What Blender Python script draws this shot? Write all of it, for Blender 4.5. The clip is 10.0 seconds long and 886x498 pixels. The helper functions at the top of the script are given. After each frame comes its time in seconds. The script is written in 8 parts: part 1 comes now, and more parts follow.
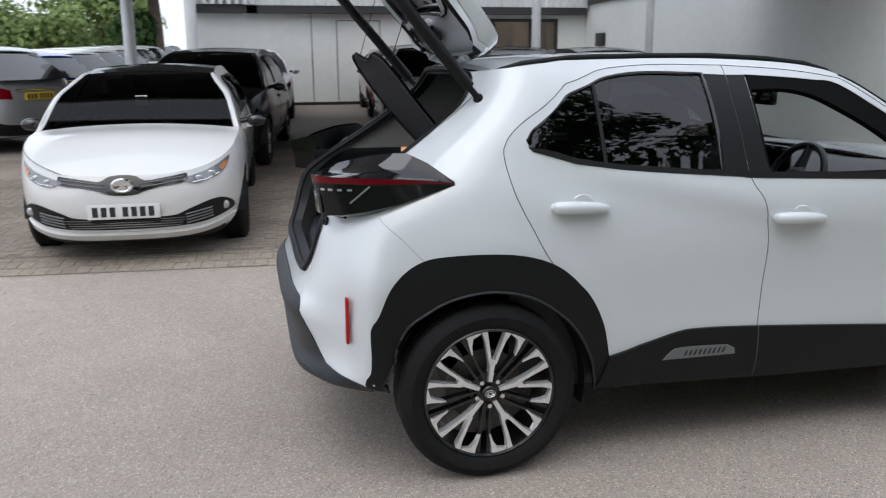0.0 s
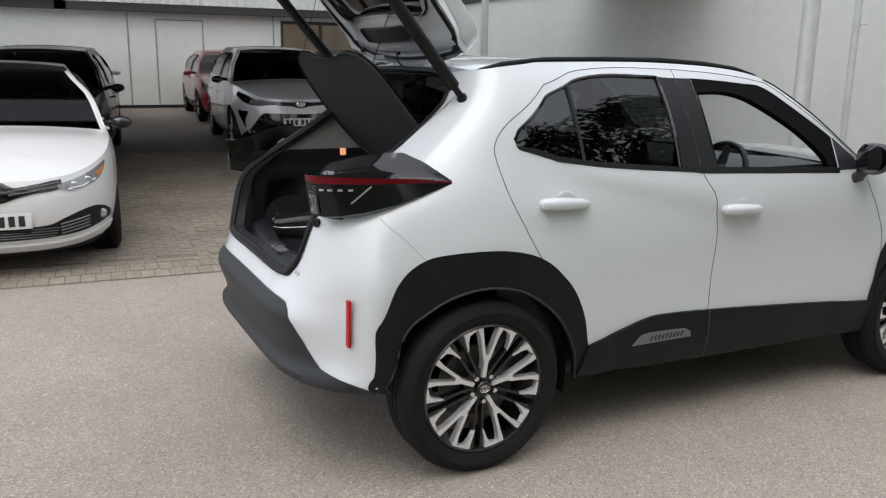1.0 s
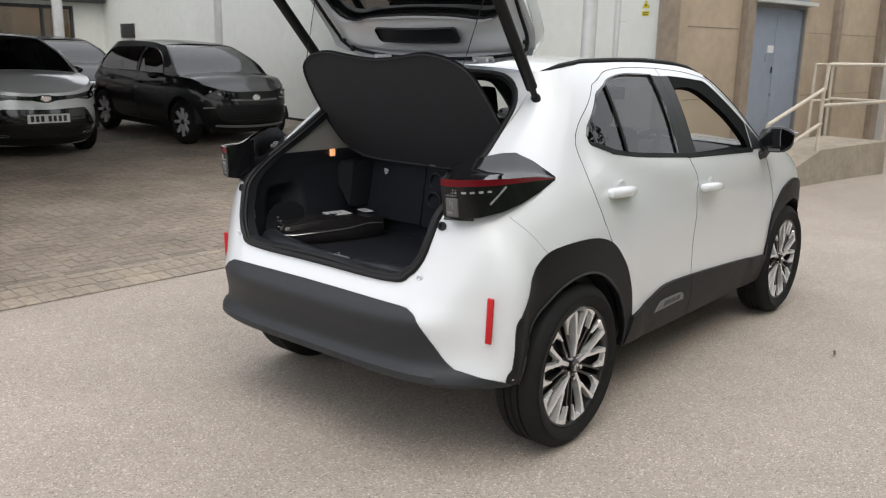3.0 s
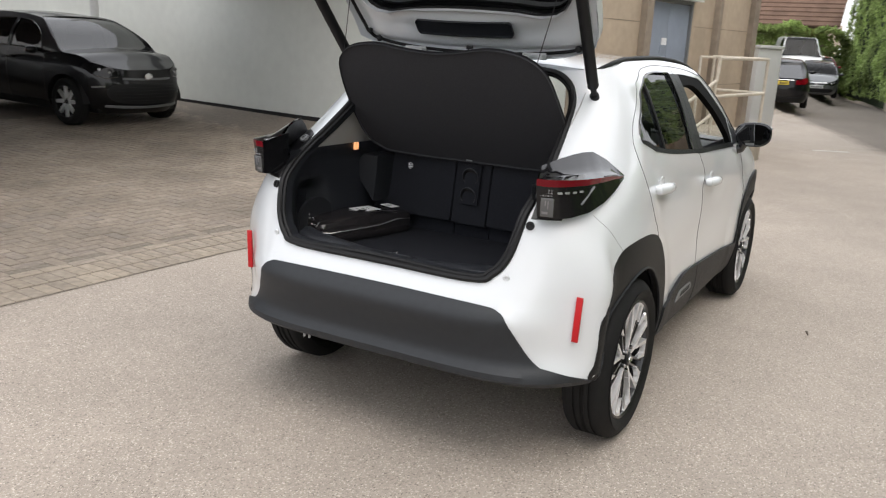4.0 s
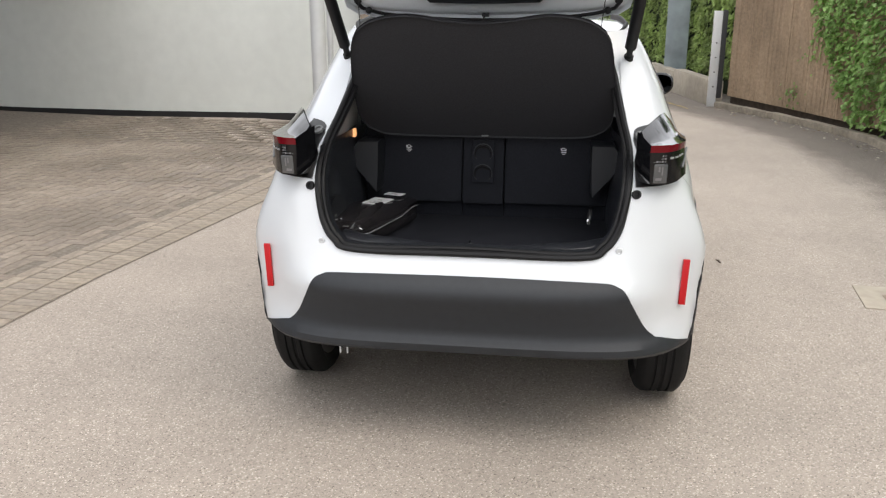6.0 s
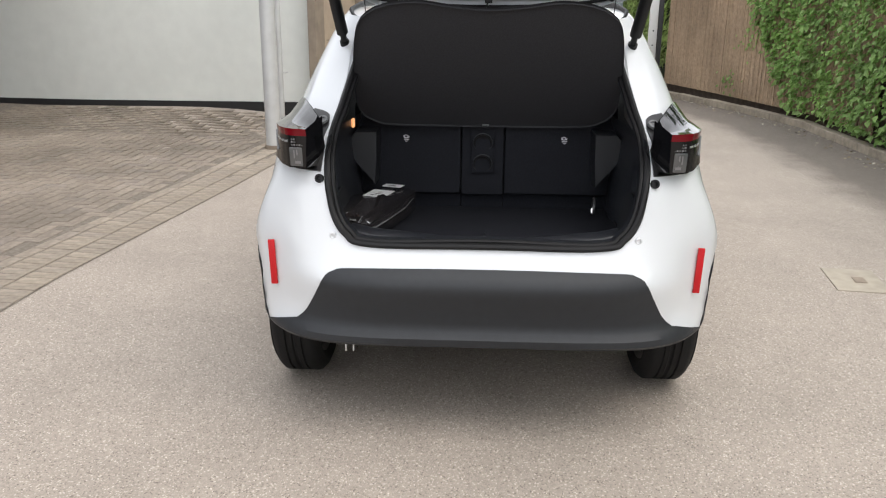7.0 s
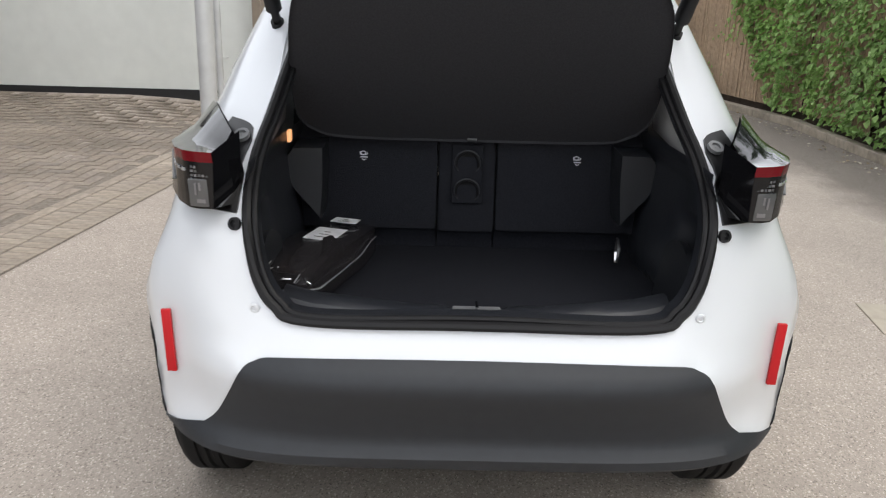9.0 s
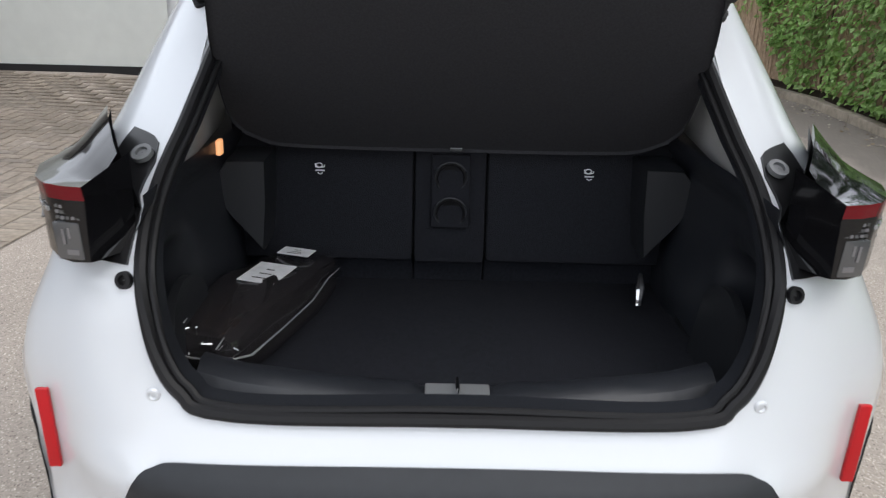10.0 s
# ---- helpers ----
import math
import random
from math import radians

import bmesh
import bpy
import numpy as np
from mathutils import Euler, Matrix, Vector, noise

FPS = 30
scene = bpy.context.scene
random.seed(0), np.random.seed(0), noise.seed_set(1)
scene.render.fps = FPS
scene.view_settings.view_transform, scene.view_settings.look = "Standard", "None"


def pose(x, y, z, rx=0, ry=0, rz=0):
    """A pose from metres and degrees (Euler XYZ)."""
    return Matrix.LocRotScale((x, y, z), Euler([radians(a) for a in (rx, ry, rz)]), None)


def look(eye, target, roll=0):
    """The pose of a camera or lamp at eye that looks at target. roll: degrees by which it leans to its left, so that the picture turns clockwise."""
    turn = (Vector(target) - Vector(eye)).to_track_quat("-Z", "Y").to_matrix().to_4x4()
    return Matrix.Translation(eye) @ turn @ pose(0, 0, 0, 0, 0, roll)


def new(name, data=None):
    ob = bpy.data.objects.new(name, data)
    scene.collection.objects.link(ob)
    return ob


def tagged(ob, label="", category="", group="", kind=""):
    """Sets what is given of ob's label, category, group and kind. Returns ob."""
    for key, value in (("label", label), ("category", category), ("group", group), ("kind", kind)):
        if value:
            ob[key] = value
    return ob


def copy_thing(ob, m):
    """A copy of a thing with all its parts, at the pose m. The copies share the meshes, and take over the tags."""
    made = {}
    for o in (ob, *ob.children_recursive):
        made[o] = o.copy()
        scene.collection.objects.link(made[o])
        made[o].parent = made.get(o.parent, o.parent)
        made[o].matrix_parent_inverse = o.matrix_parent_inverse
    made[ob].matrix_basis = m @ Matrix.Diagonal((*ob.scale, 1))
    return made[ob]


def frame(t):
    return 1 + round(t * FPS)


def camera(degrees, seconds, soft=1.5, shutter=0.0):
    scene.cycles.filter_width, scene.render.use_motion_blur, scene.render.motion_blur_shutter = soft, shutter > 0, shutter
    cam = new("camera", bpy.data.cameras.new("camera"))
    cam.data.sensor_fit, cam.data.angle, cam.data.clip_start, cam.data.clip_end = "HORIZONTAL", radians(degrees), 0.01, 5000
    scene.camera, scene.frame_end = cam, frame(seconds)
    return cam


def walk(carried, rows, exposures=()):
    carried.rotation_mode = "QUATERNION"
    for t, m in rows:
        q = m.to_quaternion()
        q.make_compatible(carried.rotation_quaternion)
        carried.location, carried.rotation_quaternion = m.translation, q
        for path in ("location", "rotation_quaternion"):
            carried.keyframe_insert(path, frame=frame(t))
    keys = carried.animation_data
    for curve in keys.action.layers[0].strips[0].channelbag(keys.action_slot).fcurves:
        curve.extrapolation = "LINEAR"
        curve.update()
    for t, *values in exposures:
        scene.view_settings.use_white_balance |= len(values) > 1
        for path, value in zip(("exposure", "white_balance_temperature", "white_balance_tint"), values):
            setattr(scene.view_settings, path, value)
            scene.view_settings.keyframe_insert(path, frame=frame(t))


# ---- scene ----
cam = camera(56.3, 10.0, soft=1.15, shutter=0.3)
PATH = [
    (0, (-0.844, -3.703, 1.597), (-0.401, -1.807, 1.138), -0.3),
    (0.5, (-1.157, -3.58, 1.575), (-0.476, -1.751, 1.14), -1.0),
    (1, (-1.5, -3.482, 1.573), (-0.625, -1.74, 1.128), 0.8),
    (1.5, (-1.936, -3.379, 1.609), (-0.886, -1.745, 1.134), 2.1),
    (2, (-2.288, -3.16, 1.584), (-1.051, -1.66, 1.114), 2.3),
    (2.5, (-2.603, -2.855, 1.619), (-1.223, -1.487, 1.149), 2.2),
    (3.8, (-3.245, -1.941, 1.613), (-1.592, -0.927, 1.123), 1.6),
    (4, (-3.332, -1.773, 1.649), (-1.639, -0.833, 1.148), 2.9),
    (4.5, (-3.486, -1.365, 1.631), (-1.703, -0.607, 1.133), 3.1),
    (5, (-3.568, -1.01, 1.65), (-1.726, -0.426, 1.134), 0.6),
    (5.5, (-3.546, -0.641, 1.647), (-1.664, -0.225, 1.114), -0.2),
    (6, (-3.551, -0.309, 1.63), (-1.649, -0.049, 1.069), -0.0),
    (6.2, (-3.545, -0.173, 1.643), (-1.639, 0.035, 1.072), 0.0),
    (7.5, (-3.379, 0.042, 1.62), (-1.468, 0.099, 1.033), 0.7),
    (8, (-3.111, 0.049, 1.63), (-1.198, 0.106, 1.05), 0.6),
    (8.5, (-2.839, 0.074, 1.589), (-0.929, 0.112, 0.999), 1.5),
    (9, (-2.528, 0.119, 1.567), (-0.626, 0.092, 0.948), 1.7),
    (9.5, (-2.246, 0.11, 1.558), (-0.355, 0.055, 0.91), 1.6),
    (10, (-1.952, 0.055, 1.555), (-0.071, 0.028, 0.874), 1.6),
]
walk(cam, [(t, look(eye, target, roll)) for t, eye, target, roll in PATH],
     exposures=[(0.0, 0.18, 5950, 10), (0.5, 0.22, 6150, 10), (1.0, 0.24, 6250, 10), (1.5, 0.29, 6420, 10), (2.5, 0.40, 6500, 10), (4.5, 0.58, 6560, 10), (6.0, 0.63, 6600, 10),
                (7.5, 0.61, 6500, 10), (9.0, 0.54, 6450, 10), (9.5, 0.50, 6320, 10), (10.0, 0.48, 6220, 10)])
# world and light: a bright overcast sky
world = bpy.data.worlds.new("sky")
scene.world = world
world.use_nodes = True
wn = world.node_tree.nodes
wn.clear()
w_out = wn.new("ShaderNodeOutputWorld")
w_bg = wn.new("ShaderNodeBackground")
w_sky = wn.new("ShaderNodeTexSky")
w_sky.sky_type, w_sky.sun_disc = "NISHITA", False
w_sky.sun_elevation, w_sky.sun_rotation = radians(52), radians(200)
w_sky.dust_density, w_sky.ozone_density = 6.0, 0.6
w_mix = wn.new("ShaderNodeMixRGB")
w_mix.inputs[0].default_value = 0.78
w_mix.inputs[2].default_value = (7.9, 8.0, 8.25, 1)
world.node_tree.links.new(w_sky.outputs[0], w_mix.inputs[1])
world.node_tree.links.new(w_mix.outputs[0], w_bg.inputs[0])
world.node_tree.links.new(w_bg.outputs[0], w_out.inputs[0])
w_bg.inputs[1].default_value = 0.15
sun = new("sun", bpy.data.lights.new("sun", "SUN"))
sun.data.energy, sun.data.angle, sun.data.color = 0.85, radians(45), (1.0, 0.97, 0.92)
sun.matrix_world = look((-5, -3, 14), (0, 0, 0))


# ---- materials ----
def mat(name, color, rough=0.6, metal=0.0, spec=0.5, coat=0.0, var=0.0, scale=8.0, bump=0.0, bscale=60.0, var2=0.0, scale2=1.2, tint=None):
    """A surface with fine and coarse variation of its colour and a fine relief."""
    m = bpy.data.materials.new(name)
    m.use_nodes = True
    nt = m.node_tree
    b = nt.nodes["Principled BSDF"]
    b.inputs["Base Color"].default_value = (*color, 1)
    b.inputs["Roughness"].default_value = rough
    b.inputs["Metallic"].default_value = metal
    b.inputs["Specular IOR Level"].default_value = spec
    b.inputs["Coat Weight"].default_value = coat
    b.inputs["Coat Roughness"].default_value = 0.03
    tc = nt.nodes.new("ShaderNodeTexCoord")
    src = None
    if var or var2:
        prev = None
        for amount, sc in ((var, scale), (var2, scale2)):
            if not amount:
                continue
            n = nt.nodes.new("ShaderNodeTexNoise")
            n.inputs["Scale"].default_value, n.inputs["Detail"].default_value = sc, 6
            nt.links.new(tc.outputs["Object"], n.inputs["Vector"])
            r = nt.nodes.new("ShaderNodeMapRange")
            r.inputs["From Min"].default_value, r.inputs["From Max"].default_value = 0.3, 0.7
            r.inputs["To Min"].default_value, r.inputs["To Max"].default_value = 1 - amount, 1 + amount
            nt.links.new(n.outputs["Fac"], r.inputs["Value"])
            if prev is None:
                prev = r.outputs[0]
            else:
                mu = nt.nodes.new("ShaderNodeMath")
                mu.operation = "MULTIPLY"
                nt.links.new(prev, mu.inputs[0]), nt.links.new(r.outputs[0], mu.inputs[1])
                prev = mu.outputs[0]
        mx = nt.nodes.new("ShaderNodeMixRGB")
        mx.blend_type, mx.inputs[0].default_value = "MULTIPLY", 1.0
        mx.inputs[1].default_value = (*color, 1)
        nt.links.new(prev, mx.inputs[2])
        nt.links.new(mx.outputs[0], b.inputs["Base Color"])
    if bump:
        n = nt.nodes.new("ShaderNodeTexNoise")
        n.inputs["Scale"].default_value, n.inputs["Detail"].default_value = bscale, 4
        nt.links.new(tc.outputs["Object"], n.inputs["Vector"])
        bp = nt.nodes.new("ShaderNodeBump")
        bp.inputs["Strength"].default_value, bp.inputs["Distance"].default_value = bump, 0.01
        nt.links.new(n.outputs["Fac"], bp.inputs["Height"])
        nt.links.new(bp.outputs[0], b.inputs["Normal"])
    return m


def glass(name, tint=(0.6, 0.65, 0.62), rough=0.0, ior=1.55):
    """A thin pane: it lets tinted light pass and mirrors more at a flat angle, alike from both sides."""
    m = bpy.data.materials.new(name)
    m.use_nodes = True
    nt = m.node_tree
    nt.nodes.clear()
    out = nt.nodes.new("ShaderNodeOutputMaterial")
    tr, gl, mx, lw, pw, mr = (nt.nodes.new(k) for k in ("ShaderNodeBsdfTransparent", "ShaderNodeBsdfGlossy", "ShaderNodeMixShader", "ShaderNodeLayerWeight", "ShaderNodeMath", "ShaderNodeMapRange"))
    lw.inputs[0].default_value = 0.5
    pw.operation, pw.inputs[1].default_value = "POWER", 5.0
    mr.inputs["To Min"].default_value, mr.inputs["To Max"].default_value = 1.6 * ((ior - 1) / (ior + 1)) ** 2, 1.0
    tr.inputs[0].default_value = (*tint, 1)
    gl.inputs["Roughness"].default_value = rough
    nt.links.new(lw.outputs["Facing"], pw.inputs[0]), nt.links.new(pw.outputs[0], mr.inputs["Value"])
    nt.links.new(mr.outputs[0], mx.inputs[0]), nt.links.new(tr.outputs[0], mx.inputs[1])
    nt.links.new(gl.outputs[0], mx.inputs[2]), nt.links.new(mx.outputs[0], out.inputs[0])
    return m


# ---- building helpers ----
from mathutils.geometry import delaunay_2d_cdt


def mesh_ob(name, bm, material, parent=None, label="", smooth=True):
    me = bpy.data.meshes.new(name)
    bm.to_mesh(me)
    bm.free()
    me.materials.append(material)
    if smooth:
        me.polygons.foreach_set("use_smooth", [True] * len(me.polygons))
        me.set_sharp_from_angle(angle=radians(35))
    ob = new(name, me)
    if parent is not None:
        ob.parent = parent
    if label:
        ob["label"] = label
    return ob


def part(name, bm, material, parent, label="", smooth=True):
    return mesh_ob(name, bm, material, parent, label, smooth)


def thing(name, label, category, m=None, group="", kind=""):
    e = tagged(new(name), label, category, group, kind)
    if m is not None:
        e.matrix_world = m
    return e


def add_box(bm, c, size, rz=0.0, bevel=0.0, rot=None):
    """A box with rounded edges, centred at c."""
    m = Matrix.Translation(c) @ (rot.to_4x4() if rot is not None else pose(0, 0, 0, 0, 0, rz)) @ Matrix.Diagonal((*size, 1))
    r = bmesh.ops.create_cube(bm, size=1, matrix=m)
    if bevel:
        es = list({e for v in r["verts"] for e in v.link_edges})
        bmesh.ops.bevel(bm, geom=es, offset=bevel, segments=2, affect="EDGES", profile=0.6)
    return bm


def add_tube(bm, pts, r, seg=8, closed=False, flat=1.0):
    """A tube along points."""
    pts = [Vector(p) for p in pts]
    n = len(pts)
    rings = []
    up = Vector((0.0123, 0.017, 1.0))
    for i, p in enumerate(pts):
        if closed:
            d = pts[(i + 1) % n] - pts[i - 1]
        else:
            d = pts[min(i + 1, n - 1)] - pts[max(i - 1, 0)]
        d.normalize()
        ref = up if abs(d.dot(up)) < 0.95 else Vector((1, 0.01, 0))
        a = d.cross(ref).normalized()
        b = d.cross(a).normalized()
        rr = r[i] if isinstance(r, (list, tuple)) else r
        rings.append([bm.verts.new(p + a * rr * math.cos(2 * math.pi * k / seg) + b * rr * flat * math.sin(2 * math.pi * k / seg)) for k in range(seg)])
    for i in range(n if closed else n - 1):
        q, w = rings[i], rings[(i + 1) % n]
        for k in range(seg):
            bm.faces.new((q[k], q[(k + 1) % seg], w[(k + 1) % seg], w[k]))
    if not closed:
        bm.faces.new(rings[0][::-1])
        bm.faces.new(rings[-1])
    return bm


def add_cyl(bm, c, r, depth, axis="z", seg=24, r2=None, bevel=0.0):
    m = Matrix.Translation(c) @ {"z": Matrix(), "x": pose(0, 0, 0, 0, 90, 0), "y": pose(0, 0, 0, 90, 0, 0)}[axis]
    q = bmesh.ops.create_cone(bm, cap_ends=True, segments=seg, radius1=r, radius2=r if r2 is None else r2, depth=depth, matrix=m)
    if bevel:
        es = [e for e in {e for v in q["verts"] for e in v.link_edges} if len(e.link_faces) == 2 and max(len(f.verts) for f in e.link_faces) > 4]
        bmesh.ops.bevel(bm, geom=es, offset=bevel, segments=2, affect="EDGES")
    return bm


def lathe(bm, prof, seg=48, axis="y", c=(0, 0, 0), close=False):
    """Revolve (radius, along) pairs round an axis through c."""
    rings = []
    for r, a in prof:
        ring = []
        for k in range(seg):
            t = 2 * math.pi * k / seg
            u, v = r * math.cos(t), r * math.sin(t)
            co = (u, a, v) if axis == "y" else ((a, u, v) if axis == "x" else (u, v, a))
            ring.append(bm.verts.new(Vector(co) + Vector(c)))
        rings.append(ring)
    prs = list(zip(rings, rings[1:])) + ([(rings[-1], rings[0])] if close else [])
    for q, w in prs:
        for k in range(seg):
            bm.faces.new((q[k], q[(k + 1) % seg], w[(k + 1) % seg], w[k]))
    return bm


def curve1(xs, ys):
    """A smooth monotone-ish curve through pairs, as a function."""
    xs, ys = list(xs), list(ys)
    n = len(xs)
    d = [(ys[i + 1] - ys[i]) / (xs[i + 1] - xs[i]) for i in range(n - 1)]
    m = [d[0]] + [0.0 if d[i - 1] * d[i] <= 0 else 2 * d[i - 1] * d[i] / (d[i - 1] + d[i]) for i in range(1, n - 1)] + [d[-1]]

    def f(x):
        if x <= xs[0]:
            return ys[0] + m[0] * (x - xs[0]) * 0
        if x >= xs[-1]:
            return ys[-1]
        i = 0
        while xs[i + 1] < x:
            i += 1
        h = xs[i + 1] - xs[i]
        t = (x - xs[i]) / h
        return (2 * t ** 3 - 3 * t * t + 1) * ys[i] + (t ** 3 - 2 * t * t + t) * h * m[i] + (-2 * t ** 3 + 3 * t * t) * ys[i + 1] + (t ** 3 - t * t) * h * m[i + 1]
    return f


def smooth_path(pts, closed=True, step=0.02):
    """Points (a, b[, 1]) joined by a soft curve; a third value 1 makes a sharp corner."""
    P = [(p[0], p[1]) for p in pts]
    sharp = [len(p) > 2 for p in pts]
    n = len(P)
    out = []
    for i in range(n if closed else n - 1):
        p1, p2 = P[i], P[(i + 1) % n]
        p0 = P[i - 1] if (closed or i > 0) and not sharp[i] else (2 * p1[0] - p2[0], 2 * p1[1] - p2[1])
        j = (i + 2) % n if closed else min(i + 2, n - 1)
        p3 = P[j] if not sharp[(i + 1) % n] else (2 * p2[0] - p1[0], 2 * p2[1] - p1[1])
        if sharp[i] and sharp[(i + 1) % n]:
            p0, p3 = (2 * p1[0] - p2[0], 2 * p1[1] - p2[1]), (2 * p2[0] - p1[0], 2 * p2[1] - p1[1])
        k = max(1, int(math.dist(p1, p2) / step))
        for q in range(k):
            t = q / k
            out.append(tuple(0.5 * (2 * p1[c] + (p2[c] - p0[c]) * t + (2 * p0[c] - 5 * p1[c] + 4 * p2[c] - p3[c]) * t * t
                             + (3 * p1[c] - p0[c] - 3 * p2[c] + p3[c]) * t ** 3) for c in (0, 1)))
    if not closed:
        out.append(P[-1])
    return out


def inside(pt, poly):
    x, y = pt
    c = False
    for (x1, y1), (x2, y2) in zip(poly, poly[1:] + poly[:1]):
        if (y1 > y) != (y2 > y) and x < (x2 - x1) * (y - y1) / (y2 - y1) + x1:
            c = not c
    return c


def fill(outline, holes=(), step=0.04):
    """Triangles over a flat outline with holes, with inner points on a grid."""
    xs, ys = [p[0] for p in outline], [p[1] for p in outline]
    pts, edges = [], []
    for loop in (outline, *holes):
        b = len(pts)
        pts += [Vector(p) for p in loop]
        edges += [(b + i, b + (i + 1) % len(loop)) for i in range(len(loop))]
    bound = [p.copy() for p in pts]
    i0, i1, j0, j1 = math.floor(min(xs) / step), math.ceil(max(xs) / step), math.floor(min(ys) / step), math.ceil(max(ys) / step)
    ba = np.array([(p.x, p.y) for p in bound])
    for i in range(i0, i1 + 1):
        for j in range(j0, j1 + 1):
            p = (i * step, j * step)
            if inside(p, outline) and not any(inside(p, h) for h in holes) and np.min(np.abs(ba - p).max(axis=1)) > step * 0.35:
                pts.append(Vector(p))
    v, e, f, *_ = delaunay_2d_cdt(pts, edges, [], 0, 1e-6)
    tris = []
    for t in f:
        c = (sum(v[k].x for k in t) / len(t), sum(v[k].y for k in t) / len(t))
        if inside(c, outline) and not any(inside(c, h) for h in holes):
            tris.append(t)
    return v, tris


def skin(name, outline, place, material, parent, holes=(), step=0.04, offset=0.0, thick=0.012, flip=False, label="", normal=None):
    """A curved panel: flat outline, lifted onto place(a, b) and given an edge of its own thickness."""
    v, tris = fill(outline, holes, step)
    bm = bmesh.new()
    ps, ns = [], []
    h = 1e-3
    for q in v:
        p = Vector(place(q.x, q.y))
        a = Vector(place(q.x + h, q.y)) - Vector(place(q.x - h, q.y))
        b = Vector(place(q.x, q.y + h)) - Vector(place(q.x, q.y - h))
        n = a.cross(b)
        n = n.normalized() if n.length > 1e-12 else Vector((0, 0, 1))
        if flip:
            n = -n
        ps.append(p + n * offset)
        ns.append(n)
    vs = [bm.verts.new(p) for p in ps]
    for t in tris:
        t = [t[i] for i in range(len(t))]
        ab = (v[t[1]] - v[t[0]]).cross(v[t[2]] - v[t[0]])
        if (ab < 0) != flip:
            t = t[::-1]
        try:
            bm.faces.new([vs[k] for k in t])
        except ValueError:
            pass
    top = list(bm.faces)
    nmap = {vs[k]: ns[k] for k in range(len(vs))}
    loose = [w for w in bm.verts if not w.link_faces]
    for w in loose:
        bm.verts.remove(w)
    if thick:
        be = [e for e in bm.edges if len(e.link_faces) == 1]
        low = {}
        for e in be:
            for w in e.verts:
                if w not in low:
                    low[w] = bm.verts.new(w.co - nmap[w] * thick)
        for e in be:
            f = e.link_faces[0]
            a, b = e.verts
            for l in f.loops:
                if l.vert == a and l.link_loop_next.vert == b:
                    a, b = b, a
                    break
            bm.faces.new((a, b, low[b], low[a]))
    return mesh_ob(name, bm, material, parent, label)


def strip_on(name, pts, place, material, parent, r=0.003, closed=False, offset=0.0, flat=1.0, label=""):
    """A thin round strip (a joint, a seal) laid on place(a, b)."""
    bm = bmesh.new()
    co = []
    h = 1e-3
    for a, b in pts:
        p = Vector(place(a, b))
        if offset:
            n = (Vector(place(a + h, b)) - Vector(place(a - h, b))).cross(Vector(place(a, b + h)) - Vector(place(a, b - h)))
            p += n.normalized() * offset
        co.append(p)
    add_tube(bm, co, r, 6, closed, flat)
    return mesh_ob(name, bm, material, parent, label)


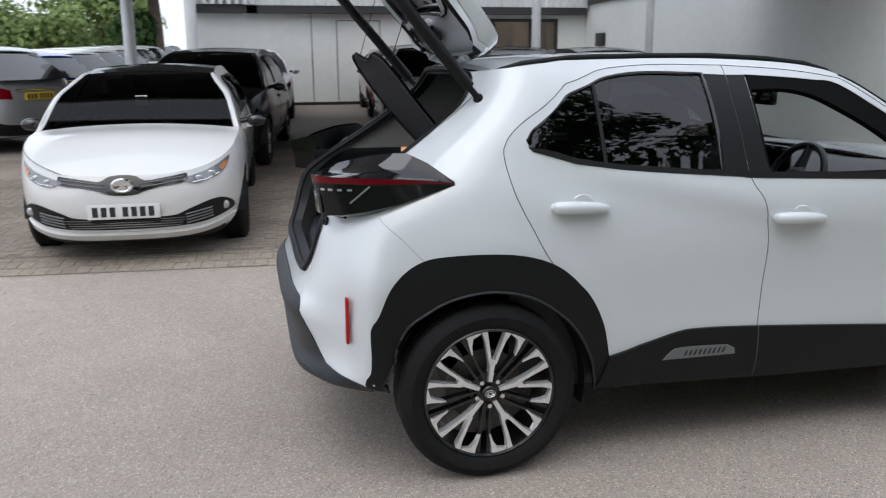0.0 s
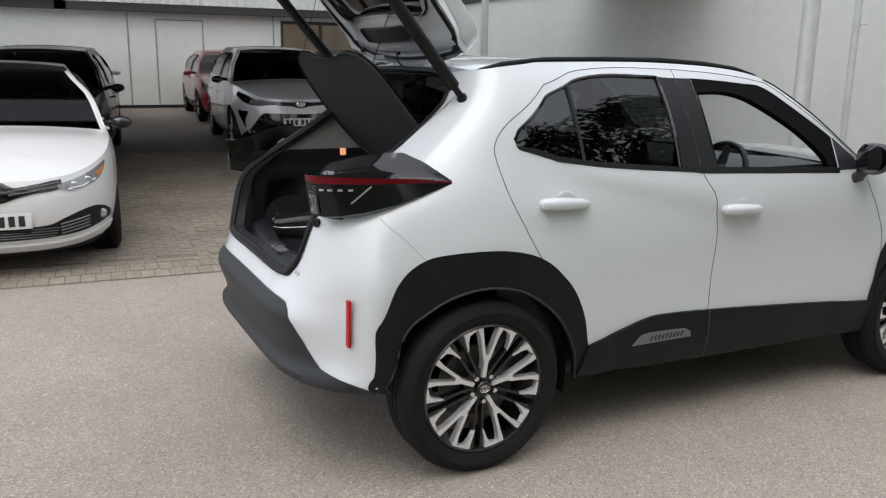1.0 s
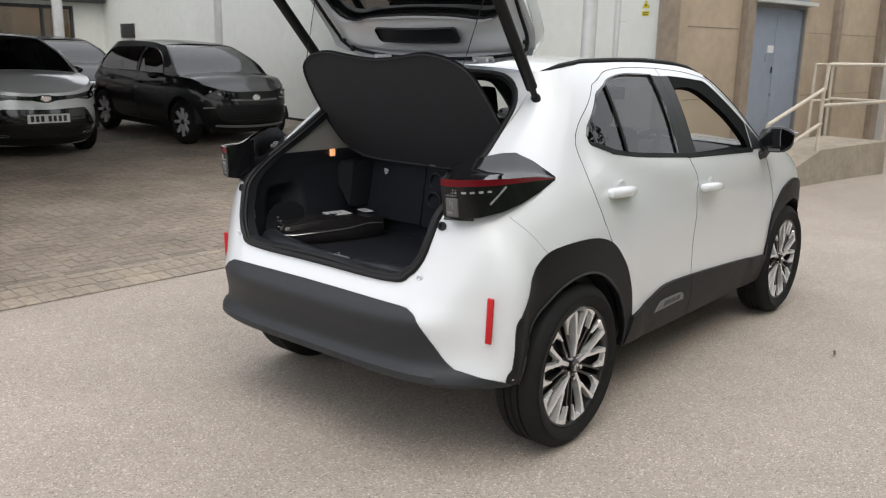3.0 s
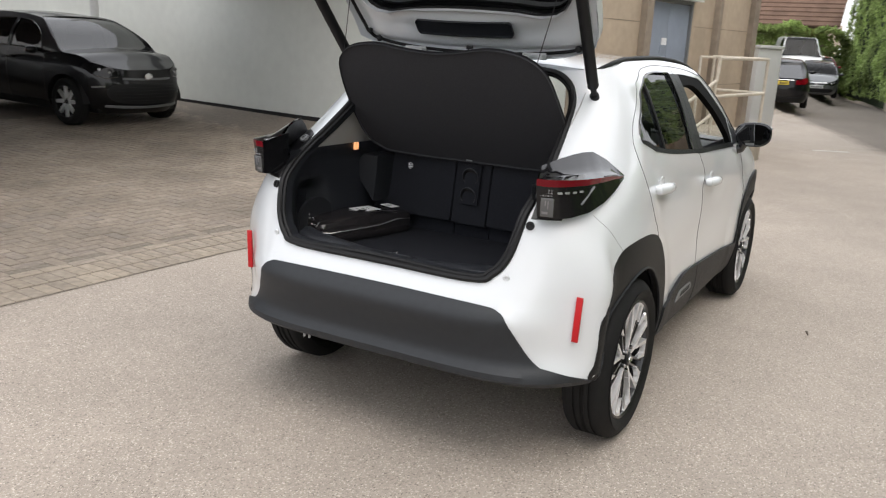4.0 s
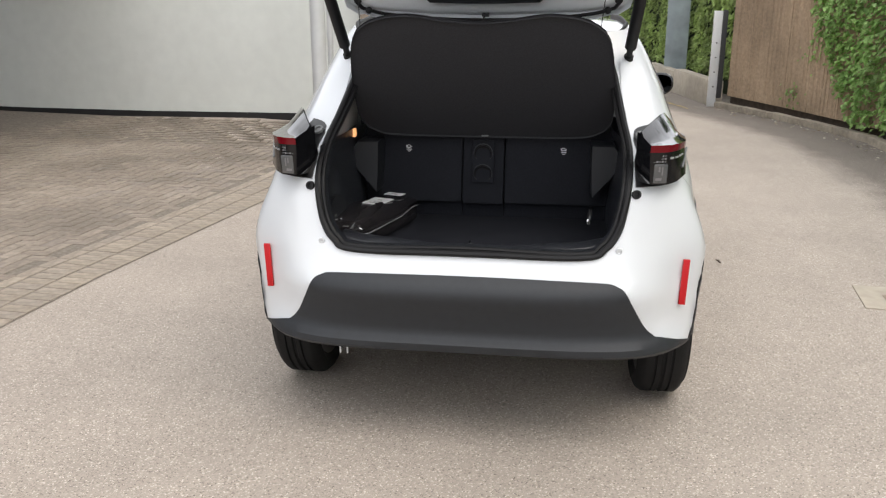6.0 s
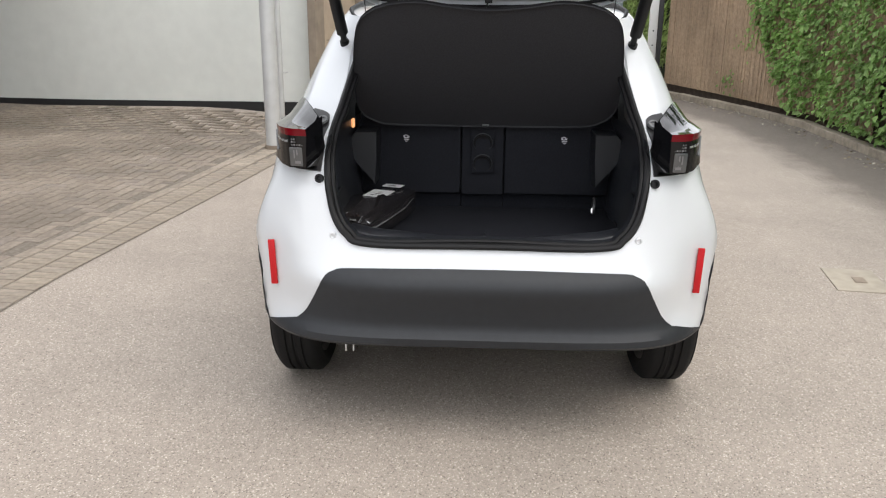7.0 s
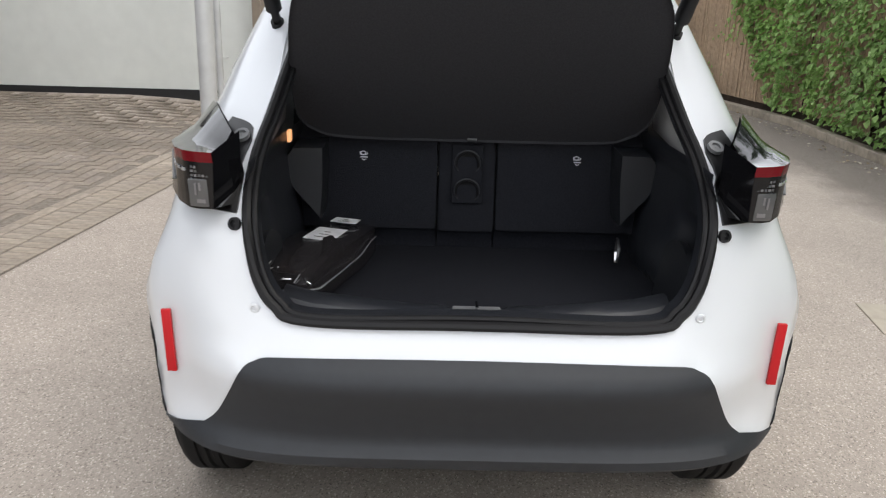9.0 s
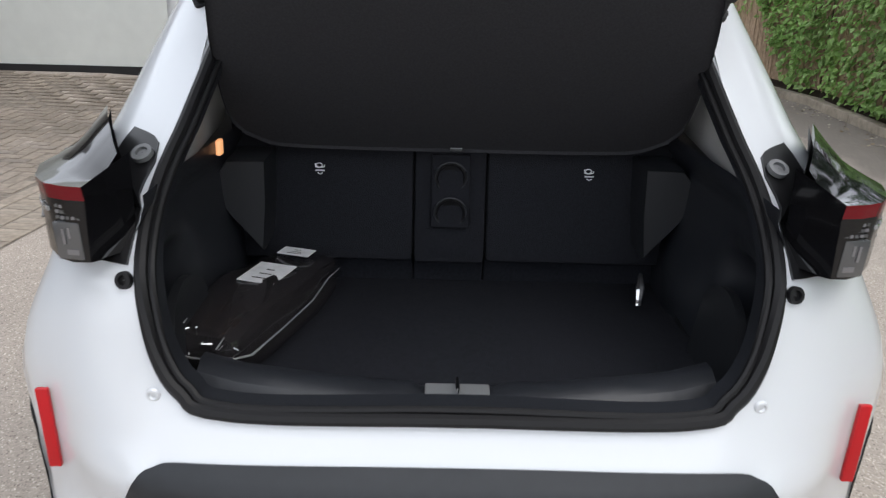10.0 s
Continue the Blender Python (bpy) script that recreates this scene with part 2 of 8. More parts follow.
class Shell:
    """A car body: half-width y = H(x, z), with rounded rear and front ends, and a top profile."""

    def __init__(self, *sizes, **more):
        self.setup(*sizes, **more)

    def setup(self, cr, cf, w, rear, front, nr=4.1, nf=3.2, bulge=None):
        self.cr, self.cf, self.nf = cr, cf, nf
        self.nrf = nr if callable(nr) else (lambda z: nr)
        self.W, self.R, self.F = curve1(*zip(*w)), curve1(*zip(*rear)), curve1(*zip(*front))
        self.bulge = bulge or (lambda x, z: 0.0)

    def H(self, x, z):
        b = self.W(z) + self.bulge(x, z)
        if x < self.cr:
            k = min(1.0, (self.cr - x) / (self.cr - self.R(z)))
            n = self.nrf(z)
            return b * max(0.0, 1 - k ** n) ** (1 / n)
        if x > self.cf:
            k = min(1.0, (x - self.cf) / (self.F(z) - self.cf))
            return b * max(0.0, 1 - k ** self.nf) ** (1 / self.nf)
        return b

    # the flat coordinate s: x along the side, then round the ends (2 m of s from side to middle)
    def at(self, s, z, side=-1):
        if s >= self.cr and s <= self.cf:
            x = s
            return Vector((x, side * self.H(x, z), z))
        if s < self.cr:
            n, c, e, sg, k = self.nrf(z), self.cr, self.R(z), -1, (self.cr - s) / 2.0
        else:
            n, c, e, sg, k = self.nf, self.cf, self.F(z), 1, (s - self.cf) / 2.0
        a = abs(c - e)
        k = max(0.0, k)
        th = math.pi / 2 * min(1.99, k)
        co, si = math.cos(th), math.sin(th)
        # superellipse by angle, spread evenly
        rr = (abs(si) ** n + abs(co) ** n) ** (-1 / n)
        x = c + sg * a * si * rr
        b = self.W(z) + self.bulge(x, z)
        return Vector((x, side * b * co * rr, z))

    def sx(self, x, z):
        """s of the point with this x."""
        if self.cr <= x <= self.cf:
            return x
        if x < self.cr:
            lo, hi = self.cr - 2.0, self.cr
            for _ in range(40):
                m = (lo + hi) / 2
                lo, hi = (m, hi) if self.at(m, z).x < x else (lo, m)
            return (lo + hi) / 2
        lo, hi = self.cf, self.cf + 2.0
        for _ in range(40):
            m = (lo + hi) / 2
            lo, hi = (m, hi) if self.at(m, z).x < x else (lo, m)
        return (lo + hi) / 2

    def sy(self, y, z, rear=True):
        """s of the point at this |y| on the rear or the front (negative y: past the middle)."""
        if rear:
            lo, hi = self.cr - 3.0, self.cr
            for _ in range(40):
                m = (lo + hi) / 2
                lo, hi = (m, hi) if -self.at(m, z).y < y else (lo, m)
        else:
            hi, lo = self.cf, self.cf + 3.0
            for _ in range(40):
                m = (lo + hi) / 2
                lo, hi = (m, hi) if -self.at(m, z).y < y else (lo, m)
        return (lo + hi) / 2

    def pts(self, rows):
        """Outline rows ('x', x, z[, 1]) or ('r', y, z) rear or ('f', y, z) front, in s."""
        out = []
        for k, a, z, *c in rows:
            s = self.sx(a, z) if k == "x" else self.sy(a, z, k == "r")
            out.append((s, z, *c))
        return out

    def panel(self, name, rows, material, parent, side=-1, holes=(), step=0.05, offset=0.0, thick=0.012, label="", fine=0.02):
        o = smooth_path(self.pts(rows), True, fine)
        hs = [smooth_path(self.pts(h), True, fine) for h in holes]
        return skin(name, o, lambda s, z: self.at(s, z, side), material, parent, hs, step, offset, thick, flip=side > 0, label=label)

    def line(self, name, rows, material, parent, side=-1, r=0.003, closed=False, offset=0.0, label=""):
        o = smooth_path(self.pts(rows), closed, 0.03)
        return strip_on(name, o, lambda s, z: self.at(s, z, side), material, parent, r, closed, offset if side < 0 else -offset, label=label)

    def top(self, name, x0, x1, zrim, crown, material, parent, nx=16, ny=14, inset=0.0, thick=0.02, lift=0.0, label=""):
        """A roof, bonnet or screen spanning both sides from x0 to x1 along the height zrim(x)."""
        bm = bmesh.new()
        rows = []
        for i in range(nx + 1):
            x = x0 + (x1 - x0) * i / nx
            z = zrim(x)
            w = max(0.001, self.H(x, z) - inset)
            rows.append([bm.verts.new((x, w * (2 * j / ny - 1), z + lift + (crown(x) if callable(crown) else crown) * (1 - (2 * j / ny - 1) ** 2))) for j in range(ny + 1)])
        for a, b in zip(rows, rows[1:]):
            for j in range(ny):
                bm.faces.new((a[j], b[j], b[j + 1], a[j + 1]))
        if thick:
            be = [e for e in bm.edges if len(e.link_faces) == 1]
            low = {w: bm.verts.new(w.co - Vector((0, 0, thick))) for w in {w for e in be for w in e.verts}}
            for e in be:
                a, b = e.verts
                bm.faces.new((a, b, low[b], low[a]))
        bmesh.ops.recalc_face_normals(bm, faces=bm.faces)
        return mesh_ob(name, bm, material, parent, label)


def flip_y(bm):
    for v in bm.verts:
        v.co.y = -v.co.y
    bmesh.ops.reverse_faces(bm, faces=bm.faces)
    return bm
# ---- materials of the cars ----
M_WHITE = mat("white_paint", (0.672, 0.697, 0.724), 0.28, coat=1.0)
M_PEARL = mat("pearl_paint", (0.68, 0.68, 0.67), 0.3, coat=1.0)
M_SILVERW = mat("pale_grey_paint", (0.68, 0.69, 0.70), 0.3, 0.2, coat=1.0)
M_BLACKP = mat("black_paint", (0.005, 0.005, 0.006), 0.35, spec=0.1, coat=0.65)
M_REDP = mat("red_paint", (0.25, 0.007, 0.012), 0.3, coat=1.0)
M_BLUEP = mat("dark_blue_paint", (0.015, 0.03, 0.12), 0.3, coat=1.0)
M_SILV = mat("silver_paint", (0.42, 0.43, 0.44), 0.3, 0.5, coat=1.0)
M_PLASTIC = mat("grey_textured_plastic", (0.0215, 0.0240, 0.0280), 0.5, spec=0.4, bump=0.12, bscale=900, var=0.08, scale=30)
M_ARCH = mat("black_textured_plastic", (0.0065, 0.007, 0.008), 0.5, spec=0.3, bump=0.12, bscale=900, var=0.08, scale=30)
M_GLOSSB = mat("gloss_black", (0.006, 0.006, 0.007), 0.08, coat=0.6)
M_RUBBER = mat("tyre_rubber", (0.0075, 0.0075, 0.0078), 0.75, spec=0.3, var=0.2, scale=25, bump=0.1, bscale=300)
M_SEAL = mat("rubber_seal", (0.006, 0.006, 0.007), 0.55, spec=0.35)
M_JOINT = mat("panel_joint", (0.05, 0.05, 0.05), 0.8)
M_SOFTJ = mat("fine_joint", (0.30, 0.30, 0.30), 0.8)
M_MACH = mat("machined_alloy", (0.82, 0.82, 0.83), 0.28, 0.6, var=0.05, scale=60)
M_RIMB = mat("black_alloy", (0.010, 0.010, 0.011), 0.3, 0.2, coat=0.5)
M_STEEL = mat("brake_steel", (0.12, 0.115, 0.11), 0.5, 0.8, var=0.3, scale=20)
M_CARPET = mat("black_boot_carpet", (0.0140, 0.0152, 0.0200), 0.95, var=0.25, scale=120, bump=0.5, bscale=500, spec=0.2)
M_TRIM = mat("black_trim_plastic", (0.0165, 0.0182, 0.0225), 0.38, spec=0.5, bump=0.15, bscale=700)
M_GREYTR = mat("charcoal_trim", (0.009, 0.0095, 0.0105), 0.38, spec=0.32, bump=0.08, bscale=700)
M_FRAMEB = mat("dull_black_frame", (0.003, 0.003, 0.0032), 0.75, spec=0.12)
M_POCKET = mat("dark_grey_trim", (0.014, 0.0152, 0.018), 0.5, spec=0.4, bump=0.1, bscale=700)
M_CLOTH = mat("black_seat_cloth", (0.0120, 0.0130, 0.0170), 0.9, var=0.2, scale=150, bump=0.4, bscale=400, spec=0.25)
M_SHELF = mat("shelf_fabric", (0.036, 0.036, 0.040), 0.93, var=0.15, scale=200, bump=0.3, bscale=600, spec=0.2)
M_HEAD = mat("grey_headlining", (0.46, 0.455, 0.44), 0.9)
M_CHROME = mat("chrome", (0.75, 0.75, 0.76), 0.08, 1.0)
M_REDL = mat("red_lens", (0.135, 0.001, 0.006), 0.12, spec=0.35)
M_REDR = mat("red_reflector", (0.47, 0.003, 0.008), 0.4, coat=0.0)
M_SMOKE = mat("smoked_lens", (0.008, 0.008, 0.009), 0.08, spec=0.35)
M_CLEARL = mat("clear_lamp", (0.45, 0.46, 0.47), 0.12, 0.5, coat=1.0)
M_BACK = mat("black_backing_plastic", (0.008, 0.008, 0.009), 0.3)
M_DIML = mat("dim_lamp_glass", (0.18, 0.18, 0.19), 0.25, 0.3, coat=1.0)
M_SMOKEG = mat("smoky_clear_lens", (0.085, 0.088, 0.092), 0.12, 0.2, coat=1.0)
M_LAMPB = mat("bright_lamp_bowl", (0.22, 0.225, 0.23), 0.2, 0.7, coat=1.0)
M_AMBER = mat("amber_lens", (0.55, 0.16, 0.02), 0.15, coat=1.0)
M_LABEL = mat("white_label", (0.75, 0.76, 0.78), 0.5, var=0.1, scale=40)
M_INK = mat("black_ink", (0.02, 0.02, 0.02), 0.6)
M_BAG = mat("black_plastic_bag", (0.020, 0.018, 0.019), 0.26, bump=0.45, bscale=26, coat=0.8, var=0.2, scale=14)
M_PLATEW = mat("white_plate", (0.72, 0.73, 0.72), 0.35)
M_PLATEY = mat("yellow_plate", (0.75, 0.55, 0.05), 0.35)
M_GREYP = mat("grey_gasket", (0.16, 0.165, 0.17), 0.5)
G_TINT = glass("privacy_glass", (0.10, 0.105, 0.105))
G_CLEAR = glass("window_glass", (0.90, 0.92, 0.90))
G_DARK = glass("shaded_glass", (0.10, 0.105, 0.105), 0.0, 1.30)
G_BRIGHT = glass("bright_glass", (0.10, 0.105, 0.105), 0.0, 1.8)
lamp_m = bpy.data.materials.new("boot_lamp_glow")
lamp_m.use_nodes = True
lb = lamp_m.node_tree.nodes["Principled BSDF"]
lb.inputs["Base Color"].default_value = (0.8, 0.5, 0.3, 1)
lb.inputs["Emission Color"].default_value, lb.inputs["Emission Strength"].default_value = (1.0, 0.42, 0.16, 1), 0.6
def gz(x, y):
    """Height of the ground: a lane that falls away gently, rising towards the building."""
    k = min(1.0, max(0.0, (y - 1.5) / 2))
    return -0.018 + 0.025 * max(0.0, min(y, 3) - 1) + 0.019 * max(0.0, min(y, 40) - 3) + 0.025 * k * min(4.0, max(0.0, x - 3.5)) - 0.018 * max(0.0, min(x, 60) - 9) * (1 - k) + foot(x, y)


def foot(x, y):
    """Rise of the paving to the foot of the white wall."""
    cut = lambda v: max(0.0, min(1.0, v))
    return 0.135 * cut((x - 5.6) / 1.3) * cut((y - 1.9) / 0.8) * cut((6.6 - y) / 3.6)


# ---- materials of the place ----
def speckled(name, base, dark, light, scale=170.0, patch=0.12, rough=0.9, kerb_strip=False):
    """Worn asphalt: small stones of different greys, soft stains, fine relief."""
    m = bpy.data.materials.new(name)
    m.use_nodes = True
    nt = m.node_tree
    b = nt.nodes["Principled BSDF"]
    b.inputs["Roughness"].default_value, b.inputs["Specular IOR Level"].default_value = rough, 0.3
    tc = nt.nodes.new("ShaderNodeTexCoord")
    vo = nt.nodes.new("ShaderNodeTexVoronoi")
    vo.inputs["Scale"].default_value = scale
    cr = nt.nodes.new("ShaderNodeValToRGB")
    e = cr.color_ramp.elements
    e[0].position, e[0].color = 0.0, (*dark, 1)
    e[1].position, e[1].color = 1.0, (*light, 1)
    for at, k in ((0.10, 0.90), (0.5, 1.0), (0.88, 1.09)):
        q = cr.color_ramp.elements.new(at)
        q.color = (*[v * k for v in base], 1)
    sep = nt.nodes.new("ShaderNodeSeparateColor")
    nt.links.new(tc.outputs["Object"], vo.inputs["Vector"])
    nt.links.new(vo.outputs["Color"], sep.inputs[0])
    nt.links.new(sep.outputs[0], cr.inputs[0])
    prev = cr.outputs[0]
    for sc, am in ((0.30, patch), (1.7, patch * 0.7), (9.0, patch * 0.35), (60.0, patch * 0.8)):
        n = nt.nodes.new("ShaderNodeTexNoise")
        n.inputs["Scale"].default_value, n.inputs["Detail"].default_value = sc, 5
        nt.links.new(tc.outputs["Object"], n.inputs["Vector"])
        r = nt.nodes.new("ShaderNodeMapRange")
        r.inputs["From Min"].default_value, r.inputs["From Max"].default_value = 0.3, 0.7
        r.inputs["To Min"].default_value, r.inputs["To Max"].default_value = 1 - am, 1 + am
        nt.links.new(n.outputs["Fac"], r.inputs["Value"])
        mx = nt.nodes.new("ShaderNodeMixRGB")
        mx.blend_type, mx.inputs[0].default_value = "MULTIPLY", 1.0
        nt.links.new(prev, mx.inputs[1]), nt.links.new(r.outputs[0], mx.inputs[2])
        prev = mx.outputs[0]
    if kerb_strip:
        # darker strip of newer asphalt along the two straight runs of the kerb
        sx = nt.nodes.new("ShaderNodeSeparateXYZ")
        nt.links.new(tc.outputs["Object"], sx.inputs[0])

        def calc(op, a, c):
            q = nt.nodes.new("ShaderNodeMath")
            q.operation = op
            for k, v in enumerate((a, c)):
                if isinstance(v, (int, float)):
                    q.inputs[k].default_value = v
                else:
                    nt.links.new(v, q.inputs[k])
            return q.outputs[0]
        d1 = calc("ADD", sx.outputs["Y"], 4.30)
        d2 = calc("SUBTRACT", calc("ADD", sx.outputs["Y"], 4.25), calc("MULTIPLY", calc("SUBTRACT", sx.outputs["X"], 7.6), 0.272))
        n = nt.nodes.new("ShaderNodeTexNoise")
        n.inputs["Scale"].default_value, n.inputs["Detail"].default_value = 2.5, 4
        nt.links.new(tc.outputs["Object"], n.inputs["Vector"])
        d = calc("ADD", calc("MINIMUM", d1, d2), calc("MULTIPLY", n.outputs["Fac"], 0.5))
        r = nt.nodes.new("ShaderNodeMapRange")
        r.inputs["From Min"].default_value, r.inputs["From Max"].default_value = 1.1, 1.5
        r.inputs["To Min"].default_value, r.inputs["To Max"].default_value = 0.52, 1.0
        nt.links.new(d, r.inputs["Value"])
        mx = nt.nodes.new("ShaderNodeMixRGB")
        mx.blend_type, mx.inputs[0].default_value = "MULTIPLY", 1.0
        nt.links.new(prev, mx.inputs[1]), nt.links.new(r.outputs[0], mx.inputs[2])
        prev = mx.outputs[0]
    nt.links.new(prev, b.inputs["Base Color"])
    bp = nt.nodes.new("ShaderNodeBump")
    bp.inputs["Strength"].default_value, bp.inputs["Distance"].default_value = 0.4, 0.004
    nt.links.new(vo.outputs["Distance"], bp.inputs["Height"])
    nt.links.new(bp.outputs[0], b.inputs["Normal"])
    return m


def pieces(name, cols, rough=0.85, bump=0.3, bscale=120, island=True, grime=0.25):
    """Colour that changes from piece to piece, with grime."""
    m = bpy.data.materials.new(name)
    m.use_nodes = True
    nt = m.node_tree
    b = nt.nodes["Principled BSDF"]
    b.inputs["Roughness"].default_value, b.inputs["Specular IOR Level"].default_value = rough, 0.3
    src = nt.nodes.new("ShaderNodeNewGeometry" if island else "ShaderNodeObjectInfo")
    cr = nt.nodes.new("ShaderNodeValToRGB")
    el = cr.color_ramp.elements
    for i, c in enumerate(cols):
        if i < 2:
            el[i].position, el[i].color = i / (len(cols) - 1), (*c, 1)
        else:
            el.new(i / (len(cols) - 1)).color = (*c, 1)
    for i, c in enumerate(cols):
        el[i].position = i / (len(cols) - 1)
        el[i].color = (*c, 1)
    nt.links.new(src.outputs["Random Per Island" if island else "Random"], cr.inputs[0])
    tc = nt.nodes.new("ShaderNodeTexCoord")
    prev = cr.outputs[0]
    for sc, am in ((1.1, grime), (22.0, grime * 0.7)):
        n = nt.nodes.new("ShaderNodeTexNoise")
        n.inputs["Scale"].default_value, n.inputs["Detail"].default_value = sc, 5
        nt.links.new(tc.outputs["Object"], n.inputs["Vector"])
        r = nt.nodes.new("ShaderNodeMapRange")
        r.inputs["From Min"].default_value, r.inputs["From Max"].default_value = 0.3, 0.7
        r.inputs["To Min"].default_value, r.inputs["To Max"].default_value = 1 - am, 1 + am
        nt.links.new(n.outputs["Fac"], r.inputs["Value"])
        mx = nt.nodes.new("ShaderNodeMixRGB")
        mx.blend_type, mx.inputs[0].default_value = "MULTIPLY", 1.0
        nt.links.new(prev, mx.inputs[1]), nt.links.new(r.outputs[0], mx.inputs[2])
        prev = mx.outputs[0]
    nt.links.new(prev, b.inputs["Base Color"])
    if bump:
        n = nt.nodes.new("ShaderNodeTexNoise")
        n.inputs["Scale"].default_value, n.inputs["Detail"].default_value = bscale, 4
        nt.links.new(tc.outputs["Object"], n.inputs["Vector"])
        bp = nt.nodes.new("ShaderNodeBump")
        bp.inputs["Strength"].default_value, bp.inputs["Distance"].default_value = bump, 0.004
        nt.links.new(n.outputs["Fac"], bp.inputs["Height"])
        nt.links.new(bp.outputs[0], b.inputs["Normal"])
    return m


def leafy(name, cols, through_light=0.35, patchy=0.3):
    """Leaves: green that changes from leaf to leaf, and lets some light pass."""
    m = pieces(name, cols, 0.5, 0, grime=patchy)
    nt = m.node_tree
    b = nt.nodes["Principled BSDF"]
    out = [n for n in nt.nodes if n.type == "OUTPUT_MATERIAL"][0]
    tl = nt.nodes.new("ShaderNodeBsdfTranslucent")
    mx = nt.nodes.new("ShaderNodeMixShader")
    mx.inputs[0].default_value = through_light
    nt.links.new(b.inputs["Base Color"].links[0].from_socket, tl.inputs[0])
    nt.links.new(b.outputs[0], mx.inputs[1]), nt.links.new(tl.outputs[0], mx.inputs[2])
    nt.links.new(mx.outputs[0], out.inputs[0])
    return m


M_ASPHALT = speckled("worn_asphalt", (0.348, 0.304, 0.262), (0.17, 0.148, 0.127), (0.60, 0.54, 0.48), scale=190.0, patch=0.085, kerb_strip=True)
M_BED = mat("paving_sand", (0.175, 0.150, 0.124), 0.95, var=0.3, scale=30)
M_BRICK = pieces("paving_blocks", [(0.225, 0.192, 0.158), (0.25, 0.214, 0.176), (0.235, 0.198, 0.162), (0.272, 0.232, 0.190), (0.225, 0.194, 0.166)])
M_BRICK1 = pieces("paving_block_single", [(0.225, 0.192, 0.158), (0.25, 0.214, 0.176), (0.235, 0.198, 0.162), (0.272, 0.232, 0.190), (0.225, 0.194, 0.166)], island=False)
M_BRICK2 = pieces("dusty_edging_blocks", [(0.255, 0.22, 0.18), (0.29, 0.25, 0.205), (0.27, 0.23, 0.185), (0.32, 0.275, 0.22), (0.26, 0.225, 0.19)], island=False)
M_BRICK3 = pieces("dusty_edging_rest", [(0.255, 0.22, 0.18), (0.29, 0.25, 0.205), (0.27, 0.23, 0.185), (0.32, 0.275, 0.22), (0.26, 0.225, 0.19)])
M_WALLW = mat("white_render", (0.67, 0.69, 0.655), 0.8, var=0.03, scale=6, var2=0.06, scale2=0.5, bump=0.08, bscale=60)
M_PLINTH = mat("black_plinth", (0.012, 0.012, 0.013), 0.7, var=0.2, scale=5)
M_CLAD = mat("pale_metal_cladding", (0.62, 0.63, 0.63), 0.45, 0.2, var=0.05, scale=2, var2=0.08, scale2=0.4)
M_DARKST = mat("dark_steel", (0.03, 0.03, 0.032), 0.6)
M_COLUMN = mat("grey_painted_steel", (0.55, 0.56, 0.56), 0.4, 0.15, var=0.08, scale=6)
M_BEIGE = mat("beige_render", (0.40, 0.325, 0.245), 0.9, var=0.06, scale=9, var2=0.14, scale2=0.9, bump=0.2, bscale=80)
M_BEIGED = mat("weathered_concrete", (0.25, 0.205, 0.16), 0.9, var=0.12, scale=8, var2=0.15, scale2=1.0, bump=0.2, bscale=70)
M_CONC = mat("pale_concrete", (0.36, 0.32, 0.26), 0.9, var=0.12, scale=10, var2=0.2, scale2=1.2, bump=0.3, bscale=50)
M_KERB = mat("dirty_kerb_concrete", (0.27, 0.235, 0.185), 0.95, var=0.2, scale=14, var2=0.25, scale2=2.0, bump=0.4, bscale=40)
M_BLUED = mat("blue_grey_door_paint", (0.255, 0.295, 0.365), 0.55, var=0.05, scale=6, var2=0.08, scale2=1.0)
M_RAIL = mat("pale_rail_paint", (0.55, 0.50, 0.42), 0.5, var=0.12, scale=12)
M_FENCE = pieces("weathered_fence_slats", [(0.31, 0.225, 0.15), (0.41, 0.30, 0.205), (0.36, 0.27, 0.19), (0.27, 0.20, 0.135), (0.46, 0.345, 0.24)], 0.9, 0.4, 60)
M_LEAF = leafy("ivy_leaves", [(0.15, 0.27, 0.07), (0.23, 0.38, 0.11), (0.33, 0.50, 0.17), (0.19, 0.33, 0.09), (0.42, 0.58, 0.25)])
M_HEDGE = leafy("hedge_leaves", [(0.21, 0.29, 0.09), (0.30, 0.40, 0.13), (0.40, 0.50, 0.20), (0.25, 0.34, 0.11)], 0.5, 0.55)
M_TREE = leafy("tree_leaves", [(0.018, 0.045, 0.012), (0.03, 0.07, 0.016), (0.045, 0.09, 0.02), (0.025, 0.06, 0.015)])
M_TREEL = leafy("pale_tree_leaves", [(0.17, 0.24, 0.08), (0.22, 0.30, 0.10), (0.26, 0.34, 0.13), (0.19, 0.26, 0.09)])
M_BARK = mat("bark", (0.09, 0.07, 0.055), 0.95, var=0.3, scale=10, bump=0.6, bscale=25)
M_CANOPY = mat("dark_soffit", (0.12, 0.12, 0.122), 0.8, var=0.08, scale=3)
M_WPAINT = mat("worn_white_line", (0.55, 0.54, 0.50), 0.8, var=0.25, scale=18)
M_YPAINT = mat("worn_yellow_line", (0.50, 0.36, 0.10), 0.8, var=0.3, scale=14)
M_YSIGN = mat("yellow_sign", (0.70, 0.62, 0.02), 0.4)
M_ROOF = pieces("brown_roof_tiles", [(0.12, 0.075, 0.055), (0.15, 0.095, 0.07), (0.10, 0.065, 0.05)], 0.9, 0.2)


def structure(ob, label="", category=""):
    return tagged(ob, label, category, "", "structure")


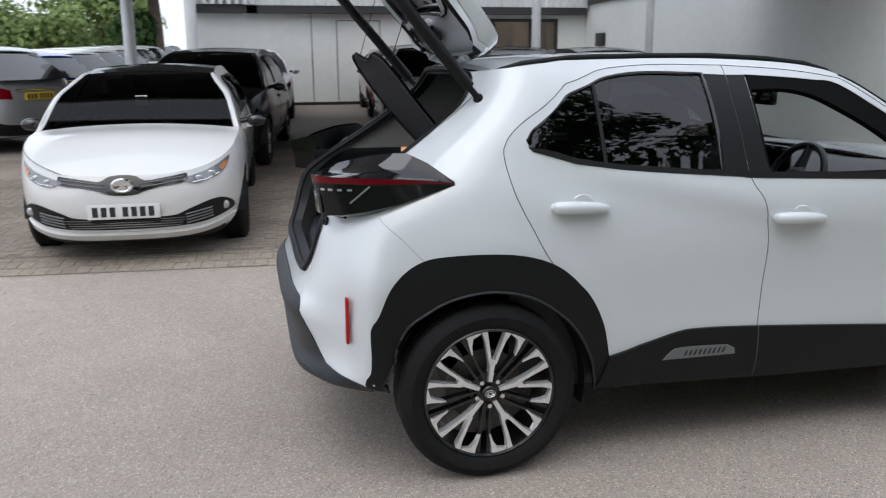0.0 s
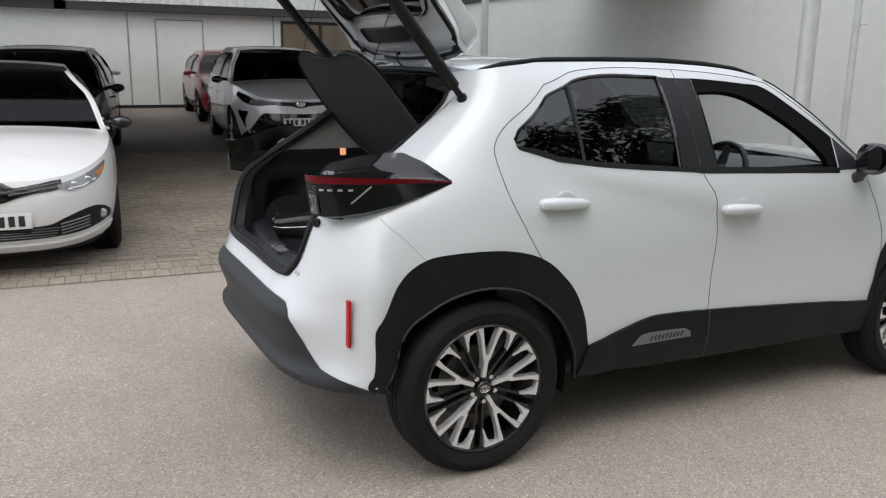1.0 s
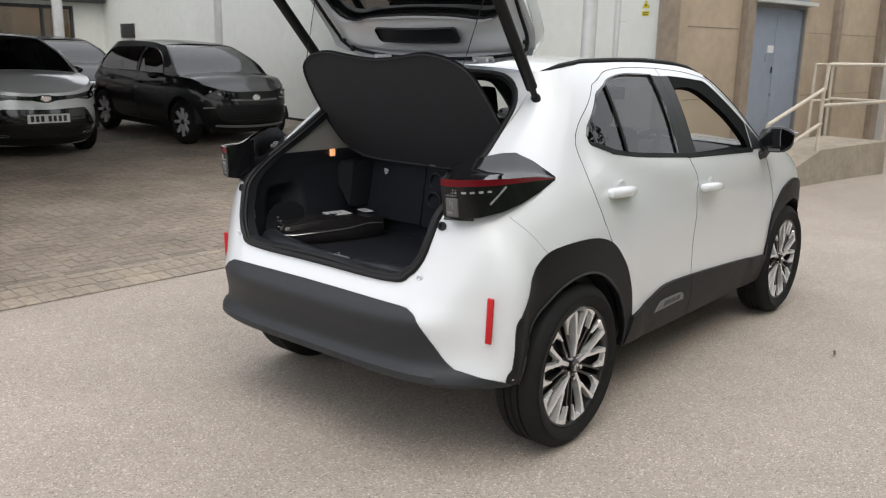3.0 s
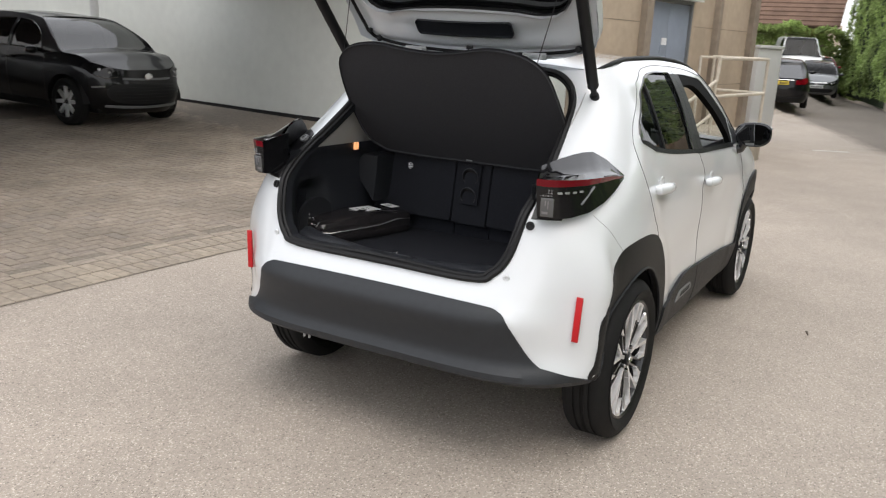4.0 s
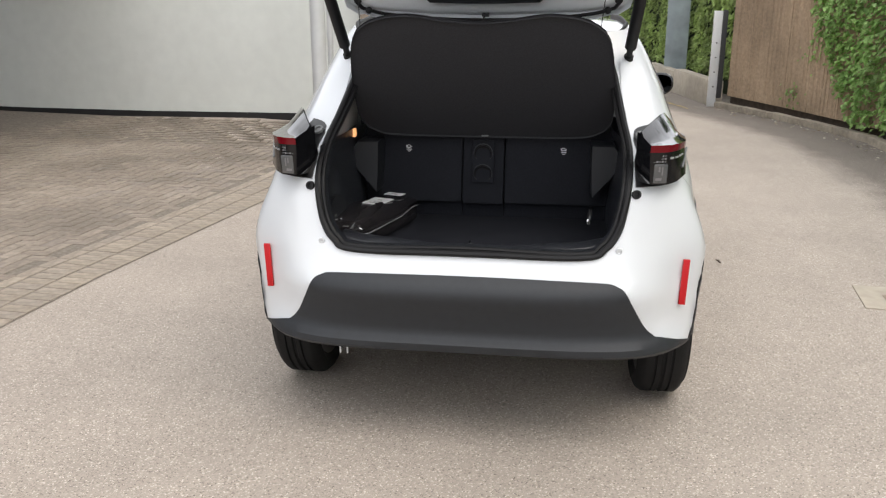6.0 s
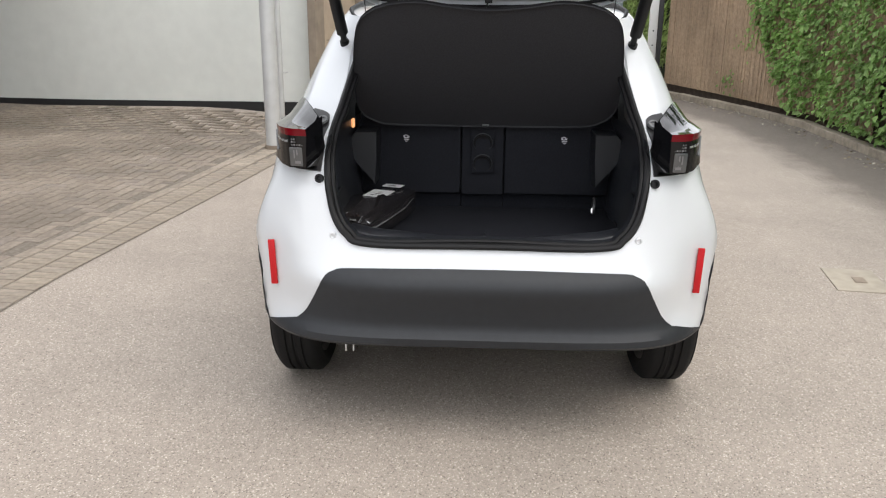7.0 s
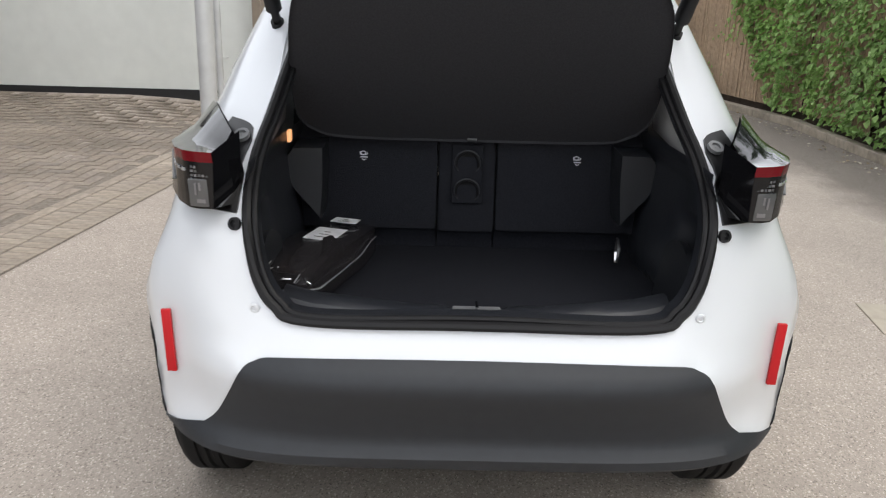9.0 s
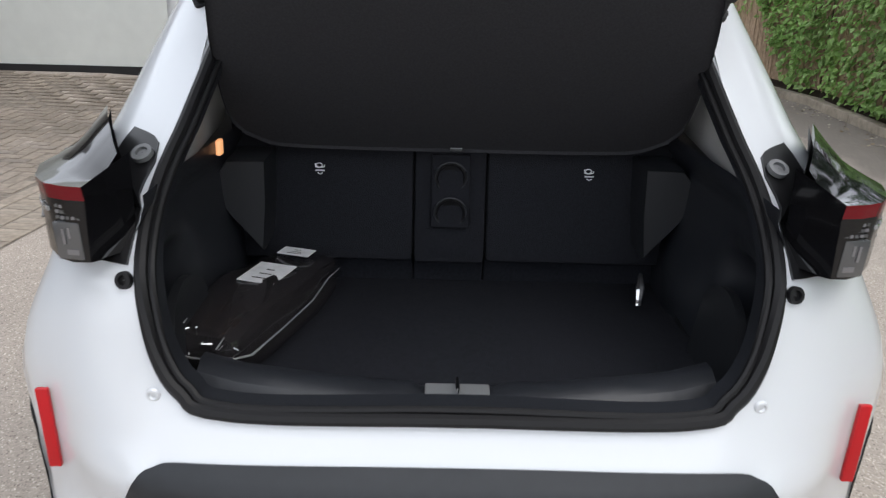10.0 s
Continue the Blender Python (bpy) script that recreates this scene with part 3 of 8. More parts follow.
def solid_wall(name, a, b, z0, z1, th, material, label="", openings=(), base=None):
    """An upright wall from a to b (its seen face) with openings (from, to, bottom, top) cut through."""
    a, b = Vector(a), Vector(b)
    L = (b - a).length
    d = (b - a) / L
    n = Vector((d.y, -d.x))
    xs = sorted({0.0, L, *[o[0] for o in openings], *[o[1] for o in openings]})
    zs = sorted({z0, z1, *[o[2] for o in openings], *[o[3] for o in openings]})
    bm = bmesh.new()
    cell = lambda i, j: not any(o[0] <= (xs[i] + xs[i + 1]) / 2 <= o[1] and o[2] <= (zs[j] + zs[j + 1]) / 2 <= o[3] for o in openings)
    vv = {}

    def v(i, j, k):
        if (i, j, k) not in vv:
            p = a + d * xs[i] - n * (th * k)
            vv[(i, j, k)] = bm.verts.new((p.x, p.y, zs[j]))
        return vv[(i, j, k)]
    on = {(i, j) for i in range(len(xs) - 1) for j in range(len(zs) - 1) if cell(i, j)}
    for i, j in on:
        bm.faces.new((v(i, j, 0), v(i + 1, j, 0), v(i + 1, j + 1, 0), v(i, j + 1, 0)))
        bm.faces.new((v(i, j, 1), v(i, j + 1, 1), v(i + 1, j + 1, 1), v(i + 1, j, 1)))
        for di, dj, p, q in ((-1, 0, (i, j), (i, j + 1)), (1, 0, (i + 1, j), (i + 1, j + 1)), (0, -1, (i, j), (i + 1, j)), (0, 1, (i, j + 1), (i + 1, j + 1))):
            if (i + di, j + dj) not in on:
                bm.faces.new((v(*p, 0), v(*q, 0), v(*q, 1), v(*p, 1)))
    bmesh.ops.recalc_face_normals(bm, faces=bm.faces)
    return structure(mesh_ob(name, bm, material, None, "", False), label, "wall")


def along(a, b, t, off=0.0):
    """A point t metres from a towards b, off metres out of the seen face."""
    a, b = Vector(a), Vector(b)
    d = (b - a).normalized()
    return a + d * t + Vector((d.y, -d.x)) * off


def bar(bm, a, b, t0, t1, z0, z1, off, th, bevel=0.0):
    """A box lying on a wall's face."""
    p = along(a, b, (t0 + t1) / 2, off + th / 2)
    d = Vector(b) - Vector(a)
    add_box(bm, (p.x, p.y, (z0 + z1) / 2), (t1 - t0, th, z1 - z0), math.degrees(math.atan2(d.y, d.x)), bevel)


# ---- ground ----
bm = bmesh.new()
gx = [-400, -120, -40, -12, 3.5, 5.6, 6.25, 6.9, 7.5, 9, 20, 40, 60, 120, 400]
gy = [-400, -120, -30, -6, 1, 1.5, 1.9, 2.3, 2.7, 3, 3.5, 4.8, 6.6, 10, 25, 40, 120, 400]
gv = [[bm.verts.new((x, y, gz(x, y))) for y in gy] for x in gx]
for i in range(len(gx) - 1):
    for j in range(len(gy) - 1):
        bm.faces.new((gv[i][j], gv[i + 1][j], gv[i + 1][j + 1], gv[i][j + 1]))
structure(mesh_ob("ground", bm, M_ASPHALT, None, "", False), "worn pale grey asphalt yard and lane", "ground")

# ---- white building ----
WE0, WE1 = (6.75, 2.10), (8.30, 18.2)
WN0, WN1 = (-0.60, 18.2), (8.30, 18.2)
wall_e = solid_wall("wall_east", WE1, WE0, -0.2, 4.0, 0.25, M_WALLW, "smooth white rendered wall with black plinth")
wlen = (Vector(WE0) - Vector(WE1)).length
bm = bmesh.new()
tops = [(0.0, 0.48), (8.2, 0.31), (11.2, 0.285), (13.2, 0.29), (wlen - 0.02, 0.33)]
for (s0, z0), (s1, z1) in zip(tops, tops[1:]):
    q = [along(WE1, WE0, s0, 0.0), along(WE1, WE0, s0, 0.02), along(WE1, WE0, s1, 0.02), along(WE1, WE0, s1, 0.0)]
    lo4 = [bm.verts.new((p.x, p.y, -0.1)) for p in q]
    hi4 = [bm.verts.new((p.x, p.y, z)) for p, z in zip(q, (z0, z0, z1, z1))]
    bm.faces.new(hi4), bm.faces.new((lo4[1], lo4[2], hi4[2], hi4[1]))
bmesh.ops.recalc_face_normals(bm, faces=bm.faces)
part("plinth", bm, M_PLINTH, wall_e, "black painted plinth", False)
bm = bmesh.new()
bar(bm, WE1, WE0, 0.0, wlen - 4.5, 2.86, 3.05, 0.0, 0.06)
part("gutter", bm, M_DARKST, wall_e, "", False)
wall_n = solid_wall("wall_north", WN0, WN1, -0.2, 2.72, 0.25, M_WALLW, "white panelled rear wall", [(5.2, 8.1, 1.25, 2.50)])
for t in (1.46, 5.0):
    bm = bmesh.new()
    bar(bm, WN0, WN1, t, t + 0.025, 0.3, 2.6, 0.0, 0.012)
    part("panel_joint", bm, M_GREYP, wall_n, "", False)
for t0, t1, z0, z1 in ((2.1, 3.24, 2.42, 2.445), (3.215, 3.24, 0.4, 2.42), (2.1, 2.125, 0.4, 2.42)):
    bm = bmesh.new()
    bar(bm, WN0, WN1, t0, t1, z0, z1, 0.0, 0.010)
    part("door_outline", bm, M_GREYP, wall_n, "", False)
bm = bmesh.new()
bar(bm, WN0, WN1, 0.0, 8.9, 0.2, 0.40, 0.0, 0.015)
part("plinth", bm, M_PLINTH, wall_n, "", False)
bm = bmesh.new()
bar(bm, WN0, WN1, -0.1, 8.8, 2.60, 2.80, 0.0, 0.30)
part("fascia", bm, M_DARKST, wall_n, "dark steel fascia", False)
wall_x = solid_wall("wall_north_end", (-1.95, 18.2), (-0.6, 18.2), -0.2, 2.72, 0.25, M_WALLW, "white end of the panelled rear wall")
bm = bmesh.new()
bar(bm, (-1.95, 18.2), (-0.6, 18.2), 0.0, 1.5, 2.60, 2.80, 0.0, 0.30)
part("fascia", bm, M_DARKST, wall_x, "dark steel fascia", False)
bm = bmesh.new()
bar(bm, (-1.95, 18.2), (-0.6, 18.2), 0.0, 1.5, 2.80, 5.0, -0.1, 0.20)
part("cladding_backing", bm, M_CLAD, wall_x, "", False)
for k in range(8):
    bm = bmesh.new()
    bar(bm, (-1.95, 18.2), (-0.6, 18.2), 0.02 + 0.19 * k, 0.13 + 0.19 * k, 2.80, 5.0, 0.20, 0.235)
    part("cladding_rib", bm, M_CLAD, wall_x, "", False)
# ribbed cladding above
bm = bmesh.new()
pts = []
n = int(9.2 / 0.2)
for k in range(n):
    x0 = -0.75 + k * 0.2
    pts += [(x0, 17.86), (x0 + 0.07, 17.86), (x0 + 0.09, 17.90), (x0 + 0.18, 17.90)]
lo = [bm.verts.new((x, y, 2.78)) for x, y in pts]
hi = [bm.verts.new((x, y, 5.2)) for x, y in pts]
for i in range(len(pts) - 1):
    bm.faces.new((lo[i], lo[i + 1], hi[i + 1], hi[i]))
structure(mesh_ob("cladding", bm, M_CLAD, None, "", False), "pale ribbed metal wall cladding", "cladding")
solid_wall("wall_upper", (-0.8, 18.0), (8.6, 18.0), 2.75, 5.2, 0.3, M_CLAD, "plain upper wall behind the cladding")
# window in the rear wall with a dim showroom behind
win = structure(new("window_1"), "dark framed window with a dim lit room behind", "window")
for t0, t1, z0, z1 in ((5.2, 8.1, 2.42, 2.50), (5.2, 8.1, 1.25, 1.32), (5.2, 5.27, 1.32, 2.42), (6.25, 6.32, 1.32, 2.42), (7.3, 7.36, 1.32, 2.42), (8.03, 8.1, 1.32, 2.42)):
    bm = bmesh.new()
    bar(bm, WN0, WN1, t0, t1, z0, z1, -0.06, 0.08)
    part("window_frame", bm, M_DARKST, win, "", False)
for t0, t1 in ((5.27, 6.25), (6.32, 7.3), (7.36, 8.03)):
    bm = bmesh.new()
    bar(bm, WN0, WN1, t0, t1, 1.32, 2.42, -0.03, 0.006)
    o = part("pane", bm, G_CLEAR, win, "", False)
room = structure(new("back_room"), "dim room behind the window", "room")
M_ROOMW = mat("dim_room_paint", (0.50, 0.37, 0.24), 0.8, var=0.1, scale=3)
for nm, c, s in (("room_wall", (6.0, 20.6, 1.6), (4.2, 0.1, 3.0)), ("room_side", (4.0, 19.5, 1.6), (0.1, 2.2, 3.0)), ("room_side", (8.1, 19.5, 1.6), (0.1, 2.2, 3.0)), ("room_ceiling", (6.0, 19.5, 3.1), (4.2, 2.2, 0.1)), ("room_floor", (6.0, 19.5, 0.4), (4.2, 2.2, 0.1)), ("cupboard", (5.3, 20.3, 1.3), (0.9, 0.4, 1.6)), ("cupboard", (7.2, 20.3, 1.4), (0.7, 0.4, 2.0))):
    bm = bmesh.new()
    add_box(bm, c, s)
    part(nm, bm, M_ROOMW, room, "", False)
M_TUBE = bpy.data.materials.new("tube_light")
M_TUBE.use_nodes = True
tb = M_TUBE.node_tree.nodes["Principled BSDF"]
tb.inputs["Emission Color"].default_value, tb.inputs["Emission Strength"].default_value = (1, 0.80, 0.52, 1), 5.0
tube = thing("tube_lamp", "lit fluorescent tube on the room ceiling", "lamp")
for x in (5.1, 6.6):
    bm = bmesh.new()
    add_tube(bm, [(x, 19.3, 2.9), (x + 0.9, 19.3, 2.9)], 0.03, 8)
    part("tube", bm, M_TUBE, tube)
# soffit of the unseen cover above the parking bays, outlined to shade them
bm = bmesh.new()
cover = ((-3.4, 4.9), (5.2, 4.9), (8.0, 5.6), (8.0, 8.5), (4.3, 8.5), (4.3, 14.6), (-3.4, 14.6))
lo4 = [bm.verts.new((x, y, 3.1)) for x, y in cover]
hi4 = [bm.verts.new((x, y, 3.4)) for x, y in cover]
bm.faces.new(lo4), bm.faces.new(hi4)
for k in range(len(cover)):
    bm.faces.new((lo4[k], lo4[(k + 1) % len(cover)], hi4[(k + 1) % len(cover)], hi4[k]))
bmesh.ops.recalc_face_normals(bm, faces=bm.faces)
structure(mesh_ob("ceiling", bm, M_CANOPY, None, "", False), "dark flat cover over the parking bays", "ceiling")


def column(x, y, r, top, label, material=M_COLUMN):
    z = gz(x, y)
    c = thing("steel_column", label, "column", pose(x, y, z))
    bm = bmesh.new()
    add_cyl(bm, (0, 0, (top - z) / 2), r, top - z, "z", 24)
    part("shaft", bm, material, c)
    bm = bmesh.new()
    add_cyl(bm, (0, 0, 0.02), r * 1.25, 0.05, "z", 24, bevel=0.008)
    part("base_collar", bm, M_BEIGED, c)
    return c


column(5.20, 2.215, 0.079, 4.0, "round grey steel column beside the white wall")
column(6.36, 10.56, 0.07, 3.12, "round grey steel column beside the white wall")
column(6.25, 16.4, 0.11, 3.12, "round grey steel column in the far corner")
column(-3.07, 14.6, 0.12, 5.0, "round white steel column behind parked cars", M_CLAD)
column(-2.02, 17.7, 0.14, 5.0, "white column at the end of the rear wall", M_CLAD)
pipe = thing("drain_pipe", "thin grey drain pipe with brackets beside a steel column", "pipe")
bm = bmesh.new()
add_tube(bm, [(5.945, 2.29, gz(5.945, 2.29) + 0.01), (5.945, 2.29, 4.0)], 0.034, 12)
part("pipe_run", bm, M_COLUMN, pipe)
for z in (0.76, 1.97, 3.2):
    bm = bmesh.new()
    add_cyl(bm, (5.945, 2.29, z), 0.039, 0.025, "z", 16, bevel=0.003)
    add_box(bm, (5.975, 2.245, z), (0.09, 0.025, 0.012), -30, 0.003)
    part("bracket", bm, M_COLUMN, pipe)
vent = thing("wall_vent", "dark square vent cover on the white wall", "vent")
bm = bmesh.new()
bar(bm, WE1, WE0, 1.05, 1.75, 1.77, 2.10, 0.0, 0.05, 0.006)
part("vent_cover", bm, M_DARKST, vent)
bm = bmesh.new()
bar(bm, WE1, WE0, 1.65, 1.75, 1.79, 2.08, 0.05, 0.02, 0.004)
part("vent_lip", bm, M_INK, vent)
sign = thing("warning_sign", "yellow triangle warning sign with text panel", "sign")
sp = along(WE1, WE0, wlen - 0.26, 0.004)
sm = Matrix.Translation((sp.x, sp.y, 2.18)) @ pose(0, 0, 0, 0, 0, math.degrees(math.atan2(WE0[1] - WE1[1], WE0[0] - WE1[0])))
bm = bmesh.new()
add_box(bm, (0, -0.002, -0.085), (0.105, 0.004, 0.050), bevel=0.001)
tri = [[bm.verts.new((0.062 * math.cos(a), y, 0.010 + 0.062 * math.sin(a))) for a in (math.pi / 2, math.pi * 7 / 6, math.pi * 11 / 6)] for y in (-0.004, 0.0)]
bm.faces.new(tri[0]), bm.faces.new(tri[1][::-1])
for k in range(3):
    bm.faces.new((tri[0][k], tri[1][k], tri[1][(k + 1) % 3], tri[0][(k + 1) % 3]))
bm.transform(sm)
part("plate", bm, M_YSIGN, sign)
tv = [Vector((0.05 * math.cos(a), -0.006, 0.015 + 0.05 * math.sin(a))) for a in (math.pi / 2, math.pi * 7 / 6, math.pi * 11 / 6)]
for nm, c, d in (("triangle", None, None), ("symbol", (0, -0.006, 0.012), (0.026, 0.003, 0.018)), ("text_bar", (0, -0.006, -0.072), (0.085, 0.003, 0.008)), ("text_bar", (0, -0.006, -0.096), (0.065, 0.003, 0.008))):
    bm = bmesh.new()
    if c is None:
        add_tube(bm, tv, 0.0035, 6, True)
    else:
        add_box(bm, c, d)
    bm.transform(sm)
    part(nm, bm, M_INK, sign)

# ---- beige building with its door, ramp and rails ----
BG0, BG1 = (6.86, 2.02), (12.75, 1.04)
DOOR0, DOOR1 = 1.78, 3.28
wall_b = solid_wall("wall_beige", BG0, BG1, -0.4, 5.0, 0.3, M_BEIGE, "weathered beige rendered wall with piers", [(DOOR0, DOOR1, 0.42, 2.32)])
for t, w in ((-0.335, 0.31), (1.50, 0.20), (4.1, 0.14), (5.70, 0.24)):
    bm = bmesh.new()
    bar(bm, BG0, BG1, t, t + w, -0.3, 5.0, 0.0, 0.10, 0.01)
    part("pier", bm, M_BEIGED, wall_b, "", False)
for z in (1.05, 1.95, 3.1):
    for t0, t1 in ((0.3, 1.48), (3.36, 4.1), (4.25, 5.7)):
        bm = bmesh.new()
        bar(bm, BG0, BG1, t0, t1, z, z + 0.012, -0.006, 0.010)
        part("render_joint", bm, M_BEIGED, wall_b, "", False)
solid_wall("wall_lane", BG1, (13.6, 6.0), -0.4, 5.0, 0.3, M_BEIGE, "beige end wall")
dr = structure(new("door_1"), "blue-grey painted steel double door", "door")
for t0, t1 in ((DOOR0 + 0.05, (DOOR0 + DOOR1) / 2 - 0.004), ((DOOR0 + DOOR1) / 2 + 0.004, DOOR1 - 0.05)):
    bm = bmesh.new()
    bar(bm, BG0, BG1, t0, t1, 0.44, 2.26, -0.09, 0.05, 0.004)
    part("door_leaf", bm, M_BLUED, dr)
for t0, t1, z0, z1 in ((DOOR0, DOOR0 + 0.05, 0.42, 2.32), (DOOR1 - 0.05, DOOR1, 0.42, 2.32), (DOOR0 + 0.05, DOOR1 - 0.05, 2.27, 2.32)):
    bm = bmesh.new()
    bar(bm, BG0, BG1, t0, t1, z0, z1, -0.12, 0.12)
    part("door_frame", bm, M_GREYP, dr, "", False)
bm = bmesh.new()
bar(bm, BG0, BG1, DOOR0 - 0.04, DOOR1 + 0.04, 2.32, 2.37, 0.0, 0.14)
part("drip_ledge", bm, M_CLAD, dr, "", False)
bm = bmesh.new()
bar(bm, BG0, BG1, DOOR0, DOOR1, 2.37, 2.95, 0.0, 0.02)
part("top_panel", bm, M_BLUED, dr, "", False)
mid = (DOOR0 + DOOR1) / 2
for t0, t1, z0, z1, mm, nm in ((mid - 0.05, mid - 0.02, 1.38, 1.47, M_INK, "lock_case"), (mid - 0.03, mid + 0.01, 1.05, 1.10, M_GREYP, "pull_handle"), (mid - 0.20, mid - 0.04, 1.66, 1.76, M_LABEL, "notice"), (mid - 0.24, mid - 0.06, 1.54, 1.64, M_BLUED, "notice")):
    bm = bmesh.new()
    bar(bm, BG0, BG1, t0, t1, z0, z1, -0.04, 0.01)
    part(nm, bm, mm if nm != "notice" or z0 > 1.5 else mat("turquoise_notice", (0.12, 0.42, 0.48), 0.4), dr, "", False)
# ramp and landing
LZ = 0.43
bm = bmesh.new()
sec = []
for t, z in ((0.55, 0.02), (2.0, LZ), (4.05, LZ)):
    a, b = along(BG0, BG1, t, 0.10), along(BG0, BG1, t, 1.05)
    sec.append([bm.verts.new((a.x, a.y, z)), bm.verts.new((b.x, b.y, z)), bm.verts.new((b.x, b.y, -0.4)), bm.verts.new((a.x, a.y, -0.4))])
for p, q in zip(sec, sec[1:]):
    for k in range(4):
        bm.faces.new((p[k], p[(k + 1) % 4], q[(k + 1) % 4], q[k]))
bm.faces.new(sec[0]), bm.faces.new(sec[-1])
bmesh.ops.recalc_face_normals(bm, faces=bm.faces)
structure(mesh_ob("ramp", bm, M_CONC, None, "", False), "concrete ramp and landing along the beige wall", "ramp")


def rail_post(x, y, z0, z1, bm):
    add_tube(bm, [(x, y, z0), (x, y, z1)], 0.022, 8)


rail = thing("handrail", "pale painted tubular steel handrail along the ramp", "handrail")
P = lambda t, off, z: (*along(BG0, BG1, t, off), z)
off = 1.0
for nm, a, b in (("sloping_bar", (0.64, 0.81), (2.0, 1.22)), ("sloping_bar", (0.66, 0.37), (2.0, 0.77)), ("step_bar", (2.0, 1.22), (2.03, 1.52)), ("level_bar", (2.0, 1.52), (4.0, 1.52)), ("level_bar", (2.0, 1.0), (4.0, 1.0)), ("post", (0.64, 0.0), (0.64, 0.81)), ("post", (1.97, 0.02), (1.97, 1.24)), ("post", (4.0, LZ - 0.02), (4.0, 1.52))):
    bm = bmesh.new()
    add_tube(bm, [P(a[0], off, a[1]), P(b[0], off, b[1])], 0.024, 8)
    part(nm, bm, M_RAIL, rail)
for z in (1.0, 1.52):
    bm = bmesh.new()
    add_tube(bm, [P(4.0, off, z), P(4.0, 0.12, z)], 0.024, 8)
    part("end_bar", bm, M_RAIL, rail)
rail2 = thing("handrail", "pale painted tubular steel handrail beside the wall", "handrail")
for z in (0.55, 1.08):
    bm = bmesh.new()
    add_tube(bm, [P(3.40, 0.16, LZ + z), P(3.95, 0.16, LZ + z)], 0.02, 8)
    part("level_bar", bm, M_RAIL, rail2)
for t in (3.40, 3.95):
    bm = bmesh.new()
    rail_post(*P(t, 0.16, 0)[:2], LZ - 0.01, LZ + 1.08, bm)
    part("post", bm, M_RAIL, rail2)
cab = thing("white_cabinet", "tall pale steel storage cabinet beside the lane", "cabinet", pose(14.25, 1.28, gz(14.2, 1.2) - 0.02, 0, 0, -12))
bm = bmesh.new()
add_box(bm, (0, 0, 0.92), (1.2, 0.8, 1.80), bevel=0.015)
part("body", bm, M_CLAD, cab)
bm = bmesh.new()
add_box(bm, (0, 0, 1.85), (1.26, 0.86, 0.06), bevel=0.01)
part("lid", bm, M_CLAD, cab)
for y in (-0.205, 0.205):
    bm = bmesh.new()
    add_box(bm, (-0.606, y, 0.92), (0.012, 0.38, 1.66), bevel=0.004)
    part("cabinet_door", bm, M_CLAD, cab)

# ---- marks on the ground ----
def flat_mark(name, pts, material, label, z=0.004):
    bm = bmesh.new()
    bm.faces.new([bm.verts.new((x, y, gz(x, y) + z)) for x, y in pts])
    return structure(mesh_ob(name, bm, material, None, "", False), label, "marking")


flat_mark("lane_marking", [(13.73, -0.78), (13.86, -0.76), (13.55, -0.17), (13.42, -0.19)], M_WPAINT, "short worn white line on asphalt")
for k in range(2):
    flat_mark("lane_marking", [(11.2 + 0.25 * k, -2.55), (11.28 + 0.25 * k, -2.55), (13.6 + 0.25 * k, -2.12), (13.5 + 0.25 * k, -2.12)], M_YPAINT, "worn yellow line on asphalt")
mh = structure(new("manhole"), "small concrete-framed inspection cover in the asphalt", "cover")
bm = bmesh.new()
add_box(bm, (1.35, -2.27, gz(1.35, -2.27) + 0.002), (0.42, 0.30, 0.012), rz=-8, bevel=0.004)
part("cover_frame", bm, M_CONC, mh)
bm = bmesh.new()
add_box(bm, (1.34, -2.29, gz(1.35, -2.27) + 0.007), (0.10, 0.07, 0.012), rz=-8, bevel=0.003)
part("cover_plate", bm, M_BEIGED, mh)
twig = thing("fallen_twig", "small dark twig lying on the asphalt", "twig")
bm = bmesh.new()
add_tube(bm, [(1.88, -1.42, 0.006), (1.91, -1.41, 0.012), (1.95, -1.40, 0.006)], [0.004, 0.008, 0.003], 6)
part("stem", bm, M_BARK, twig)
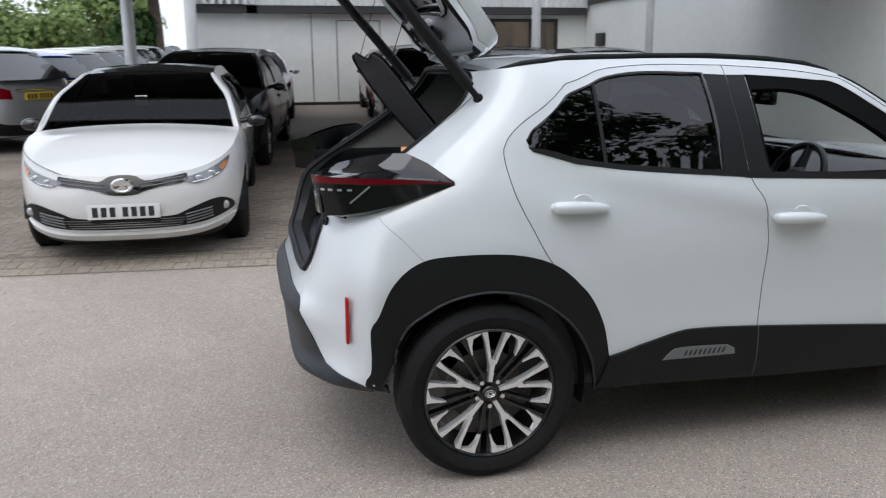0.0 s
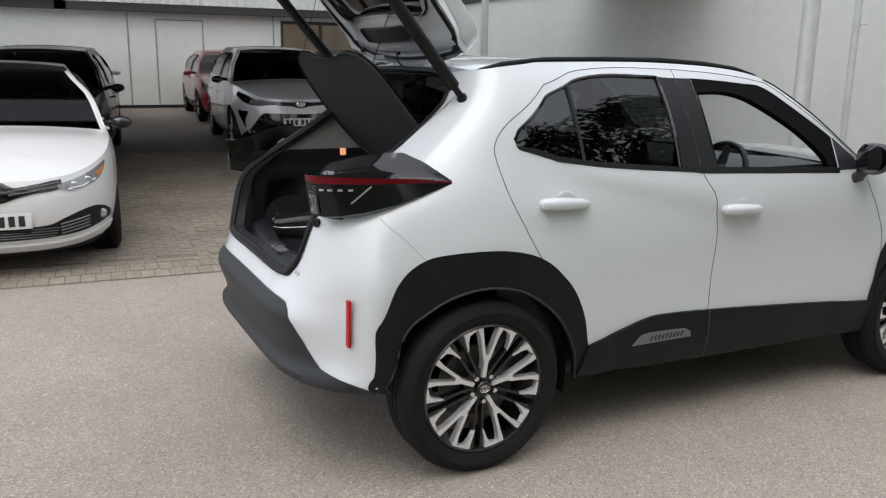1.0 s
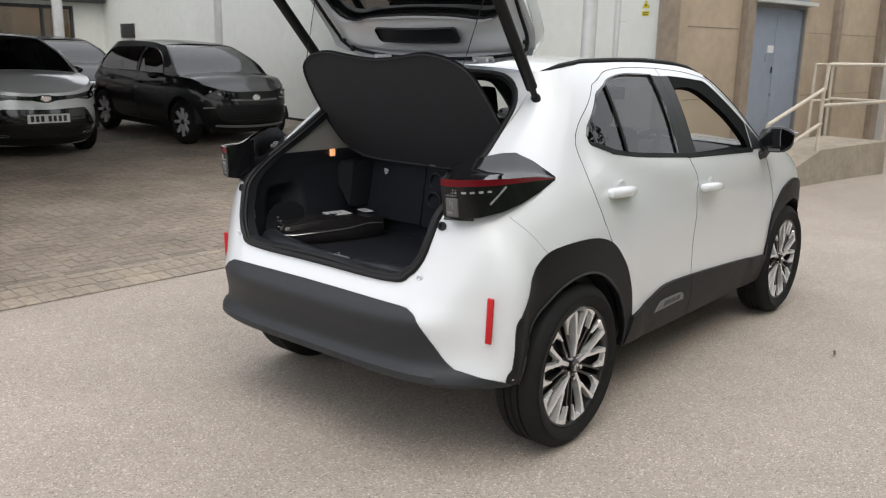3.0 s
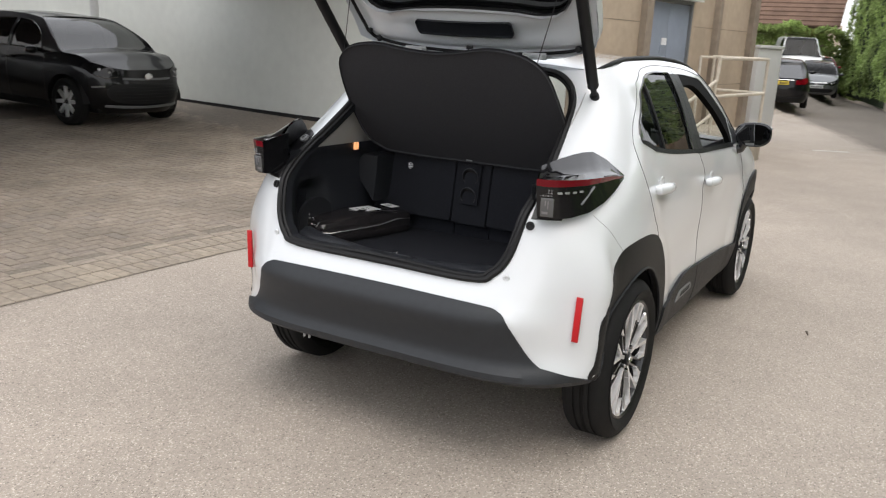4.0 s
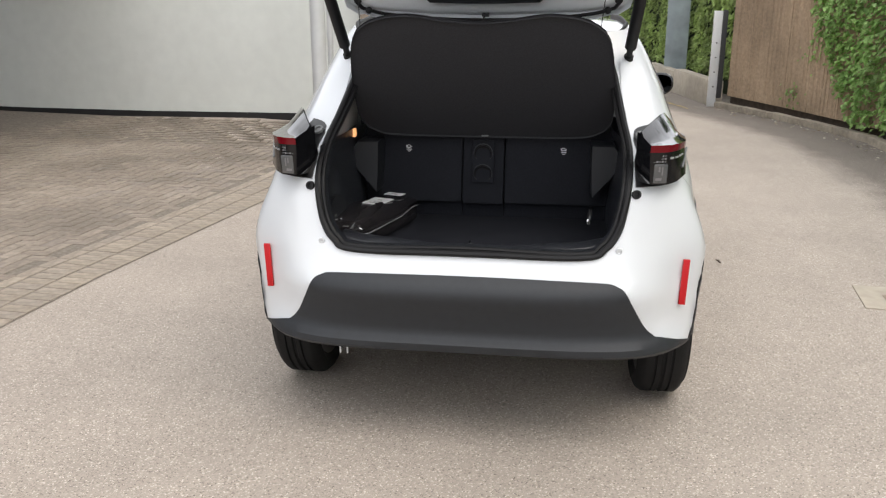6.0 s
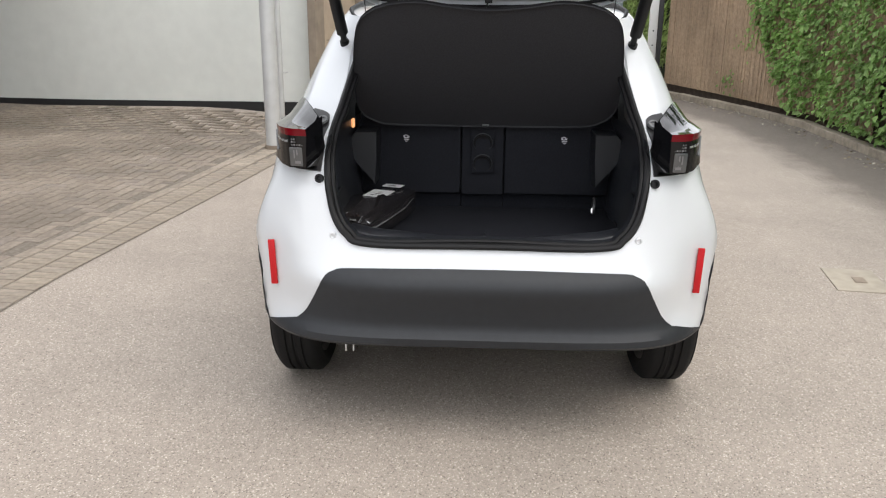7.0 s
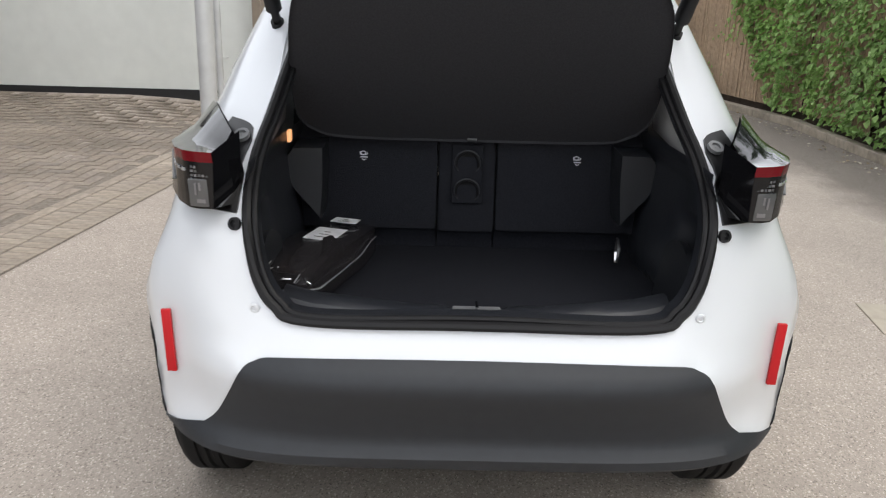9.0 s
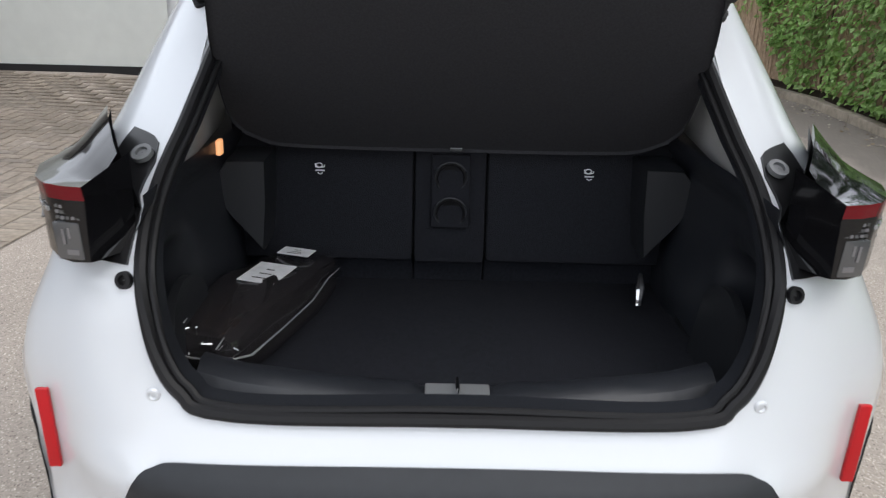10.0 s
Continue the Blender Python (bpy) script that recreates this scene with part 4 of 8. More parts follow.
# ---- wheels ----
def wheel_parts(parent, r=0.356, width=0.222, rim_r=0.257, style="ten", seg=64):
    """A wheel round its centre, its outer face towards -y: tyre, rim, spokes, hub cap, brake disc."""
    w = width / 2
    bm = bmesh.new()
    prof = [(rim_r - 0.006, -w + 0.022), (rim_r + 0.012, -w + 0.006), (rim_r + 0.045, -w - 0.002), (r - 0.045, -w + 0.002), (r - 0.018, -w + 0.014), (r - 0.004, -w + 0.030)]
    for k in range(5):
        a = -w + 0.038 + k * (2 * w - 0.076) / 4
        if k in (1, 3):
            prof += [(r, a - 0.006), (r - 0.008, a - 0.004), (r - 0.008, a + 0.004), (r, a + 0.006)]
        elif k == 2:
            prof += [(r + 0.0005, a - 0.010), (r - 0.008, a - 0.004), (r - 0.008, a + 0.004), (r + 0.0005, a + 0.010)]
        else:
            prof += [(r, a)]
    prof += [(r - 0.004, w - 0.030), (r - 0.018, w - 0.014), (r - 0.05, w), (rim_r, w - 0.02)]
    lathe(bm, prof, seg)
    tyre = part("tyre", bm, M_RUBBER, parent, "black rubber tyre with grooved tread")
    bm = bmesh.new()
    lathe(bm, [(rim_r + 0.004, -w + 0.020), (rim_r - 0.006, -w + 0.012), (rim_r - 0.014, -w + 0.018), (rim_r - 0.022, -w + 0.05), (rim_r - 0.03, w - 0.03), (rim_r, w - 0.02)], seg)
    rim = part("rim", bm, M_RIMB, parent, "black alloy rim")
    face = -w + 0.014

    def spoke(bm, a0, a1, r0, r1, w0, w1, y0, y1, depth):
        """A tapering bar between two angles and radii."""
        vs = []
        for t, aa in ((0, a0), (0.5, (a0 + a1) / 2), (1, a1)):
            rr, ww, yy = r0 + (r1 - r0) * t, w0 + (w1 - w0) * t, y0 + (y1 - y0) * t - 0.006 * math.sin(math.pi * t)
            c, s = math.cos(aa), math.sin(aa)
            q = []
            for sg, dy in ((-1, 0), (1, 0), (1.25, depth), (-1.25, depth)):
                q.append(bm.verts.new((rr * c - s * ww / 2 * sg, yy + dy, rr * s + c * ww / 2 * sg)))
            vs.append(q)
        for a, b in zip(vs, vs[1:]):
            for k in range(4):
                bm.faces.new((a[k], a[(k + 1) % 4], b[(k + 1) % 4], b[k]))
        bm.faces.new(vs[0]), bm.faces.new(vs[-1][::-1])
        bmesh.ops.recalc_face_normals(bm, faces=bm.faces)
    if style == "ten":
        R = rim_r - 0.006

        def ang(c, pts, y0, depth):
            """A bar through (radius, side step, width) points, along the angle c."""
            bm = bmesh.new()
            rows = []
            e, f = Vector((math.cos(c), 0, math.sin(c))), Vector((-math.sin(c), 0, math.cos(c)))
            for n, (r0, o0, w0) in enumerate(pts):
                yy = y0 + 0.014 * (1 - r0 / R)
                rows.append([bm.verts.new(e * r0 + f * (o0 + sg * w0 / 2) + Vector((0, yy + dy, 0))) for sg, dy in ((-1, 0), (1, 0), (1.3, depth), (-1.3, depth))])
            for a, b in zip(rows, rows[1:]):
                for q in range(4):
                    bm.faces.new((a[q], a[(q + 1) % 4], b[(q + 1) % 4], b[q]))
            bm.faces.new(rows[0]), bm.faces.new(rows[-1][::-1])
            bmesh.ops.recalc_face_normals(bm, faces=bm.faces)
            return bm
        for k in range(5):
            c = math.pi / 2 + 2 * math.pi * k / 5 - 0.10
            part("spoke", ang(c, [(0.042, 0, 0.016), (0.10, 0, 0.018), (0.135, 0, 0.026)], face + 0.004, 0.035), M_MACH, rim, "polished forked alloy spoke", smooth=False)
            for sg in (-1, 1):
                part("spoke_fork", ang(c, [(0.115, sg * 0.008, 0.013), (0.16, sg * 0.020, 0.0125), (0.21, sg * 0.034, 0.015), (R, sg * 0.052, 0.028)], face + 0.003, 0.03), M_MACH, rim, "", smooth=False)
                part("spoke_hook", ang(c + sg * 0.42, [(R - 0.085, sg * 0.016, 0.004), (R - 0.048, sg * 0.011, 0.012), (R - 0.024, sg * 0.004, 0.022), (R - 0.017, -sg * 0.012, 0.056), (R, -sg * 0.014, 0.064)], face + 0.004, 0.022), M_MACH, rim, "", smooth=False)
                part("spoke_rib", ang(c + math.pi / 5, [(0.05, sg * 0.012, 0.010), (0.15, sg * 0.018, 0.010), (R - 0.01, sg * 0.020, 0.014)], face + 0.012, 0.03), M_RIMB, rim, "", smooth=False)
    else:
        for k in range(style):
            c = math.pi / 2 + 2 * math.pi * k / style
            bm = bmesh.new()
            spoke(bm, c, c + 0.05, 0.04, rim_r - 0.008, 0.05, 0.04, face + 0.015, face + 0.004, 0.03)
            part("spoke", bm, M_MACH, rim, "silver alloy spoke", smooth=False)
    bm = bmesh.new()
    lathe(bm, [(0.001, face + 0.002), (0.026, face + 0.003), (0.030, face + 0.008), (0.030, face + 0.03), (0.075, face + 0.032), (0.078, face + 0.06)], 32)
    part("hub_cap", bm, M_RIMB, rim, "black centre cap with a chrome emblem")
    bm = bmesh.new()
    for rx, rz in ((0.020, 0.014), (0.008, 0.014), (0.014, 0.006)):
        add_tube(bm, [(rx * math.cos(t * math.pi / 8), face + 0.001, rz * math.sin(t * math.pi / 8)) for t in range(16)], 0.0018, 5, True)
    part("emblem", bm, M_CHROME, rim)
    for k in range(5):
        a = math.pi / 2 + 2 * math.pi * (k + 0.5) / 5
        bm = bmesh.new()
        add_cyl(bm, (math.cos(a) * 0.053, face + 0.022, math.sin(a) * 0.053), 0.0095, 0.03, "y", 6)
        part("wheel_nut", bm, M_CHROME, rim, smooth=False)
    bm = bmesh.new()
    lathe(bm, [(0.05, 0.0), (0.15, 0.0), (0.15, 0.02), (0.05, 0.02)], 40, close=True)
    part("brake_disc", bm, M_STEEL, parent)
    return tyre


def make_wheel(car, x, y, z, proto=None, **kw):
    """A wheel under its car; its face looks to the outer side."""
    e = new("wheel")
    wheel_parts(e, **kw)
    e.parent = car
    e.matrix_local = pose(x, y, z, 0, 0, 0 if y < 0 else 180)
    return e


def copy_part(ob, car, m):
    c = copy_thing(ob, m)
    c.parent = car
    c.matrix_parent_inverse = Matrix()
    return c


# ---- the white crossover ----
def car_bulge(x, z):
    b = 0.0
    for xc in (0.0, 2.56):
        b += 0.015 * math.exp(-((x - xc + 0.10 * (xc < 1)) / 0.44) ** 2) * math.exp(-((z - 0.80) / 0.22) ** 2)
    b += 0.066 * math.exp(-((x + 0.44) / 0.075) ** 2) * math.exp(-((z - 0.65) / 0.27) ** 4)
    for xc in (0.0, 2.56):
        b += 0.008 / (1 + math.exp((math.hypot(x - xc, z - 0.34) - 0.60) / 0.010))
    b -= 0.014 * math.exp(-((x - 1.25) / 0.6) ** 2) * math.exp(-((z - 0.68) / 0.14) ** 2)
    soft = lambda v: 1 / (1 + math.exp(-max(-30.0, min(30.0, v))))
    b -= 0.017 * soft((1.235 - 0.40 * (x - 0.17) + 0.16 * max(0.0, x - 0.42) - z) / 0.010) * soft((z - 0.84) / 0.05) * soft((x - 0.22) / 0.06) * soft((2.05 - x) / 0.10)
    return b


YS = Shell(0.35, 2.3,
           [(0.20, 0.78), (0.30, 0.835), (0.42, 0.858), (0.6, 0.863), (0.8, 0.863), (0.92, 0.859), (1.03, 0.845), (1.12, 0.82), (1.2, 0.79), (1.3, 0.752), (1.45, 0.682), (1.53, 0.632), (1.575, 0.585), (1.62, 0.52)],
           [(0.25, -0.50), (0.34, -0.60), (0.378, -0.676), (0.398, -0.711), (0.416, -0.715), (0.455, -0.692), (0.52, -0.706), (0.60, -0.736), (0.628, -0.742), (0.650, -0.731), (0.672, -0.709), (0.70, -0.692), (0.78, -0.655), (0.95, -0.615), (1.0, -0.60), (1.06, -0.545), (1.15, -0.425), (1.3, -0.205), (1.42, -0.05), (1.5, 0.01), (1.57, 0.04)],
           [(0.2, 3.30), (0.35, 3.40), (0.6, 3.42), (0.8, 3.36), (0.92, 3.25), (1.0, 3.0), (1.08, 2.6), (1.3, 2.45)], nr=curve1([0.40, 0.50, 0.56, 0.60, 0.645, 0.69, 0.73, 0.78, 0.92, 1.2], [5.4, 4.6, 4.35, 4.23, 4.28, 4.67, 5.0, 5.3, 5.2, 4.0]), nf=2.8, bulge=car_bulge)
car_top = curve1([-0.1, 0.09, 0.21, 0.48, 0.92, 1.30, 1.5, 1.60, 1.65, 1.83, 2.02, 2.14, 2.32, 2.6, 3.0, 3.25, 3.36], [1.48, 1.53, 1.555, 1.572, 1.575, 1.558, 1.528, 1.49, 1.46, 1.338, 1.183, 1.098, 1.075, 1.05, 0.985, 0.90, 0.80])

car = thing("crossover_car", "white crossover hatchback with open tailgate and black wheel arches", "car")
ARCH_R = [("x", -0.455, 0.385, 1), ("x", -0.45, 0.50), ("x", -0.42, 0.68), ("x", -0.375, 0.775), ("x", -0.28, 0.855), ("x", -0.16, 0.882), ("x", 0.08, 0.875), ("x", 0.25, 0.825), ("x", 0.37, 0.725), ("x", 0.45, 0.59), ("x", 0.485, 0.44, 1)]
ARCH_RI = [("x", 0.44, 0.30, 1), ("x", 0.405, 0.45), ("x", 0.32, 0.59), ("x", 0.17, 0.70), ("x", 0.0, 0.74), ("x", -0.16, 0.715), ("x", -0.28, 0.645), ("x", -0.355, 0.54), ("x", -0.385, 0.37, 1)]
ARCH_F = [("x", 2.22, 0.40, 1), ("x", 2.215, 0.54), ("x", 2.245, 0.69), ("x", 2.34, 0.81), ("x", 2.5, 0.865), ("x", 2.68, 0.85), ("x", 2.86, 0.77), ("x", 2.97, 0.62), ("x", 3.0, 0.42, 1)]
ARCH_FI = [("x", 2.95, 0.30, 1), ("x", 2.90, 0.54), ("x", 2.78, 0.67), ("x", 2.56, 0.735), ("x", 2.34, 0.67), ("x", 2.22, 0.54), ("x", 2.18, 0.30, 1)]
SEAM_R = [("x", 0.26, 0.80, 1), ("x", 0.208, 0.88), ("x", 0.145, 1.0), ("x", 0.092, 1.13), ("x", 0.077, 1.204), ("x", 0.076, 1.250), ("x", 0.094, 1.286), ("x", 0.172, 1.353), ("x", 0.319, 1.454), ("x", 0.40, 1.497), ("x", 0.463, 1.521), ("x", 0.534, 1.539), ("x", 0.745, 1.552), ("x", 1.036, 1.547, 1)]
SEAM_B = [("x", 1.036, 1.547, 1), ("x", 1.046, 1.41), ("x", 1.061, 1.29), ("x", 1.066, 1.216), ("x", 1.073, 1.132), ("x", 1.095, 1.085), ("x", 1.134, 1.03), ("x", 1.155, 0.94), ("x", 1.162, 0.84), ("x", 1.147, 0.64), ("x", 1.135, 0.50, 1)]
PILLAR = [("x", 1.31, 1.528), ("x", 1.52, 1.498), ("x", 1.60, 1.470), ("x", 1.83, 1.320), ("x", 1.99, 1.195)]
SEAM_F = [("x", 1.036, 1.547, 1)] + PILLAR + [("x", 2.10, 1.095, 1), ("x", 2.12, 1.02), ("x", 2.20, 0.85), ("x", 2.235, 0.67), ("x", 2.22, 0.40, 1)]
HATCH = [("r", 0.0, 0.751), ("r", 0.42, 0.755), ("r", 0.510, 0.786), ("r", 0.556, 0.848), ("r", 0.579, 0.935), ("r", 0.59, 1.02), ("r", 0.592, 1.15), ("r", 0.565, 1.28), ("r", 0.53, 1.42), ("r", 0.47, 1.50), ("r", 0.35, 1.535), ("r", 0.0, 1.545)]
WIN_R = [("x", 0.168, 1.277), ("x", 0.193, 1.312), ("x", 0.248, 1.350), ("x", 0.303, 1.393), ("x", 0.445, 1.475), ("x", 0.493, 1.497), ("x", 0.57, 1.513), ("x", 0.70, 1.522), ("x", 0.935, 1.515, 1), ("x", 0.953, 1.38), ("x", 0.961, 1.25), ("x", 0.960, 1.147, 1), ("x", 0.63, 1.175), ("x", 0.475, 1.192), ("x", 0.271, 1.238), ("x", 0.188, 1.255)]
FRAME_F = [("x", 1.124, 1.511, 1), ("x", 1.30, 1.499), ("x", 1.43, 1.487), ("x", 1.545, 1.470), ("x", 1.72, 1.366), ("x", 1.908, 1.243, 1), ("x", 1.921, 1.090, 1), ("x", 1.17, 1.132, 1), ("x", 1.155, 1.20)]
WIN_F = [("x", 1.142, 1.452, 1), ("x", 1.29, 1.453), ("x", 1.405, 1.432), ("x", 1.51, 1.386), ("x", 1.675, 1.292), ("x", 1.80, 1.198), ("x", 1.852, 1.143), ("x", 1.866, 1.108, 1), ("x", 1.50, 1.124), ("x", 1.175, 1.136, 1)]
BELT = [("x", 0.17, 1.262, 1), ("x", 0.192, 1.253), ("x", 0.271, 1.238), ("x", 0.475, 1.192), ("x", 0.63, 1.175), ("x", 0.96, 1.147), ("x", 1.17, 1.134), ("x", 1.86, 1.108), ("x", 1.925, 1.094, 1), ("x", 1.925, 1.075, 1), ("x", 1.85, 1.081), ("x", 1.13, 1.112), ("x", 1.02, 1.122), ("x", 0.63, 1.154), ("x", 0.45, 1.176), ("x", 0.25, 1.222), ("x", 0.185, 1.241)]
for side in (-1, 1):
    # rear quarter with the upper frame of the side and the white part of the bumper
    hatch_side = [r for r in HATCH[1:-1]]
    quarter = [("r", 0.0, 0.686, 1), ("r", 0.0, 0.751, 1), ("r", 0.42, 0.755)] + hatch_side[1:-1] + [("r", 0.42, 1.525, 1), ("x", 0.16, 1.545), ("x", 0.30, 1.562), ("x", 0.48, 1.572), ("x", 0.92, 1.575), ("x", 1.30, 1.557), ("x", 1.5, 1.526), ("x", 1.60, 1.488), ("x", 1.65, 1.458), ("x", 1.83, 1.336), ("x", 2.02, 1.181), ("x", 2.14, 1.096, 1)]
    quarter += [("x", 2.10, 1.095, 1)] + PILLAR[::-1] + [("x", 1.036, 1.547)] + SEAM_R[::-1][1:-1] + [("x", 0.26, 0.80, 1)]
    quarter += [("x", 0.12, 0.84), ("x", -0.05, 0.85), ("x", -0.22, 0.82), ("x", -0.34, 0.74), ("x", -0.40, 0.60), ("x", -0.43, 0.385, 1)]
    quarter += [("x", -0.52, 0.415), ("r", 0.70, 0.452, 1), ("r", 0.655, 0.50), ("r", 0.585, 0.632), ("r", 0.545, 0.665), ("r", 0.48, 0.679), ("r", 0.20, 0.686)]
    body = YS.panel("rear_quarter", quarter, M_WHITE, car, side, step=0.04, label="glossy white rear quarter and bumper")
    # rear door
    door = YS.panel("rear_door", SEAM_R + SEAM_B[1:-1] + [("x", 1.135, 0.50, 1), ("x", 0.83, 0.51), ("x", 0.65, 0.47), ("x", 0.47, 0.42, 1), ("x", 0.43, 0.59), ("x", 0.35, 0.72)], M_WHITE, car, side, holes=[WIN_R], label="white rear door")
    YS.panel("window", WIN_R[:4] + [("x", 0.462, 1.481, 1), ("x", 0.470, 1.192, 1)] + WIN_R[14:], G_TINT, door, side, offset=-0.006, thick=0, label="dark privacy glass")
    YS.panel("window", [("x", 0.464, 1.482, 1)] + WIN_R[5:13] + [("x", 0.472, 1.192, 1)], G_TINT, door, side, offset=-0.006, thick=0, label="dark privacy glass")
    YS.line("window_divider", [("x", 0.461, 1.482), ("x", 0.474, 1.190)], M_GREYTR, door, side, 0.0075)
    YS.line("window_trim", WIN_R[:12], M_GLOSSB, door, side, 0.0065)
    YS.panel("pillar_trim", [("x", 0.942, 1.514, 1), ("x", 1.0395, 1.509, 1), ("x", 1.0445, 1.41), ("x", 1.0595, 1.29), ("x", 1.0645, 1.216), ("x", 1.0715, 1.138, 1), ("x", 0.966, 1.147, 1), ("x", 0.967, 1.25), ("x", 0.959, 1.38)], M_GREYTR, door, side, offset=0.001, label="matt black pillar cover")
    # front door
    fdoor = YS.panel("front_door", SEAM_F + [("x", 1.7, 0.46), ("x", 1.135, 0.50, 1)] + SEAM_B[::-1][1:-1], M_WHITE, car, side, holes=[FRAME_F], label="white front door")
    if side > 0:
        YS.panel("window", WIN_F, G_CLEAR, fdoor, side, offset=-0.010, thick=0, label="clear window glass")
    YS.panel("window_frame", FRAME_F, M_FRAMEB, fdoor, side, holes=[WIN_F], step=0.03, offset=-0.003, thick=0.03, label="black inner window frame")
    YS.panel("pillar_trim", [("x", 1.0415, 1.509, 1), ("x", 1.122, 1.508, 1), ("x", 1.155, 1.20), ("x", 1.172, 1.132, 1), ("x", 1.0745, 1.138, 1), ("x", 1.0675, 1.216), ("x", 1.0625, 1.29), ("x", 1.0475, 1.41)], M_GREYTR, fdoor, side, offset=0.001, label="matt black pillar cover")
    YS.panel("mirror_sail", [("x", 1.913, 1.240, 1), ("x", 2.035, 1.146, 1), ("x", 2.070, 1.092, 1), ("x", 1.926, 1.090, 1)], M_PLASTIC, fdoor, side, offset=0.002, label="grey plastic sail at the mirror foot")
    YS.panel("belt_trim", BELT, M_ARCH, fdoor, side, offset=0.002, thick=0.008, label="black belt moulding under the side windows")
    YS.line("screen_seal", [("x", 1.56, 1.505), ("x", 1.65, 1.460), ("x", 1.83, 1.338), ("x", 2.02, 1.183), ("x", 2.13, 1.10)], M_SEAL, body, side, 0.004)
    # front wing
    YS.panel("front_wing", [("x", 2.10, 1.095, 1), ("x", 2.14, 1.096, 1), ("x", 2.32, 1.072), ("x", 2.6, 1.047), ("x", 2.75, car_top(2.75)), ("x", 2.9, car_top(2.9)), ("x", 3.05, car_top(3.05)), ("x", 3.15, car_top(3.15), 1), ("x", 3.25, 0.60), ("x", 3.24, 0.40, 1), ("x", 2.98, 0.40, 1), ("x", 2.93, 0.62), ("x", 2.82, 0.74), ("x", 2.5, 0.83), ("x", 2.30, 0.74), ("x", 2.22, 0.55), ("x", 2.22, 0.42, 1), ("x", 2.235, 0.67), ("x", 2.20, 0.85), ("x", 2.12, 1.02)], M_WHITE, car, side, label="white front wing")
    YS.panel("front_bumper", [("x", 3.15, car_top(3.15), 1)] + [("x", x, car_top(x)) for x in (3.2, 3.25, 3.29, 3.315, 3.325)] + [("f", 0.0, car_top(3.33), 1), ("f", 0.0, 0.25, 1), ("x", 3.2, 0.25, 1), ("x", 3.24, 0.40), ("x", 3.25, 0.60)], M_WHITE, car, side)
    # joints
    YS.line("joint", SEAM_R, M_JOINT, door, side, 0.0017)
    YS.line("joint", SEAM_B, M_JOINT, door, side, 0.0017)
    YS.line("joint", SEAM_F, M_JOINT, fdoor, side, 0.0017)
    YS.line("joint", [("x", -0.40, 1.02), ("x", -0.33, 0.95), ("x", -0.25, 0.865)], M_SOFTJ, body, side, 0.0009)
    # arches and sill
    arch_m = YS.panel("wheel_arch", ARCH_R + ARCH_RI, M_ARCH, car, side, offset=0.003, thick=0.03, step=0.03, label="black plastic wheel arch moulding")
    YS.panel("wheel_arch", ARCH_F + ARCH_FI, M_ARCH, car, side, offset=0.012, thick=0.05, step=0.03, label="black plastic wheel arch moulding")
    # paler tube on the inner lip, its colour standing for the highlight there
    YS.line("arch_lip", ARCH_RI, M_PLASTIC, arch_m, side, 0.006, offset=0.004)
    sill = YS.panel("sill_trim", [("x", 0.44, 0.31, 1), ("x", 0.485, 0.44, 1), ("x", 0.65, 0.482), ("x", 0.78, 0.515), ("x", 0.88, 0.522), ("x", 1.12, 0.512), ("x", 1.7, 0.472), ("x", 2.19, 0.43, 1), ("x", 2.2, 0.27, 1), ("x", 1.2, 0.285)], M_ARCH, car, side, offset=0.014, thick=0.04, label="black plastic sill moulding")
    YS.panel("badge", [("x", 0.715, 0.405, 1), ("x", 0.75, 0.44), ("x", 0.80, 0.452), ("x", 1.00, 0.446), ("x", 1.03, 0.43), ("x", 1.035, 0.405, 1)], M_GREYP, sill, side, offset=0.017, thick=0.004, label="grey raised emblem plate")
    for k in range(9):
        YS.panel("badge_bar", [("x", 0.805 + 0.021 * k, 0.416, 1), ("x", 0.815 + 0.021 * k, 0.438, 1), ("x", 0.822 + 0.021 * k, 0.438, 1), ("x", 0.813 + 0.021 * k, 0.416, 1)], M_INK, sill, side, offset=0.0185, thick=0.002)
    YS.line("joint", [("x", 1.135, 0.51), ("x", 1.142, 0.29)], M_JOINT, sill, side, 0.003, offset=0.014)
    # wheel housings
    for xc in (0.0, 2.56):
        bm = bmesh.new()
        n = 28
        prof = [(0.395, -0.845), (0.395, -0.55), (0.02, -0.55)]
        a0, a1 = (-0.08, 0.93) if xc < 1 else (-0.08, 1.08)
        rings = []
        for r, yy in prof:
            rings.append([bm.verts.new((xc + r * math.cos(math.pi * (a0 + (a1 - a0) * k / n)), yy if side < 0 else -yy, 0.34 + r * math.sin(math.pi * (a0 + (a1 - a0) * k / n)))) for k in range(n + 1)])
        for a, b in zip(rings, rings[1:]):
            for k in range(n):
                bm.faces.new((a[k], a[k + 1], b[k + 1], b[k]))
        part("wheel_housing", bm, M_SEAL, car)
    # door handles
    for dr, hx, hz, key in ((door, 0.36, 1.035, False), (fdoor, 1.292, 0.955, True)):
        y = -YS.H(hx, hz)
        bm = bmesh.new()
        pts = [(hx - 0.105, y + 0.004, hz), (hx - 0.10, y - 0.016, hz), (hx - 0.07, y - 0.03, hz + 0.002), (hx, y - 0.034, hz), (hx + 0.06, y - 0.028, hz - 0.004), (hx + 0.095, y - 0.014, hz - 0.008), (hx + 0.10, y + 0.004, hz - 0.008)]
        add_tube(bm, pts, [0.017, 0.024, 0.026, 0.0255, 0.023, 0.018, 0.012], 12, flat=0.95)
        if side > 0:
            flip_y(bm)
        hd = part("door_handle", bm, M_WHITE, dr, "white door handle")
        bm = bmesh.new()
